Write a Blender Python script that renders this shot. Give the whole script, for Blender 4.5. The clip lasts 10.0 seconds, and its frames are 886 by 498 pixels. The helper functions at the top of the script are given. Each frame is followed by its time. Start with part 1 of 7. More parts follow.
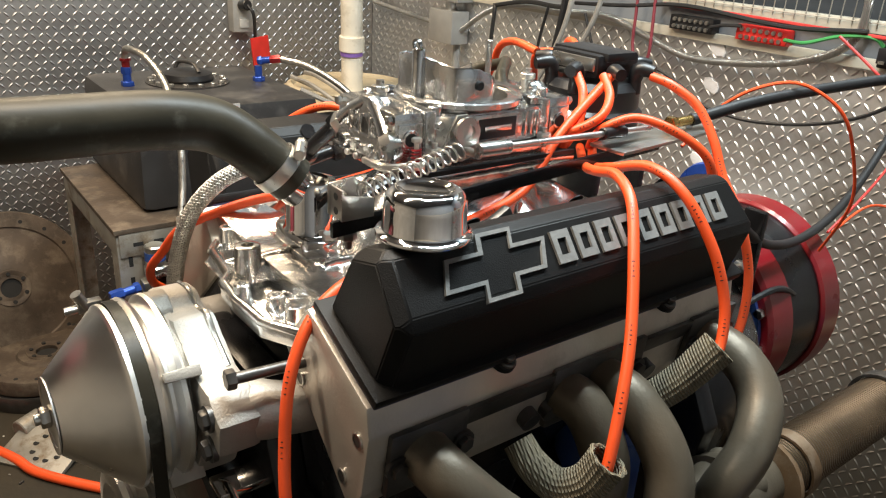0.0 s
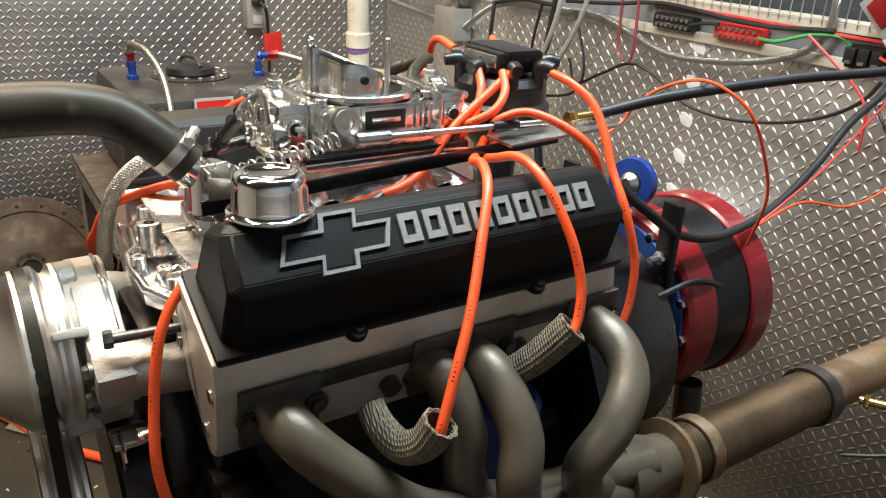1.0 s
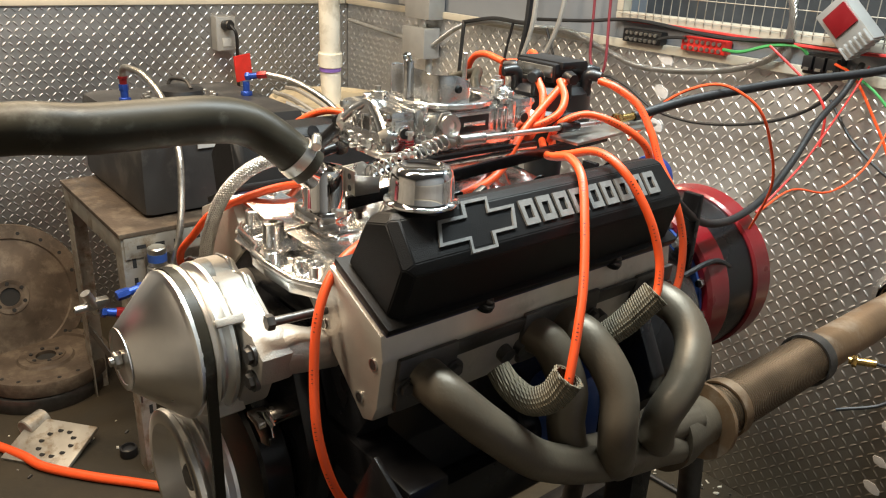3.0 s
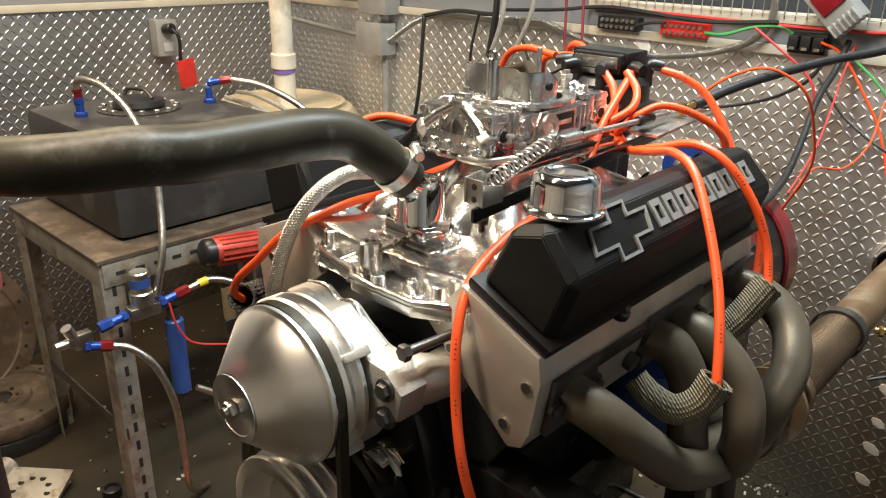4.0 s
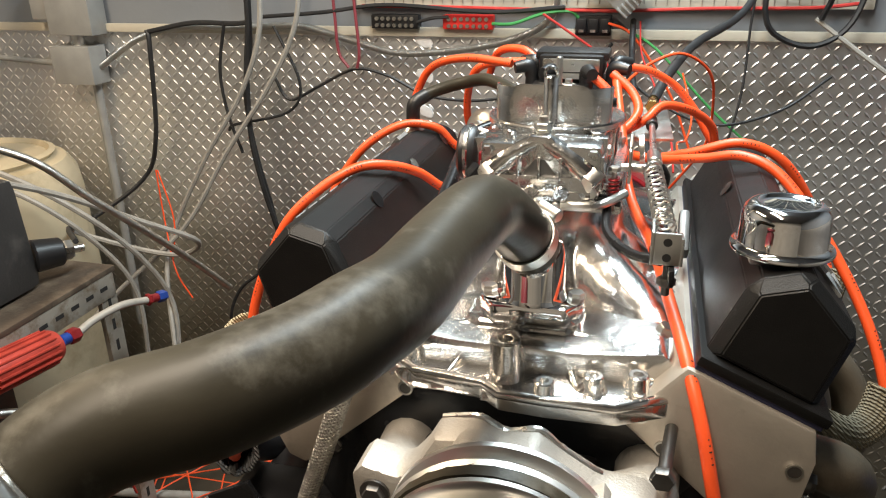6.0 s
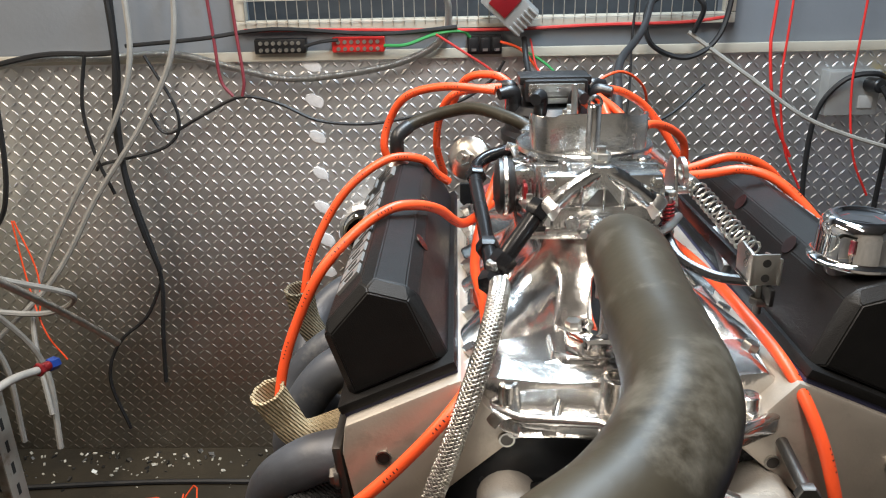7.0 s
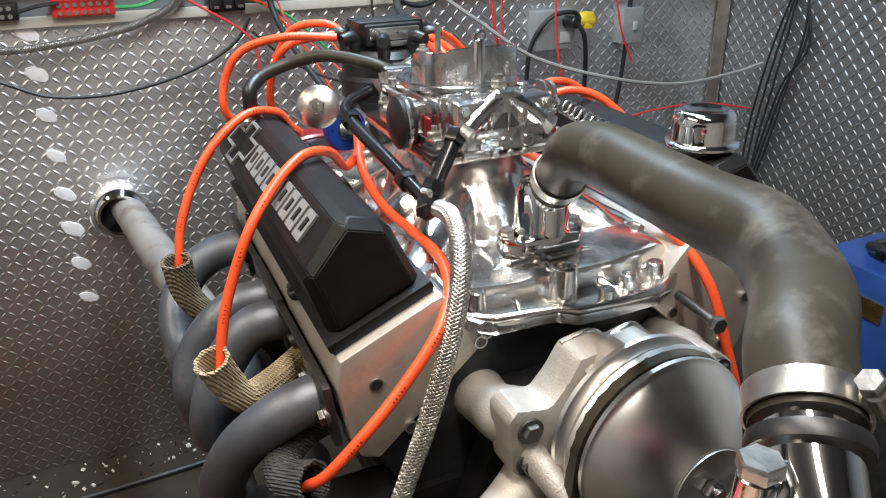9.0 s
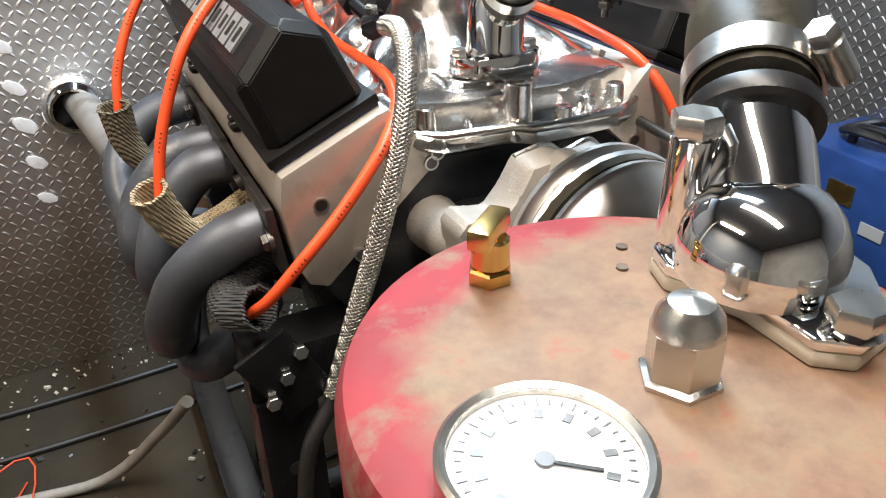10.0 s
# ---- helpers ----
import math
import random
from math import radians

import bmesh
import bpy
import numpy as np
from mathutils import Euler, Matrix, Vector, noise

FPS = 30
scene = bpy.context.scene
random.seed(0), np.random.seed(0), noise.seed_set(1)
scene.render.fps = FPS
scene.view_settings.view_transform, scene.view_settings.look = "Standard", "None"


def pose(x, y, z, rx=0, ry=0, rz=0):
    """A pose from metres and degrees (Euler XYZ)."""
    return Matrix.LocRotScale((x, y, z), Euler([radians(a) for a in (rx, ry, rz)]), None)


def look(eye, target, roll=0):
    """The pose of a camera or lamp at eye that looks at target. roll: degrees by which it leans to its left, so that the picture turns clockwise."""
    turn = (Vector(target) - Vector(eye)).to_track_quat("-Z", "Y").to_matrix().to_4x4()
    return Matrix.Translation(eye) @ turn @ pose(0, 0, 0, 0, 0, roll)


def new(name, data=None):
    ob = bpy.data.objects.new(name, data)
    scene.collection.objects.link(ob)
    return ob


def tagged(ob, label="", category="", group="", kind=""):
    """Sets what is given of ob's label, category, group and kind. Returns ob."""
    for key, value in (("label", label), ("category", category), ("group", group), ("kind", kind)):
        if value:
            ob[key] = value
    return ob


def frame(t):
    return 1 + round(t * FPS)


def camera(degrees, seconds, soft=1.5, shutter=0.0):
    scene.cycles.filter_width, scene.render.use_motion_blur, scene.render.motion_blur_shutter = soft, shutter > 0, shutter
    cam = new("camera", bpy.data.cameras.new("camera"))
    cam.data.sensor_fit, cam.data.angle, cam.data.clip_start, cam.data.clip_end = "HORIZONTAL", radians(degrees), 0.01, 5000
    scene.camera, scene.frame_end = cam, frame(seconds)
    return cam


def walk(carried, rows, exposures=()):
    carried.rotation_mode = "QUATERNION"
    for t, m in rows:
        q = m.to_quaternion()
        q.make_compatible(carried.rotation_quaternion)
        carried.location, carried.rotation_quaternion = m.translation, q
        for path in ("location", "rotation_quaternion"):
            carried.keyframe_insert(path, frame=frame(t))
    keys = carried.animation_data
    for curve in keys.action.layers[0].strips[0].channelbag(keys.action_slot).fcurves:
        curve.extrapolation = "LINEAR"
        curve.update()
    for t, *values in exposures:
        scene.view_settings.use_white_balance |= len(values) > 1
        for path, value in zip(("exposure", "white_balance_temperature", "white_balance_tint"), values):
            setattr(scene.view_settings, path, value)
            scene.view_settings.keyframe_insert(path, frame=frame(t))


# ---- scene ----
cam = camera(60.7, 10.0, soft=1.15)
PATH = [
    (0, (0.605, -0.239, 1.432), (-0.849, 0.889, 0.649), 3.5),
    (0.5, (0.705, -0.166, 1.444), (-0.793, 0.897, 0.653), 3.6),
    (1, (0.747, -0.137, 1.451), (-0.776, 0.884, 0.652), 3.2),
    (1.5, (0.738, -0.166, 1.449), (-0.771, 0.879, 0.654), 3.2),
    (2, (0.715, -0.262, 1.442), (-0.75, 0.858, 0.668), 3.3),
    (2.2, (0.715, -0.296, 1.438), (-0.742, 0.847, 0.681), 3.2),
    (3.3, (0.729, -0.383, 1.453), (-0.662, 0.846, 0.707), 2.5),
    (3.5, (0.68, -0.412, 1.449), (-0.68, 0.851, 0.704), 2.1),
    (4, (0.541, -0.472, 1.441), (-0.718, 0.888, 0.689), 1.3),
    (4.5, (0.425, -0.439, 1.43), (-0.683, 1.043, 0.67), 0.7),
    (5, (0.325, -0.417, 1.432), (-0.579, 1.19, 0.659), 0.3),
    (5.5, (0.186, -0.514, 1.439), (-0.513, 1.192, 0.663), -0.3),
    (6, (0.086, -0.494, 1.437), (-0.409, 1.29, 0.681), -1.0),
    (6.2, (0.048, -0.477, 1.441), (-0.363, 1.329, 0.684), -1.3),
    (7.3, (-0.168, -0.489, 1.454), (-0.071, 1.371, 0.727), -1.2),
    (7.5, (-0.19, -0.473, 1.453), (0.001, 1.38, 0.724), -1.2),
    (8, (-0.273, -0.481, 1.455), (0.178, 1.33, 0.735), -0.6),
    (8.5, (-0.334, -0.495, 1.463), (0.304, 1.248, 0.719), -0.4),
    (9, (-0.344, -0.495, 1.447), (0.392, 1.167, 0.612), -0.9),
    (9.5, (-0.333, -0.507, 1.362), (0.438, 1.093, 0.443), -0.9),
    (10, (-0.328, -0.518, 1.349), (0.416, 1.048, 0.352), -1.4),
]
BALANCE = [(0.0, 0.02, 7500, 10), (1.0, 0.09, 7300, 10), (2.0, 0.16, 7500, 10), (4.5, 0.05, 7800, 10), (5.5, -0.08, 7700, 10), (6.0, -0.12, 7400, 10), (7.5, -0.17, 6350, 10), (8.5, -0.17, 6250, 10), (10.0, -0.06, 6500, 10)]
walk(cam, [(t, look(eye, target, roll)) for t, eye, target, roll in PATH], BALANCE)

# ---- light: a windowless test cell lit by ceiling tubes ----
world = bpy.data.worlds.new("cell_world")
world.use_nodes = True
world.node_tree.nodes["Background"].inputs[0].default_value = (0.75, 0.82, 1.0, 1)
world.node_tree.nodes["Background"].inputs[1].default_value = 0.01
scene.world = world
FLOOR, TOP, TRIM = 0.09, 2.55, 1.215
XL, XR, YB, YF = -2.03, 1.458, 1.385, -2.2


def area(name, place, target, sx, sy, watts, colour):
    d = bpy.data.lights.new(name, "AREA")
    d.shape, d.size, d.size_y, d.energy, d.color = "RECTANGLE", sx, sy, watts, colour
    ob = new(name, d)
    ob.matrix_world = look(place, target)
    return ob


WARM, COOL = (1.0, 0.84, 0.66), (0.66, 0.84, 1.0)
area("tube_light_main", (-0.25, -0.35, TOP - 0.09), (-0.25, -0.35, 0), 0.16, 1.2, 40, (1.0, 0.9, 0.8))
area("tube_light_left", (-1.45, 0.1, TOP - 0.09), (-1.45, 0.1, 0), 0.16, 1.2, 31, WARM)
area("tube_light_right", (0.10, 0.66, TOP - 0.09), (0.10, 0.66, 0), 0.16, 1.2, 56, COOL)
# added upward fill lamps brighten the ceiling, standing in for the tubes' spill
for x, y, c in ((-0.25, -0.35, (1.0, 0.9, 0.8)), (-1.45, 0.1, WARM), (0.10, 0.66, COOL)):
    area("tube_fill_light", (x, y, TOP - 0.16), (x, y + 0.001, TOP), 0.1, 1.2, 5, c)


# ---- mesh building ----
class B:
    """A bmesh that grows piece by piece."""

    def __init__(self):
        self.bm = bmesh.new()

    def put(self, verts, faces):
        vs = [self.bm.verts.new(v) for v in verts]
        for f in faces:
            try:
                self.bm.faces.new([vs[i] for i in f])
            except ValueError:
                pass
        return self

    def box(self, c, s, bev=0.0, rot=None, taper=1.0):
        m = Matrix.Translation(c) @ (rot.to_4x4() if rot else Matrix())
        hx, hy, hz = s[0] / 2, s[1] / 2, s[2] / 2
        t = bmesh.new()
        vs = [t.verts.new((x * (taper if z > 0 else 1), y * (taper if z > 0 else 1), z)) for z in (-hz, hz) for x, y in ((-hx, -hy), (hx, -hy), (hx, hy), (-hx, hy))]
        for f in ((3, 2, 1, 0), (4, 5, 6, 7), (0, 1, 5, 4), (1, 2, 6, 5), (2, 3, 7, 6), (3, 0, 4, 7)):
            t.faces.new([vs[i] for i in f])
        if bev:
            bmesh.ops.bevel(t, geom=t.edges[:], offset=min(bev, min(s) * 0.45), segments=2, profile=0.6, affect="EDGES")
        return self.join(t, m)

    def join(self, t, m=Matrix()):
        t.verts.index_update()
        self.put([m @ v.co for v in t.verts], [[v.index for v in f.verts] for f in t.faces])
        t.free()
        return self

    def ring(self, rows, closed=True, caps=True):
        n = len(rows[0])
        verts = [p for r in rows for p in r]
        faces = []
        for i in range(len(rows) - 1):
            for j in range(n if closed else n - 1):
                k = (j + 1) % n
                faces.append((i * n + j, i * n + k, (i + 1) * n + k, (i + 1) * n + j))
        if caps:
            faces.append(tuple(range(n))[::-1])
            faces.append(tuple((len(rows) - 1) * n + j for j in range(n)))
        return self.put(verts, faces)

    def rev(self, profile, origin=(0, 0, 0), axis=(0, 0, 1), n=32, caps=True):
        """Turns (radius, height) pairs about an axis through origin."""
        q = Vector((0, 0, 1)).rotation_difference(Vector(axis).normalized())
        o = Vector(origin)
        rows = [[o + q @ Vector((max(r, 1e-5) * math.cos(6.28319 * j / n), max(r, 1e-5) * math.sin(6.28319 * j / n), h)) for j in range(n)] for r, h in profile]
        return self.ring(rows, True, caps)

    def cyl(self, a, b, r, r2=None, n=20, bev=0.0):
        a, b = Vector(a), Vector(b)
        h = (b - a).length
        r2 = r if r2 is None else r2
        pr = [(r, 0), (r2, h)] if not bev else [(r - bev, 0), (r, bev), (r2, h - bev), (r2 - bev, h)]
        return self.rev(pr, a, b - a, n)

    def tube(self, pts, r, n=10, res=6, caps=True, straight=False):
        """A tube along a smooth curve through pts; r may be one radius or one for each point."""
        P, R = (spline(pts, r, res) if not straight else ([Vector(p) for p in pts], [r] * len(pts)))
        rows, up = [], None
        for i, p in enumerate(P):
            d = (P[min(i + 1, len(P) - 1)] - P[max(i - 1, 0)]).normalized()
            if up is None:
                up = d.orthogonal().normalized()
            up = (up - d * up.dot(d)).normalized()
            s = d.cross(up)
            rows.append([p + R[i] * (math.cos(6.28319 * j / n) * up + math.sin(6.28319 * j / n) * s) for j in range(n)])
        return self.ring(rows, True, caps)

    def prism(self, poly, a, b, axis="y", bev=0.0):
        """Extrudes a polygon in the two other axes from a to b along the axis."""
        f = {"x": lambda u, v, w: (w, u, v), "y": lambda u, v, w: (u, w, v), "z": lambda u, v, w: (u, v, w)}[axis]
        t = bmesh.new()
        n = len(poly)
        vs = [t.verts.new(f(u, v, w)) for w in (a, b) for u, v in poly]
        t.faces.new(vs[:n][::-1])
        t.faces.new(vs[n:])
        for i in range(n):
            k = (i + 1) % n
            t.faces.new((vs[i], vs[k], vs[n + k], vs[n + i]))
        bmesh.ops.recalc_face_normals(t, faces=t.faces[:])
        if bev:
            bmesh.ops.bevel(t, geom=t.edges[:], offset=bev, segments=2, profile=0.6, affect="EDGES", clamp_overlap=True)
        return self.join(t)

    def hexa(self, c, axis, r, h):
        return self.rev([(r * 0.92, 0), (r, h * 0.15), (r, h * 0.85), (r * 0.9, h)], c, axis, 6)

    def ball(self, c, r, n=16):
        return self.rev([(r * math.sin(math.pi * i / 8), -r * math.cos(math.pi * i / 8)) for i in range(9)], c, (0, 0, 1), n, False)

    def spring(self, a, b, r, wire, turns):
        a, b = Vector(a), Vector(b)
        d = (b - a).normalized()
        u = d.orthogonal().normalized()
        v = d.cross(u)
        m = int(turns * 10)
        return self.tube([a + (b - a) * i / m + r * (math.cos(i * 0.628318) * u + math.sin(i * 0.628318) * v) for i in range(m + 1)], wire, 6, 1)


def spline(pts, r, res):
    P = [Vector(p) for p in pts]
    R = list(r) if isinstance(r, (list, tuple)) else [r] * len(P)
    P = [2 * P[0] - P[1]] + P + [2 * P[-1] - P[-2]]
    R = [R[0]] + R + [R[-1]]
    out, rad = [], []
    for i in range(1, len(P) - 2):
        a, b, c, d = P[i - 1:i + 3]
        for k in range(res):
            u = k / res
            out.append(0.5 * (2 * b + (c - a) * u + (2 * a - 5 * b + 4 * c - d) * u * u + (3 * b - a - 3 * c + d) * u ** 3))
            rad.append(R[i] * (1 - u) + R[i + 1] * u)
    return out + [P[-2]], rad + [R[-2]]


def mesh_of(name, b, mat, smooth=38):
    bmesh.ops.recalc_face_normals(b.bm, faces=b.bm.faces[:])
    me = bpy.data.meshes.new(name)
    b.bm.to_mesh(me)
    b.bm.free()
    me.materials.append(mat)
    if smooth:
        me.polygons.foreach_set("use_smooth", [True] * len(me.polygons))
        me.set_sharp_from_angle(angle=radians(smooth))
    return me


def part(name, b, mat, parent=None, label="", smooth=38):
    ob = new(name, mesh_of(name, b, mat, smooth))
    if parent:
        ob.parent = parent
    if label:
        ob["label"] = label
    return ob


def thing(name, label, category, place=(0, 0, 0), group=""):
    """An Empty at the thing's base; its parts are built in world places."""
    ob = new(name)
    ob.empty_display_size = 0.05
    return tagged(ob, label, category, group)


def solo(name, b, mat, label, category, group="", kind="", smooth=38):
    return tagged(part(name, b, mat, None, "", smooth), label, category, group, kind)


# ---- materials ----
def material(name, base, rough=0.5, metal=0.0, vary=0.15, scale=20, bump=0.0, bscale=200, tint=None, spots=None, rvary=0.1, coat=0.0, spec=0.5):
    """base colour with cloudy variation, fine relief and, if given, stains of another colour (colour, amount, size)."""
    m = bpy.data.materials.new(name)
    m.use_nodes = True
    nt = m.node_tree
    N, L = nt.nodes, nt.links
    p = N["Principled BSDF"]
    tc = N.new("ShaderNodeTexCoord")
    n1 = N.new("ShaderNodeTexNoise")
    n1.inputs["Scale"].default_value, n1.inputs["Detail"].default_value = scale, 6
    L.new(tc.outputs["Object"], n1.inputs["Vector"])
    ramp = N.new("ShaderNodeValToRGB")
    dark = [c * (1 - vary) for c in base]
    lite = [min(1, c * (1 + vary)) for c in (tint or base)]
    ramp.color_ramp.elements[0].position, ramp.color_ramp.elements[1].position = 0.3, 0.7
    ramp.color_ramp.elements[0].color, ramp.color_ramp.elements[1].color = (*dark, 1), (*lite, 1)
    L.new(n1.outputs["Fac"], ramp.inputs[0])
    out = ramp.outputs[0]
    if spots:
        n3 = N.new("ShaderNodeTexNoise")
        n3.inputs["Scale"].default_value, n3.inputs["Detail"].default_value, n3.inputs["Roughness"].default_value = spots[2], 8, 0.65
        L.new(tc.outputs["Object"], n3.inputs["Vector"])
        r3 = N.new("ShaderNodeValToRGB")
        r3.color_ramp.elements[0].position, r3.color_ramp.elements[1].position = 0.62 - 0.3 * spots[1], 0.74 - 0.2 * spots[1]
        L.new(n3.outputs["Fac"], r3.inputs[0])
        mx = N.new("ShaderNodeMix")
        mx.data_type = "RGBA"
        L.new(r3.outputs[0], mx.inputs[0])
        L.new(out, mx.inputs[6])
        mx.inputs[7].default_value = (*spots[0], 1)
        out = mx.outputs[2]
    L.new(out, p.inputs["Base Color"])
    p.inputs["Metallic"].default_value = metal
    mr = N.new("ShaderNodeMapRange")
    mr.inputs[3].default_value, mr.inputs[4].default_value = max(0.02, rough - rvary), min(1, rough + rvary)
    n2 = N.new("ShaderNodeTexNoise")
    n2.inputs["Scale"].default_value, n2.inputs["Detail"].default_value = bscale, 4
    L.new(tc.outputs["Object"], n2.inputs["Vector"])
    L.new(n1.outputs["Fac"], mr.inputs[0])
    L.new(mr.outputs[0], p.inputs["Roughness"])
    if bump:
        bp = N.new("ShaderNodeBump")
        bp.inputs["Strength"].default_value, bp.inputs["Distance"].default_value = bump, 0.002
        L.new(n2.outputs["Fac"], bp.inputs["Height"])
        L.new(bp.outputs[0], p.inputs["Normal"])
    p.inputs["Specular IOR Level"].default_value = spec
    if coat:
        p.inputs["Coat Weight"].default_value = coat
    return m


def banded(m, axis_scale, strength, dist=0.001, direction="Z", kind="BANDS"):
    """Adds fine ribs or braid to a material's relief."""
    nt = m.node_tree
    N, L = nt.nodes, nt.links
    w = N.new("ShaderNodeTexWave")
    w.bands_direction = direction
    w.inputs["Scale"].default_value = axis_scale
    tc = N.new("ShaderNodeTexCoord")
    L.new(tc.outputs["Object"], w.inputs["Vector"])
    bp = N.new("ShaderNodeBump")
    bp.inputs["Strength"].default_value, bp.inputs["Distance"].default_value = strength, dist
    L.new(w.outputs["Fac"], bp.inputs["Height"])
    old = m.node_tree.nodes["Principled BSDF"].inputs["Normal"]
    if old.links:
        L.new(old.links[0].from_socket, bp.inputs["Normal"])
    L.new(bp.outputs[0], old)
    return m


M_CONC = material("dirty_concrete", (0.040, 0.031, 0.020), 0.75, 0, 0.35, 3, 0.5, 60, spots=((0.030, 0.025, 0.018), 0.5, 2.2), spec=0.22)
# Same plate: sides dimmed, back brightened in base colour for their light.
M_PLATE_DIM = material("dim_diamond_plate_aluminium", (0.43, 0.43, 0.43), 0.44, 1.0, 0.1, 2.5, 0.06, 14, rvary=0.08)
M_PLATE_DIRT_LIT = material("lit_sooty_diamond_plate", (0.76, 0.76, 0.76), 0.45, 1.0, 0.1, 2.5, 0.06, 14, spots=((0.3, 0.26, 0.21), 0.22, 1.6), rvary=0.08)


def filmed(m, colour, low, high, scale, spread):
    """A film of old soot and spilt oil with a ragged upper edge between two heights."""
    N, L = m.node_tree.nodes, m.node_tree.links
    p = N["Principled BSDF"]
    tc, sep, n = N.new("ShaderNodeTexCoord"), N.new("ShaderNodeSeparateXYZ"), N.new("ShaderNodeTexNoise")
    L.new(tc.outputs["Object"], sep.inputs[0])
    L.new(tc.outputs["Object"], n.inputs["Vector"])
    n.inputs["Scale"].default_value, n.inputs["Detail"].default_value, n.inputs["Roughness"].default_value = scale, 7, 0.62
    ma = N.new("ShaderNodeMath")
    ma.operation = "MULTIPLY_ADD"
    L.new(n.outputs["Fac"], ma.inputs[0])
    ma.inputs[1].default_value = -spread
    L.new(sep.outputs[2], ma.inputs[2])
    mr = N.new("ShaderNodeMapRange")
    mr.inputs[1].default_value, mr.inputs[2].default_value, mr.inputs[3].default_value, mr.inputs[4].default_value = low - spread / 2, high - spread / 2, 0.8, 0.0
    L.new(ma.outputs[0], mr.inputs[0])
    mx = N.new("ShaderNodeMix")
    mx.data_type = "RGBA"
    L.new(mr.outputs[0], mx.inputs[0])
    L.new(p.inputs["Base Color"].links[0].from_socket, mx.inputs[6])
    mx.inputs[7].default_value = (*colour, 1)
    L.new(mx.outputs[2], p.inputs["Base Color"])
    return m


filmed(M_PLATE_DIRT_LIT, (0.31, 0.265, 0.2), 0.30, 0.85, 2.2, 0.75)
M_WELD = material("ground_bright_weld", (0.9, 0.9, 0.92), 0.5, 0.35, 0.05, 90, 0.2, 300)
M_TRIM = material("tan_trim", (0.5, 0.46, 0.38), 0.5, 0, 0.1, 8)
M_UPPER = material("grey_painted_wall", (0.19, 0.205, 0.225), 0.55, 0, 0.1, 3, 0.2, 90, spots=((0.16, 0.16, 0.16), 0.25, 3))
# ceiling and front wall, out of view; toned for reflections in the chrome
M_CEIL = material("unseen_ceiling", (0.16, 0.16, 0.165), 0.8, 0, 0.06, 3)
M_DARKWALL = material("unseen_front_wall", (0.36, 0.33, 0.29), 0.7, 0, 0.15, 2)
M_BLACKCOAT = material("black_wrinkle_coat", (0.0062, 0.006, 0.006), 0.46, 0, 0.12, 60, 0.2, 900, rvary=0.06, spec=0.22)
M_BLACKGLOSS = material("black_gloss_paint", (0.009, 0.009, 0.01), 0.26, 0, 0.2, 10, 0.05, 60, spec=0.35)
M_BLACKPLAST = material("black_plastic", (0.01, 0.01, 0.011), 0.38, 0, 0.15, 30, 0.05, 300)
M_RUBBER = material("black_rubber_hose", (0.03, 0.026, 0.018), 0.42, 0, 0.3, 14, 0.12, 90, spots=((0.08, 0.074, 0.06), 0.26, 22), spec=0.22)
M_POLISH = material("polished_cast_aluminium", (0.73, 0.72, 0.7), 0.22, 1.0, 0.08, 25, 0.5, 60, rvary=0.06)
M_CARB = material("bright_aluminium", (0.74, 0.74, 0.73), 0.19, 1.0, 0.1, 60, 0.35, 110, rvary=0.06)
M_CHROME = material("chrome", (0.9, 0.9, 0.9), 0.04, 1.0, 0.02, 20, rvary=0.02)
M_HEAD = material("machined_aluminium", (0.62, 0.6, 0.56), 0.32, 1.0, 0.08, 30, 0.08, 300, rvary=0.08)
M_CAST = material("as_cast_aluminium", (0.37, 0.345, 0.31), 0.52, 0.45, 0.08, 40, 0.3, 500, spots=((0.48, 0.44, 0.38), 0.16, 30), rvary=0.06)
M_SPUN = material("spun_aluminium", (0.86, 0.84, 0.80), 0.30, 1.0, 0.05, 30, rvary=0.06)
_tan = M_SPUN.node_tree.nodes.new("ShaderNodeTangent")     # turned grooves stretch the highlights
_tan.direction_type, _tan.axis = "RADIAL", "Y"
M_SPUN.node_tree.nodes["Principled BSDF"].inputs["Anisotropic"].default_value = 0.75
M_SPUN.node_tree.links.new(_tan.outputs[0], M_SPUN.node_tree.nodes["Principled BSDF"].inputs["Tangent"])
M_HEADCAST = material("bare_cast_head", (0.56, 0.51, 0.445), 0.40, 0.6, 0.1, 22, 0.12, 320, spots=((0.44, 0.40, 0.34), 0.2, 26), rvary=0.08)
M_FILTER = material("faded_red_anodised", (0.42, 0.05, 0.035), 0.42, 0.3, 0.2, 30, 0.08, 200)
M_STEEL = material("zinc_steel", (0.62, 0.61, 0.58), 0.3, 1.0, 0.1, 50, 0.1, 300)
M_DARKSTEEL = material("dark_steel", (0.12, 0.115, 0.11), 0.42, 0.9, 0.25, 30, 0.15, 200)
M_HEADER = material("scaled_header_steel", (0.14, 0.112, 0.08), 0.42, 0.4, 0.2, 14, 0.12, 250, spots=((0.17, 0.145, 0.11), 0.22, 22))
M_HEADER_COOL = material("blued_header_steel", (0.11, 0.118, 0.135), 0.46, 0.6, 0.2, 14, 0.12, 250, spots=((0.2, 0.2, 0.2), 0.2, 22))
M_RUSTPIPE = material("heat_browned_pipe", (0.26, 0.16, 0.09), 0.5, 0.7, 0.3, 8, 0.2, 120, spots=((0.45, 0.37, 0.29), 0.42, 7))
M_FLEX = banded(material("browned_flex_pipe", (0.155, 0.105, 0.065), 0.45, 0.8, 0.25, 10, 0.1, 120), 60, 1.0, 0.003, "Y")
M_ORANGE = material("orange_silicone", (0.82, 0.085, 0.02), 0.42, 0, 0.06, 30, 0.04, 400)
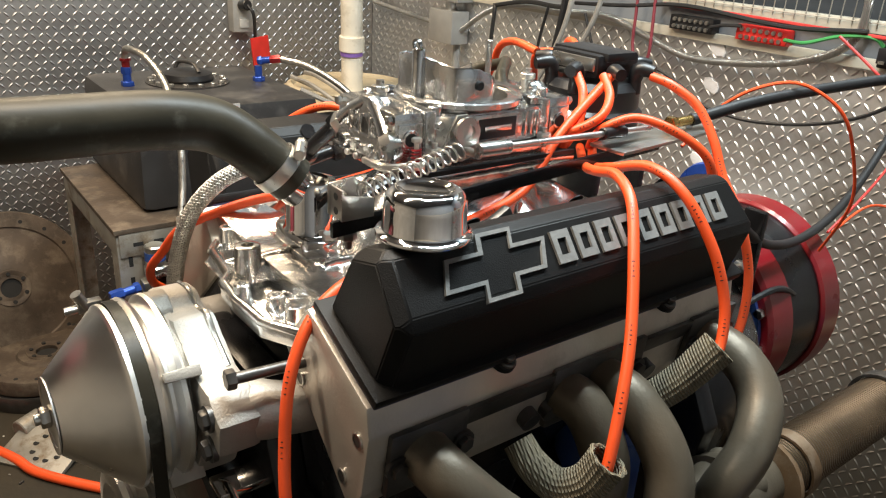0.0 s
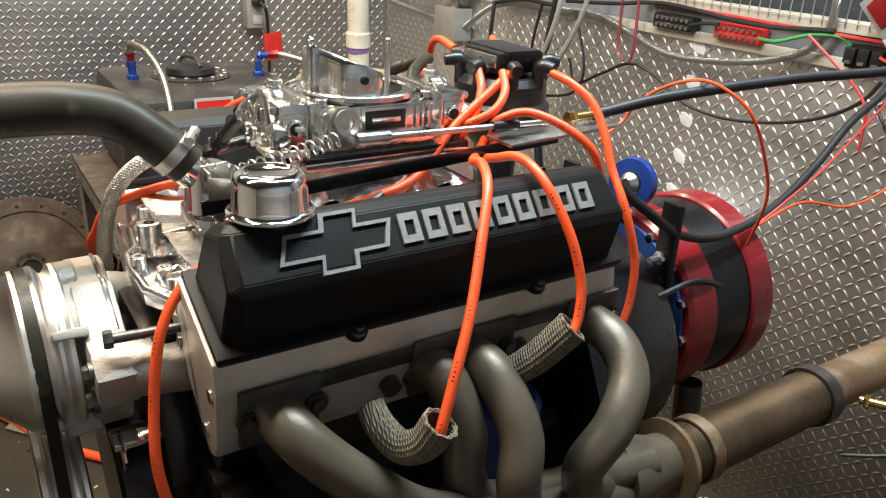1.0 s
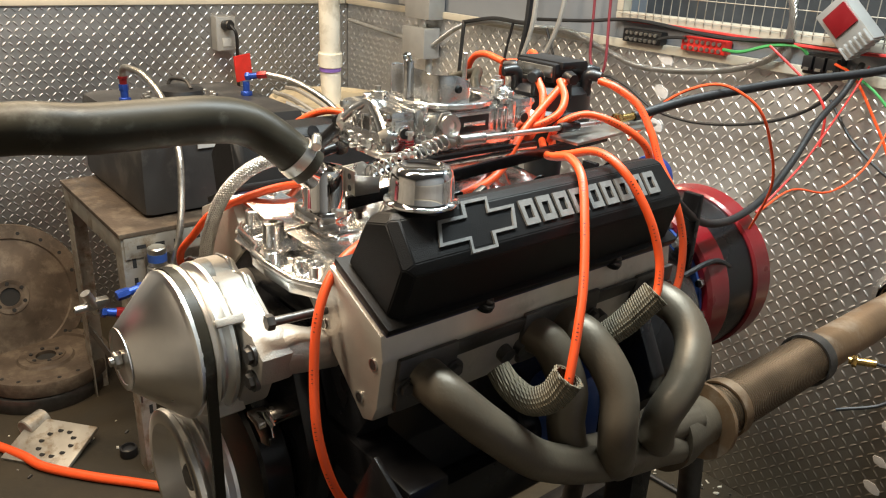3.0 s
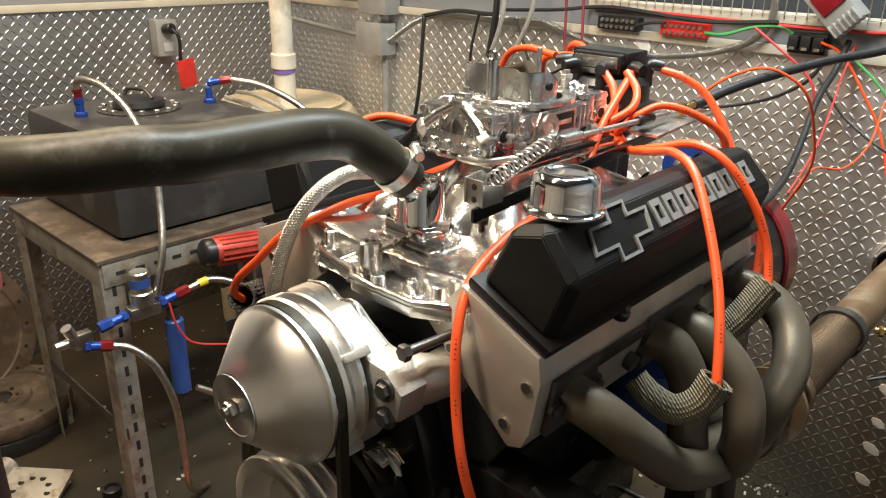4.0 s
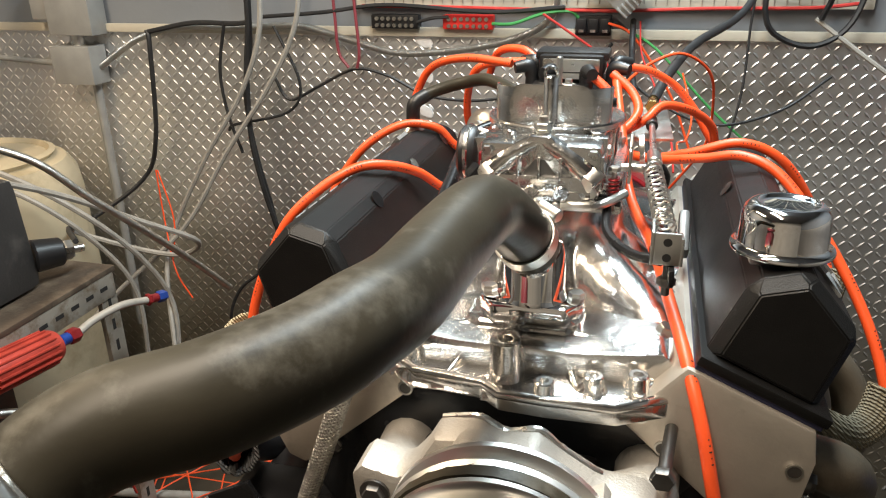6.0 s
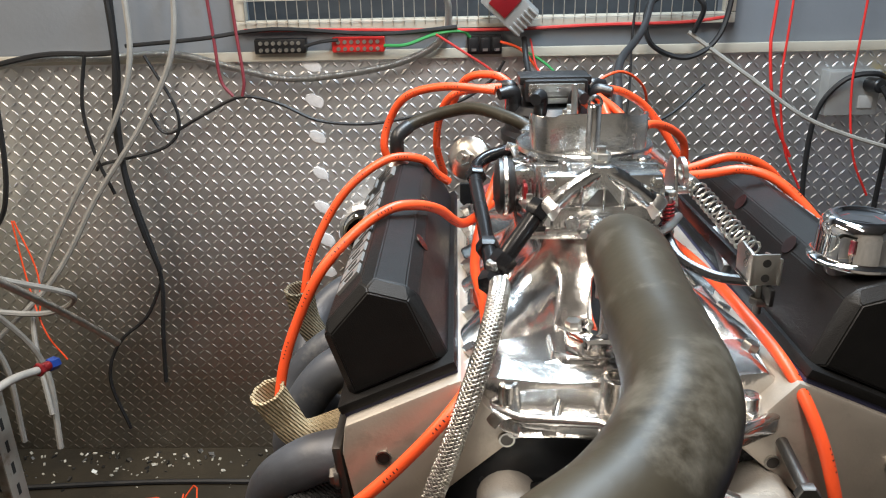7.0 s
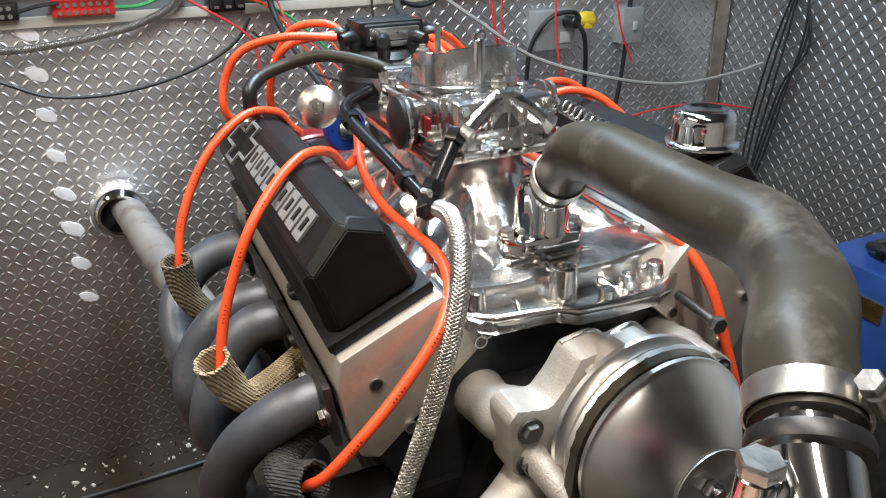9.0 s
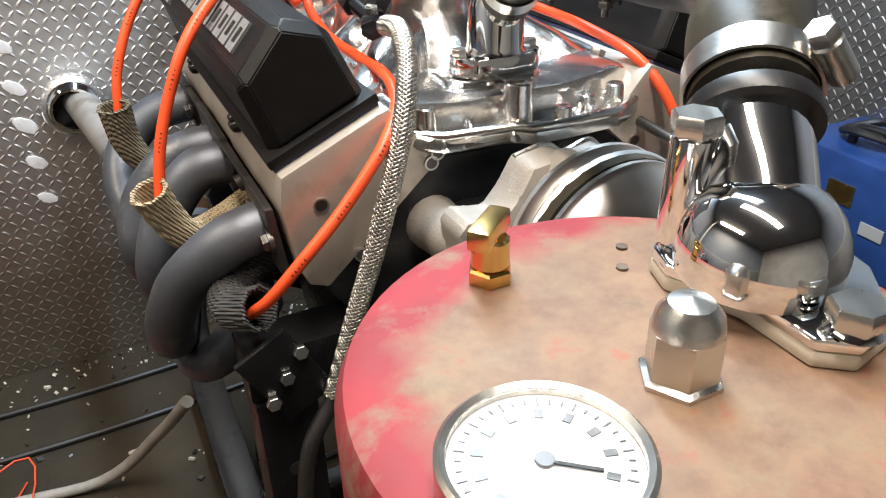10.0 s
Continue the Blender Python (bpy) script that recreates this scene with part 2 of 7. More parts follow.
M_REDWIRE = material("red_wire", (0.5, 0.035, 0.03), 0.45, 0, 0.15, 30)
M_GREENWIRE = material("green_wire", (0.04, 0.28, 0.08), 0.45, 0, 0.15, 30)
M_BLACKWIRE = material("black_wire", (0.014, 0.014, 0.015), 0.5, 0, 0.2, 30)
M_GREYWIRE = material("grey_cable", (0.29, 0.275, 0.25), 0.5, 0, 0.15, 30)
M_BRAID = material("steel_braid", (0.56, 0.54, 0.5), 0.32, 1.0, 0.15, 90, 0.3, 700)
M_SLEEVE = banded(material("fibreglass_sleeve", (0.175, 0.145, 0.095), 0.75, 0, 0.25, 60, 0.5, 700), 130, 1.0, 0.002, "DIAGONAL")
M_SLEEVE_TAN = banded(material("tan_fibreglass_sleeve", (0.42, 0.33, 0.2), 0.75, 0, 0.2, 60, 0.5, 700), 130, 1.0, 0.002, "DIAGONAL")
M_SLEEVE_DARK = banded(material("charcoal_sleeve", (0.06, 0.06, 0.06), 0.7, 0, 0.25, 60, 0.5, 700), 130, 1.0, 0.002, "DIAGONAL")
M_SILVER = material("silver_emblem", (0.19, 0.187, 0.18), 0.55, 0.2, 0.14, 120, 0.2, 500)
M_REDPAINT = material("red_paint", (0.2, 0.008, 0.012), 0.3, 0, 0.15, 12, 0.05, 80, coat=0.4)
M_BLUE = material("blue_anodised", (0.02, 0.07, 0.35), 0.3, 0.5, 0.15, 30)
M_REDANO = material("red_anodised", (0.26, 0.018, 0.022), 0.32, 0.5, 0.15, 30)
M_BLUEPAINT = material("blue_paint", (0.02, 0.06, 0.22), 0.4, 0, 0.2, 12)
M_TANKRED = material("worn_red_tank", (0.2, 0.015, 0.021), 0.68, 0, 0.25, 24, 0.15, 60, spots=((0.17, 0.11, 0.075), 0.3, 34), rvary=0.12)


def ringed(m, colour, centre, r0, r1, wave):
    """Dried scale spread over the middle of a lid, with a wandering edge."""
    N, L = m.node_tree.nodes, m.node_tree.links
    p = N["Principled BSDF"]
    tc, n = N.new("ShaderNodeTexCoord"), N.new("ShaderNodeTexNoise")
    flat, dist = N.new("ShaderNodeVectorMath"), N.new("ShaderNodeVectorMath")
    flat.operation, dist.operation = "MULTIPLY", "DISTANCE"
    flat.inputs[1].default_value, dist.inputs[1].default_value = (1, 1, 0), (*centre, 0)
    L.new(tc.outputs["Object"], flat.inputs[0])
    L.new(flat.outputs[0], dist.inputs[0])
    L.new(tc.outputs["Object"], n.inputs["Vector"])
    n.inputs["Scale"].default_value, n.inputs["Detail"].default_value = 26, 5
    ma, mr = N.new("ShaderNodeMath"), N.new("ShaderNodeMapRange")
    ma.operation = "MULTIPLY_ADD"
    L.new(n.outputs["Fac"], ma.inputs[0])
    ma.inputs[1].default_value = wave
    L.new(dist.outputs["Value"], ma.inputs[2])
    mr.inputs[1].default_value, mr.inputs[2].default_value, mr.inputs[3].default_value, mr.inputs[4].default_value = r0 + wave / 2, r1 + wave / 2, 0.85, 0.0
    L.new(ma.outputs[0], mr.inputs[0])
    mx = N.new("ShaderNodeMix")
    mx.data_type = "RGBA"
    L.new(mr.outputs[0], mx.inputs[0])
    L.new(p.inputs["Base Color"].links[0].from_socket, mx.inputs[6])
    n2, ramp = N.new("ShaderNodeTexNoise"), N.new("ShaderNodeValToRGB")
    L.new(tc.outputs["Object"], n2.inputs["Vector"])
    n2.inputs["Scale"].default_value, n2.inputs["Detail"].default_value, n2.inputs["Roughness"].default_value = 42, 8, 0.7
    tones = ((0.30, (0.62, 0.60, 0.58)), (0.46, (0.95, 0.90, 0.86)), (0.58, (1.15, 1.12, 1.02)), (0.68, (1.35, 0.72, 0.66)))
    while len(ramp.color_ramp.elements) < len(tones):
        ramp.color_ramp.elements.new(0.5)
    for e, (at, k) in zip(ramp.color_ramp.elements, tones):
        e.position, e.color = at, (*(c * f for c, f in zip(colour, k)), 1)
    L.new(n2.outputs["Fac"], ramp.inputs[0])
    L.new(ramp.outputs[0], mx.inputs[7])
    L.new(mx.outputs[2], p.inputs["Base Color"])
    return m


ringed(M_TANKRED, (0.165, 0.126, 0.082), (-0.183, -0.388), 0.075, 0.092, 0.06)
M_BRASS = material("brass", (0.75, 0.5, 0.18), 0.24, 1.0, 0.12, 40)
M_WHITE = material("white_dial", (0.40, 0.40, 0.39), 0.4, 0, 0.03, 20)
M_GLASS = bpy.data.materials.new("dial_glass")
M_GLASS.use_nodes = True
M_GLASS.node_tree.nodes["Principled BSDF"].inputs["Transmission Weight"].default_value = 1.0
M_GLASS.node_tree.nodes["Principled BSDF"].inputs["Roughness"].default_value = 0.03
M_PVC = material("white_pvc", (0.68, 0.64, 0.55), 0.4, 0, 0.1, 10, spots=((0.4, 0.35, 0.27), 0.3, 8))
M_TANDRUM = material("tan_poly_drum", (0.5, 0.42, 0.29), 0.5, 0, 0.12, 5, spots=((0.3, 0.24, 0.15), 0.3, 4))
M_FUELCELL = material("black_poly_tank", (0.030, 0.029, 0.029), 0.42, 0, 0.2, 8, 0.15, 200, spots=((0.085, 0.08, 0.075), 0.4, 7), spec=0.4)
M_RUST = material("rusty_steel", (0.085, 0.063, 0.047), 0.6, 0.4, 0.3, 14, 0.4, 120, spots=((0.15, 0.118, 0.088), 0.4, 18))
M_GALV = material("galvanised_angle", (0.36, 0.34, 0.3), 0.5, 0.6, 0.2, 14, 0.1, 120, spots=((0.2, 0.15, 0.1), 0.4, 20))
M_BOXGREY = material("grey_electrical_box", (0.36, 0.36, 0.35), 0.45, 0.4, 0.1, 20)
M_YELLOW = material("yellow_plug", (0.72, 0.5, 0.03), 0.4)
M_REDTAPE = material("red_tag", (0.62, 0.025, 0.02), 0.45, 0, 0.15, 20)
M_GASKET = material("blue_black_gasket", (0.02, 0.022, 0.06), 0.5)
# flat black; discs of it stand for the shade inside holes and slots
M_DARK = material("flat_black", (0.01, 0.01, 0.01), 0.8)
M_BLOCK = material("black_block_enamel", (0.012, 0.013, 0.015), 0.25, 0, 0.3, 12, 0.3, 60, spec=0.35)
# ---- the room ----
def wall(name, lo, hi, mat):
    b = B().box([(a + c) / 2 for a, c in zip(lo, hi)], [c - a for a, c in zip(lo, hi)])
    return tagged(part(name, b, mat, smooth=0), kind="structure")


tagged(part("floor", B().box(((XL + XR) / 2, (YB + YF) / 2, FLOOR - 0.1), (XR - XL + 0.6, YB - YF + 0.6, 0.2)), M_CONC, smooth=0), "dirty stained concrete floor with debris", "floor", kind="structure")
wall("ceiling", (XL - 0.3, YF - 0.3, TOP), (XR + 0.3, YB + 0.3, TOP + 0.15), M_CEIL)
WX0, WX1, WZ0, WZ1 = -0.645, 0.530, 1.285, 2.05      # observation window in the back wall
wall("wall_back_low", (XL - 0.2, YB + 0.006, FLOOR), (XR + 0.2, YB + 0.2, WZ0), M_UPPER)
wall("wall_back_top", (XL - 0.2, YB + 0.006, WZ1), (XR + 0.2, YB + 0.2, TOP), M_UPPER)
wall("wall_back_left", (XL - 0.2, YB + 0.006, WZ0), (WX0, YB + 0.2, WZ1), M_UPPER)
wall("wall_back_right", (WX1, YB + 0.006, WZ0), (XR + 0.2, YB + 0.2, WZ1), M_UPPER)
wall("wall_left", (XL - 0.2, YF, FLOOR), (XL - 0.006, YB + 0.2, TOP), M_UPPER)
wall("wall_right", (XR + 0.006, YF, FLOOR), (XR + 0.2, YB + 0.2, TOP), M_UPPER)
wall("wall_front", (XL - 0.2, YF - 0.2, FLOOR), (XR + 0.2, YF, TOP), M_DARKWALL)


def lugs(u0, u1, v0, v1, place, pitch=0.0208, length=0.0215, width=0.0064, high=0.0014):
    """Raised lens-shaped lugs of tread plate, alternating in direction, as one sheet of geometry."""
    verts, faces = [], []
    for i in range(int((u1 - u0) / pitch)):
        for j in range(int((v1 - v0) / pitch)):
            cu, cv = u0 + (i + 0.5) * pitch, v0 + (j + 0.5) * pitch
            a = radians(45 if (i + j) % 2 else -45)
            c, s = math.cos(a), math.sin(a)
            k = len(verts)
            for x, y, h in ((-length / 2, 0, 0), (-length / 5, width / 2, 0), (length / 5, width / 2, 0), (length / 2, 0, 0), (length / 5, -width / 2, 0), (-length / 5, -width / 2, 0), (-length / 4, 0, high), (length / 4, 0, high)):
                verts.append(place(cu + x * c - y * s, cv + x * s + y * c, h))
            faces += [(k, k + 1, k + 6), (k + 1, k + 2, k + 7, k + 6), (k + 2, k + 3, k + 7), (k + 3, k + 4, k + 7), (k + 4, k + 5, k + 6, k + 7), (k + 5, k, k + 6)]
    return verts, faces


def plate(name, u0, u1, place, mat, label):
    """A sheet of tread plate from the floor to the trim: slightly wavy skin and its lugs."""
    verts, faces = lugs(u0, u1, FLOOR, TRIM, place)
    k, nu, nv = len(verts), int((u1 - u0) / 0.05), 22
    wob = lambda u, v: 0.0016 * noise.noise((u * 3.1, v * 5.5, len(name))) + 0.0007 * math.sin(v * 74 + u * 2)
    for j in range(nv * 3 + 1):
        for i in range(nu + 1):
            u, v = u0 + (u1 - u0) * i / nu, FLOOR + (TRIM - FLOOR) * j / (nv * 3)
            verts.append(place(u, v, -0.0012 + 0.5 * wob(u, v)))
    for j in range(nv * 3):
        for i in range(nu):
            a = k + j * (nu + 1) + i
            faces.append((a, a + 1, a + nu + 2, a + nu + 1))
    me = bpy.data.meshes.new(name)
    me.from_pydata(verts, [], faces)
    me.materials.append(mat)
    me.polygons.foreach_set("use_smooth", [True] * len(me.polygons))
    me.set_sharp_from_angle(angle=radians(35))
    return tagged(new(name, me), label, "wall cladding", kind="structure")


plate("cladding_back", XL, XR, lambda u, v, h: (u, YB - h, v), M_PLATE_DIRT_LIT, "sooty aluminium tread plate on the back wall")
plate("cladding_left", YF, YB, lambda u, v, h: (XL + h, u, v), M_PLATE_DIM, "aluminium tread plate cladding on the side wall")
plate("cladding_right", YF, YB, lambda u, v, h: (XR - h, u, v), M_PLATE_DIM, "aluminium tread plate cladding on the side wall")
tagged(part("trim_back", B().box(((XL + XR) / 2, YB - 0.006, TRIM + 0.011), (XR - XL - 0.01, 0.016, 0.022), 0.002), M_TRIM), kind="structure")
tagged(part("trim_left", B().box((XL + 0.006, (YF + YB) / 2, TRIM + 0.011), (0.016, YB - YF - 0.04, 0.022), 0.002), M_TRIM), kind="structure")
tagged(part("trim_right", B().box((XR - 0.006, (YF + YB) / 2, TRIM + 0.011), (0.016, YB - YF - 0.04, 0.022), 0.002), M_TRIM), kind="structure")
tagged(part("trim_corner", B().prism([(XR - 0.03, YB - 0.008), (XR - 0.008, YB - 0.03), (XR - 0.003, YB - 0.03), (XR - 0.003, YB - 0.003), (XR - 0.03, YB - 0.003)], FLOOR, TRIM - 0.002, "z"), M_HEAD), kind="structure")

# ground-bright stitch welds down the two seams of the back cladding
random.seed(3)
for xs, zs in ((-0.475, [1.205, 1.116, 1.025, 0.931, 0.838, 0.749, 0.659, 0.567]), (0.270, [0.648, 0.558, 0.475, 0.384, 0.310, 0.217])):
    for z in zs:
        a, w = radians(-28 + random.uniform(-8, 8)), random.uniform(0.021, 0.028)
        w *= 0.75 if z < 0.6 else 1
        rim = [(math.cos(6.28319 * k / 20) * w * (1 + random.uniform(-0.12, 0.12)), math.sin(6.28319 * k / 20) * w * 0.62 * (1 + random.uniform(-0.12, 0.12))) for k in range(20)]
        rows = [[(xs + (u * math.cos(a) - v * math.sin(a)) * q, YB - h, z + (u * math.sin(a) + v * math.cos(a)) * q) for u, v in rim] for q, h in ((1.05, 0.0), (1.0, 0.0026), (0.6, 0.0034), (0.02, 0.0036))]
        tagged(part("weld_pad", B().ring(rows, True, True), M_WELD), "bright ground weld spot on the tread plate", "weld", "stitch welds", "structure")

# window with a wire guard
win = tagged(new("window_1"), "dark observation window behind a wire guard", "window", kind="structure")
wf = B()
for c, s in ((((WX0 + WX1) / 2, YB - 0.002, WZ0 + 0.012), (WX1 - WX0, 0.03, 0.024)), (((WX0 + WX1) / 2, YB - 0.002, WZ1 - 0.012), (WX1 - WX0, 0.03, 0.024)), ((WX0 + 0.012, YB - 0.002, (WZ0 + WZ1) / 2), (0.024, 0.03, WZ1 - WZ0 - 0.05)), ((WX1 - 0.012, YB - 0.002, (WZ0 + WZ1) / 2), (0.024, 0.03, WZ1 - WZ0 - 0.05))):
    wf.box(c, s, 0.002)
part("window_frame", wf, M_TRIM, win)
part("pane", B().box(((WX0 + WX1) / 2, YB + 0.12, (WZ0 + WZ1) / 2), (WX1 - WX0, 0.01, WZ1 - WZ0)), material("dark_glass", (0.05, 0.055, 0.06), 0.08), win)
g = B()
for i in range(46):
    x = WX0 + 0.025 + i * 0.025
    g.cyl((x, YB - 0.02, WZ0 + 0.01), (x, YB - 0.02, WZ1 - 0.01), 0.0012, n=5)
for j in range(15):
    z = WZ0 + 0.02 + j * 0.05
    g.cyl((WX0 + 0.01, YB - 0.0225, z), (WX1 - 0.01, YB - 0.0225, z), 0.0012, n=5)
part("wire_guard", g, M_GALV, win)

# ceiling tube fixtures round the lamps
for x, y in ((-0.25, -0.35), (-1.45, 0.1), (0.10, 0.66)):
    fx = thing("ceiling_light", "white ceiling fixture with a fluorescent tube", "ceiling light", group="ceiling lights")
    part("housing", B().prism([(x - 0.11, TOP - 0.03), (x - 0.13, TOP), (x + 0.13, TOP), (x + 0.11, TOP - 0.03)], y - 0.65, y + 0.65, "y", 0.004), M_PVC, fx)

# ---- the engine: x to the driver's side, y rearward, z up ----
CRANK = 0.87


BANK = (0.006, 0.008, 0)      # the passenger bank sits a little rearward


def mir(s, pts):
    return [(s * p[0], *p[1:]) for p in pts]


eng = thing("engine_block", "black enamelled V8 engine block on a dyno stand", "engine")
blk = B()
blk.prism([(-0.09, CRANK - 0.08), (0.09, CRANK - 0.08), (0.115, CRANK + 0.02), (0.185, 1.0), (0.19, 1.03), (0.085, 1.1), (-0.085, 1.1), (-0.19, 1.03), (-0.185, 1.0), (-0.115, CRANK + 0.02)], 0.012, 0.47, "y", 0.006)
part("block", blk, M_BLOCK, eng)
part("oil_pan", B().prism([(-0.1, 0.68), (0.1, 0.68), (0.115, CRANK - 0.085), (-0.115, CRANK - 0.085)], 0.0, 0.46, "y", 0.01), M_BLACKGLOSS, eng)
tc = B().prism([(-0.1, CRANK - 0.07), (0.1, CRANK - 0.07), (0.12, CRANK + 0.05), (0.07, CRANK + 0.19), (-0.07, CRANK + 0.19), (-0.12, CRANK + 0.05)], -0.022, 0.011, "y", 0.008)
part("timing_cover", tc, M_BLACKGLOSS, eng)
part("flange_plate", B().prism([(-0.19, CRANK - 0.12), (0.19, CRANK - 0.12), (0.215, CRANK + 0.03), (0.14, CRANK + 0.17), (-0.14, CRANK + 0.17), (-0.215, CRANK + 0.03)], 0.471, 0.50, "y", 0.006), M_BLACKGLOSS, eng)
bell = B().rev([(0.20, 0), (0.205, 0.02), (0.19, 0.1), (0.17, 0.16), (0.12, 0.165)], (0, 0.501, CRANK), (0, 1, 0), 40)
part("bellhousing", bell, M_BLACKGLOSS, eng)


def head(s, parent):
    """A cylinder head: measured end face drawn out along the bank."""
    poly = mir(s, [(0.084, 1.101), (0.128, 1.152), (0.138, 1.148), (0.219, 1.112), (0.2225, 1.086), (0.214, 1.03), (0.206, 1.012), (0.190, 1.006)])
    b = B().prism(poly, 0.0, 0.447, "y", 0.003)
    ob = part("cylinder_head", b, M_HEADCAST, parent, "bare machined aluminium cylinder head")
    for y, x, z in ((-0.0015, 0.209, 1.078), (-0.0015, 0.099, 1.108), (-0.0015, 0.117, 1.082), (-0.0015, 0.186, 1.03)) if s > 0 else ((-0.0015, 0.190, 1.083), (-0.0015, 0.087, 1.107), (-0.0015, 0.093, 1.099), (-0.0015, 0.160, 1.03)):
        part("bolt_hole", B().cyl((s * x, y, z), (s * x, 0.004, z), 0.0050, n=14), M_DARKSTEEL, ob)
        part("bolt_hole_rim", B().rev([(0.0050, 0.0), (0.0064, 0.0), (0.0064, 0.0016), (0.0050, 0.0016)], (s * x, -0.0002, z), (0, -1, 0), 16, False), M_STEEL, ob)
    for y in (0.058, 0.165, 0.19, 0.297, 0.32, 0.42):
        part("spark_plug_seat", B().cyl((s * 0.210, y, 1.045), (s * 0.225, y, 1.04), 0.010, n=14), M_DARKSTEEL, ob)
    if s < 0:
        ob.location = BANK
    return ob


for s in (1, -1):
    head(s, eng)


def valve_cover(s):
    """A tall slant-edged cover with a raised emblem and blocks for the brand lettering."""
    vc = thing("valve_cover", "tall black wrinkle-coated valve cover with silver emblem", "valve cover", group="valve covers")
    # rows of the closed section from the rail up: y at the front, then at the rear, for each corner of the section
    sec = [(0.139, 1.1555), (0.1655, 1.214), (0.203, 1.2235), (0.2405, 1.1805), (0.2195, 1.1180)]
    fy = [0.010, 0.015, 0.016, 0.013, 0.010]
    ry = [0.440, 0.428, 0.426, 0.434, 0.440]
    cx, cz = sum(p[0] for p in sec) / 5, sum(p[1] for p in sec) / 5

    def loop(k, front, back):
        return [(s * (cx + (x - cx) * k), y, cz + (z - cz) * k) for (x, z), y in zip(sec, [a + front for a in fy] if back is None else [a - back for a in ry])]

    t = bmesh.new()
    rows = [[t.verts.new(p) for p in loop(k, a, b)] for k, a, b in ((0.80, 0.0, None), (1.0, 0.0105, None), (1.0, 0, 0.0105), (0.80, 0, 0.0))]
    t.faces.new(rows[0])
    t.faces.new(rows[-1][::-1])
    for a, b in zip(rows, rows[1:]):
        for i in range(5):
            k = (i + 1) % 5
            t.faces.new((a[i], b[i], b[k], a[k]))
    bmesh.ops.recalc_face_normals(t, faces=t.faces[:])
    long_edges = [e for e in t.edges if abs(e.verts[0].co.y - e.verts[1].co.y) > 0.3 and min(v.co.z for v in e.verts) > 1.16]
    bmesh.ops.bevel(t, geom=long_edges, offset=0.007, segments=1, affect="EDGES", clamp_overlap=True)
    bmesh.ops.bevel(t, geom=[e for e in t.edges if e.calc_face_angle(0) > 0.25], offset=0.0011, segments=2, affect="EDGES", clamp_overlap=True)
    body = part("cover_shell", B().join(t), M_BLACKCOAT, vc, smooth=25)
    d = Vector((0.2215 - 0.136, 0, 1.1145 - 1.1520)).normalized()
    nrm = Vector((-d.z, 0, d.x))

    def rail(w0, w1, h0, h1, y0, y1, mat, name):
        a, c = Vector((0.136, 0, 1.1520)), Vector((0.2215, 0, 1.1145))
        q = [a - d * w0 + nrm * h0, c + d * w1 + nrm * h0, c + d * w1 + nrm * h1, a - d * w0 + nrm * h1]
        return part(name, B().prism([(s * v.x, v.z) for v in q], y0, y1, "y", 0.002), mat, vc)

    rail(0.004, 0.004, 0.0012, 0.0095, 0.002, 0.447, M_BLACKCOAT, "flange")
    rail(0.0025, 0.0025, -0.0035, 0.0012, 0.004, 0.445, M_GASKET, "gasket")
    for y in (0.128, 0.332):
        bolt = B().cyl((s * 0.2225, y, 1.110), (s * 0.2255, y, 1.1165), 0.0075, n=18, bev=0.001).cyl((s * 0.2255, y, 1.1165), (s * 0.228, y, 1.1215), 0.0048, n=12, bev=0.001)
        part("bolt", bolt, M_DARKSTEEL, vc)
        part("bolt_boss", B().cyl((s * 0.2185, y, 1.108), (s * 0.2225, y, 1.116), 0.0105, n=18, bev=0.002), M_BLACKCOAT, vc)
    # letter face: u along the cover from its front on this side, v up the slope
    lo, hi = Vector((s * 0.2405, 0, 1.1805)), Vector((s * 0.203, 0, 1.2235))
    up = (hi - lo).normalized()
    out = Vector((0, 1, 0)).cross(up) * (1 if s > 0 else -1)
    out = out if out.x * s > 0 else -out
    H = (hi - lo).length
    flip = (lambda u: u) if s > 0 else (lambda u: 0.448 - u)

    def slab(poly, h, name, mat):
        t = bmesh.new()
        pts = [lo + up * (H * v) + Vector((0, flip(u), 0)) for u, v in poly]
        A = [t.verts.new(p - out * 0.002) for p in pts]
        C = [t.verts.new(p + out * h) for p in pts]
        n = len(pts)
        t.faces.new(C)
        t.faces.new(A[::-1])
        for i in range(n):
            t.faces.new((A[i], A[(i + 1) % n], C[(i + 1) % n], C[i]))
        bmesh.ops.recalc_face_normals(t, faces=t.faces[:])
        return part(name, B().join(t), mat, vc)

    # a plain slanted cross outline and, after it, nine plain blocks where the lettering stands
    O = [(0, .28), (.036, .28), (.033, .04), (.066, .04), (.069, .28), (.098, .28), (.107, .72), (.074, .72), (.077, .96), (.043, .96), (.040, .72), (.009, .72)]
    I = [(.0045, .335), (.0395, .335), (.0365, .095), (.0632, .095), (.0655, .335), (.0948, .335), (.1022, .665), (.0705, .665), (.0735, .905), (.0468, .905), (.0438, .665), (.0117, .665)]
    u00, pitch, lower = (0.056, 0.0252, lambda v: v)
    for i in range(12):
        k = (i + 1) % 12
        slab([(u00 + u, lower(v)) for u, v in (O[i], O[k], I[k], I[i])], 0.0024, "emblem_bar", M_SILVER)
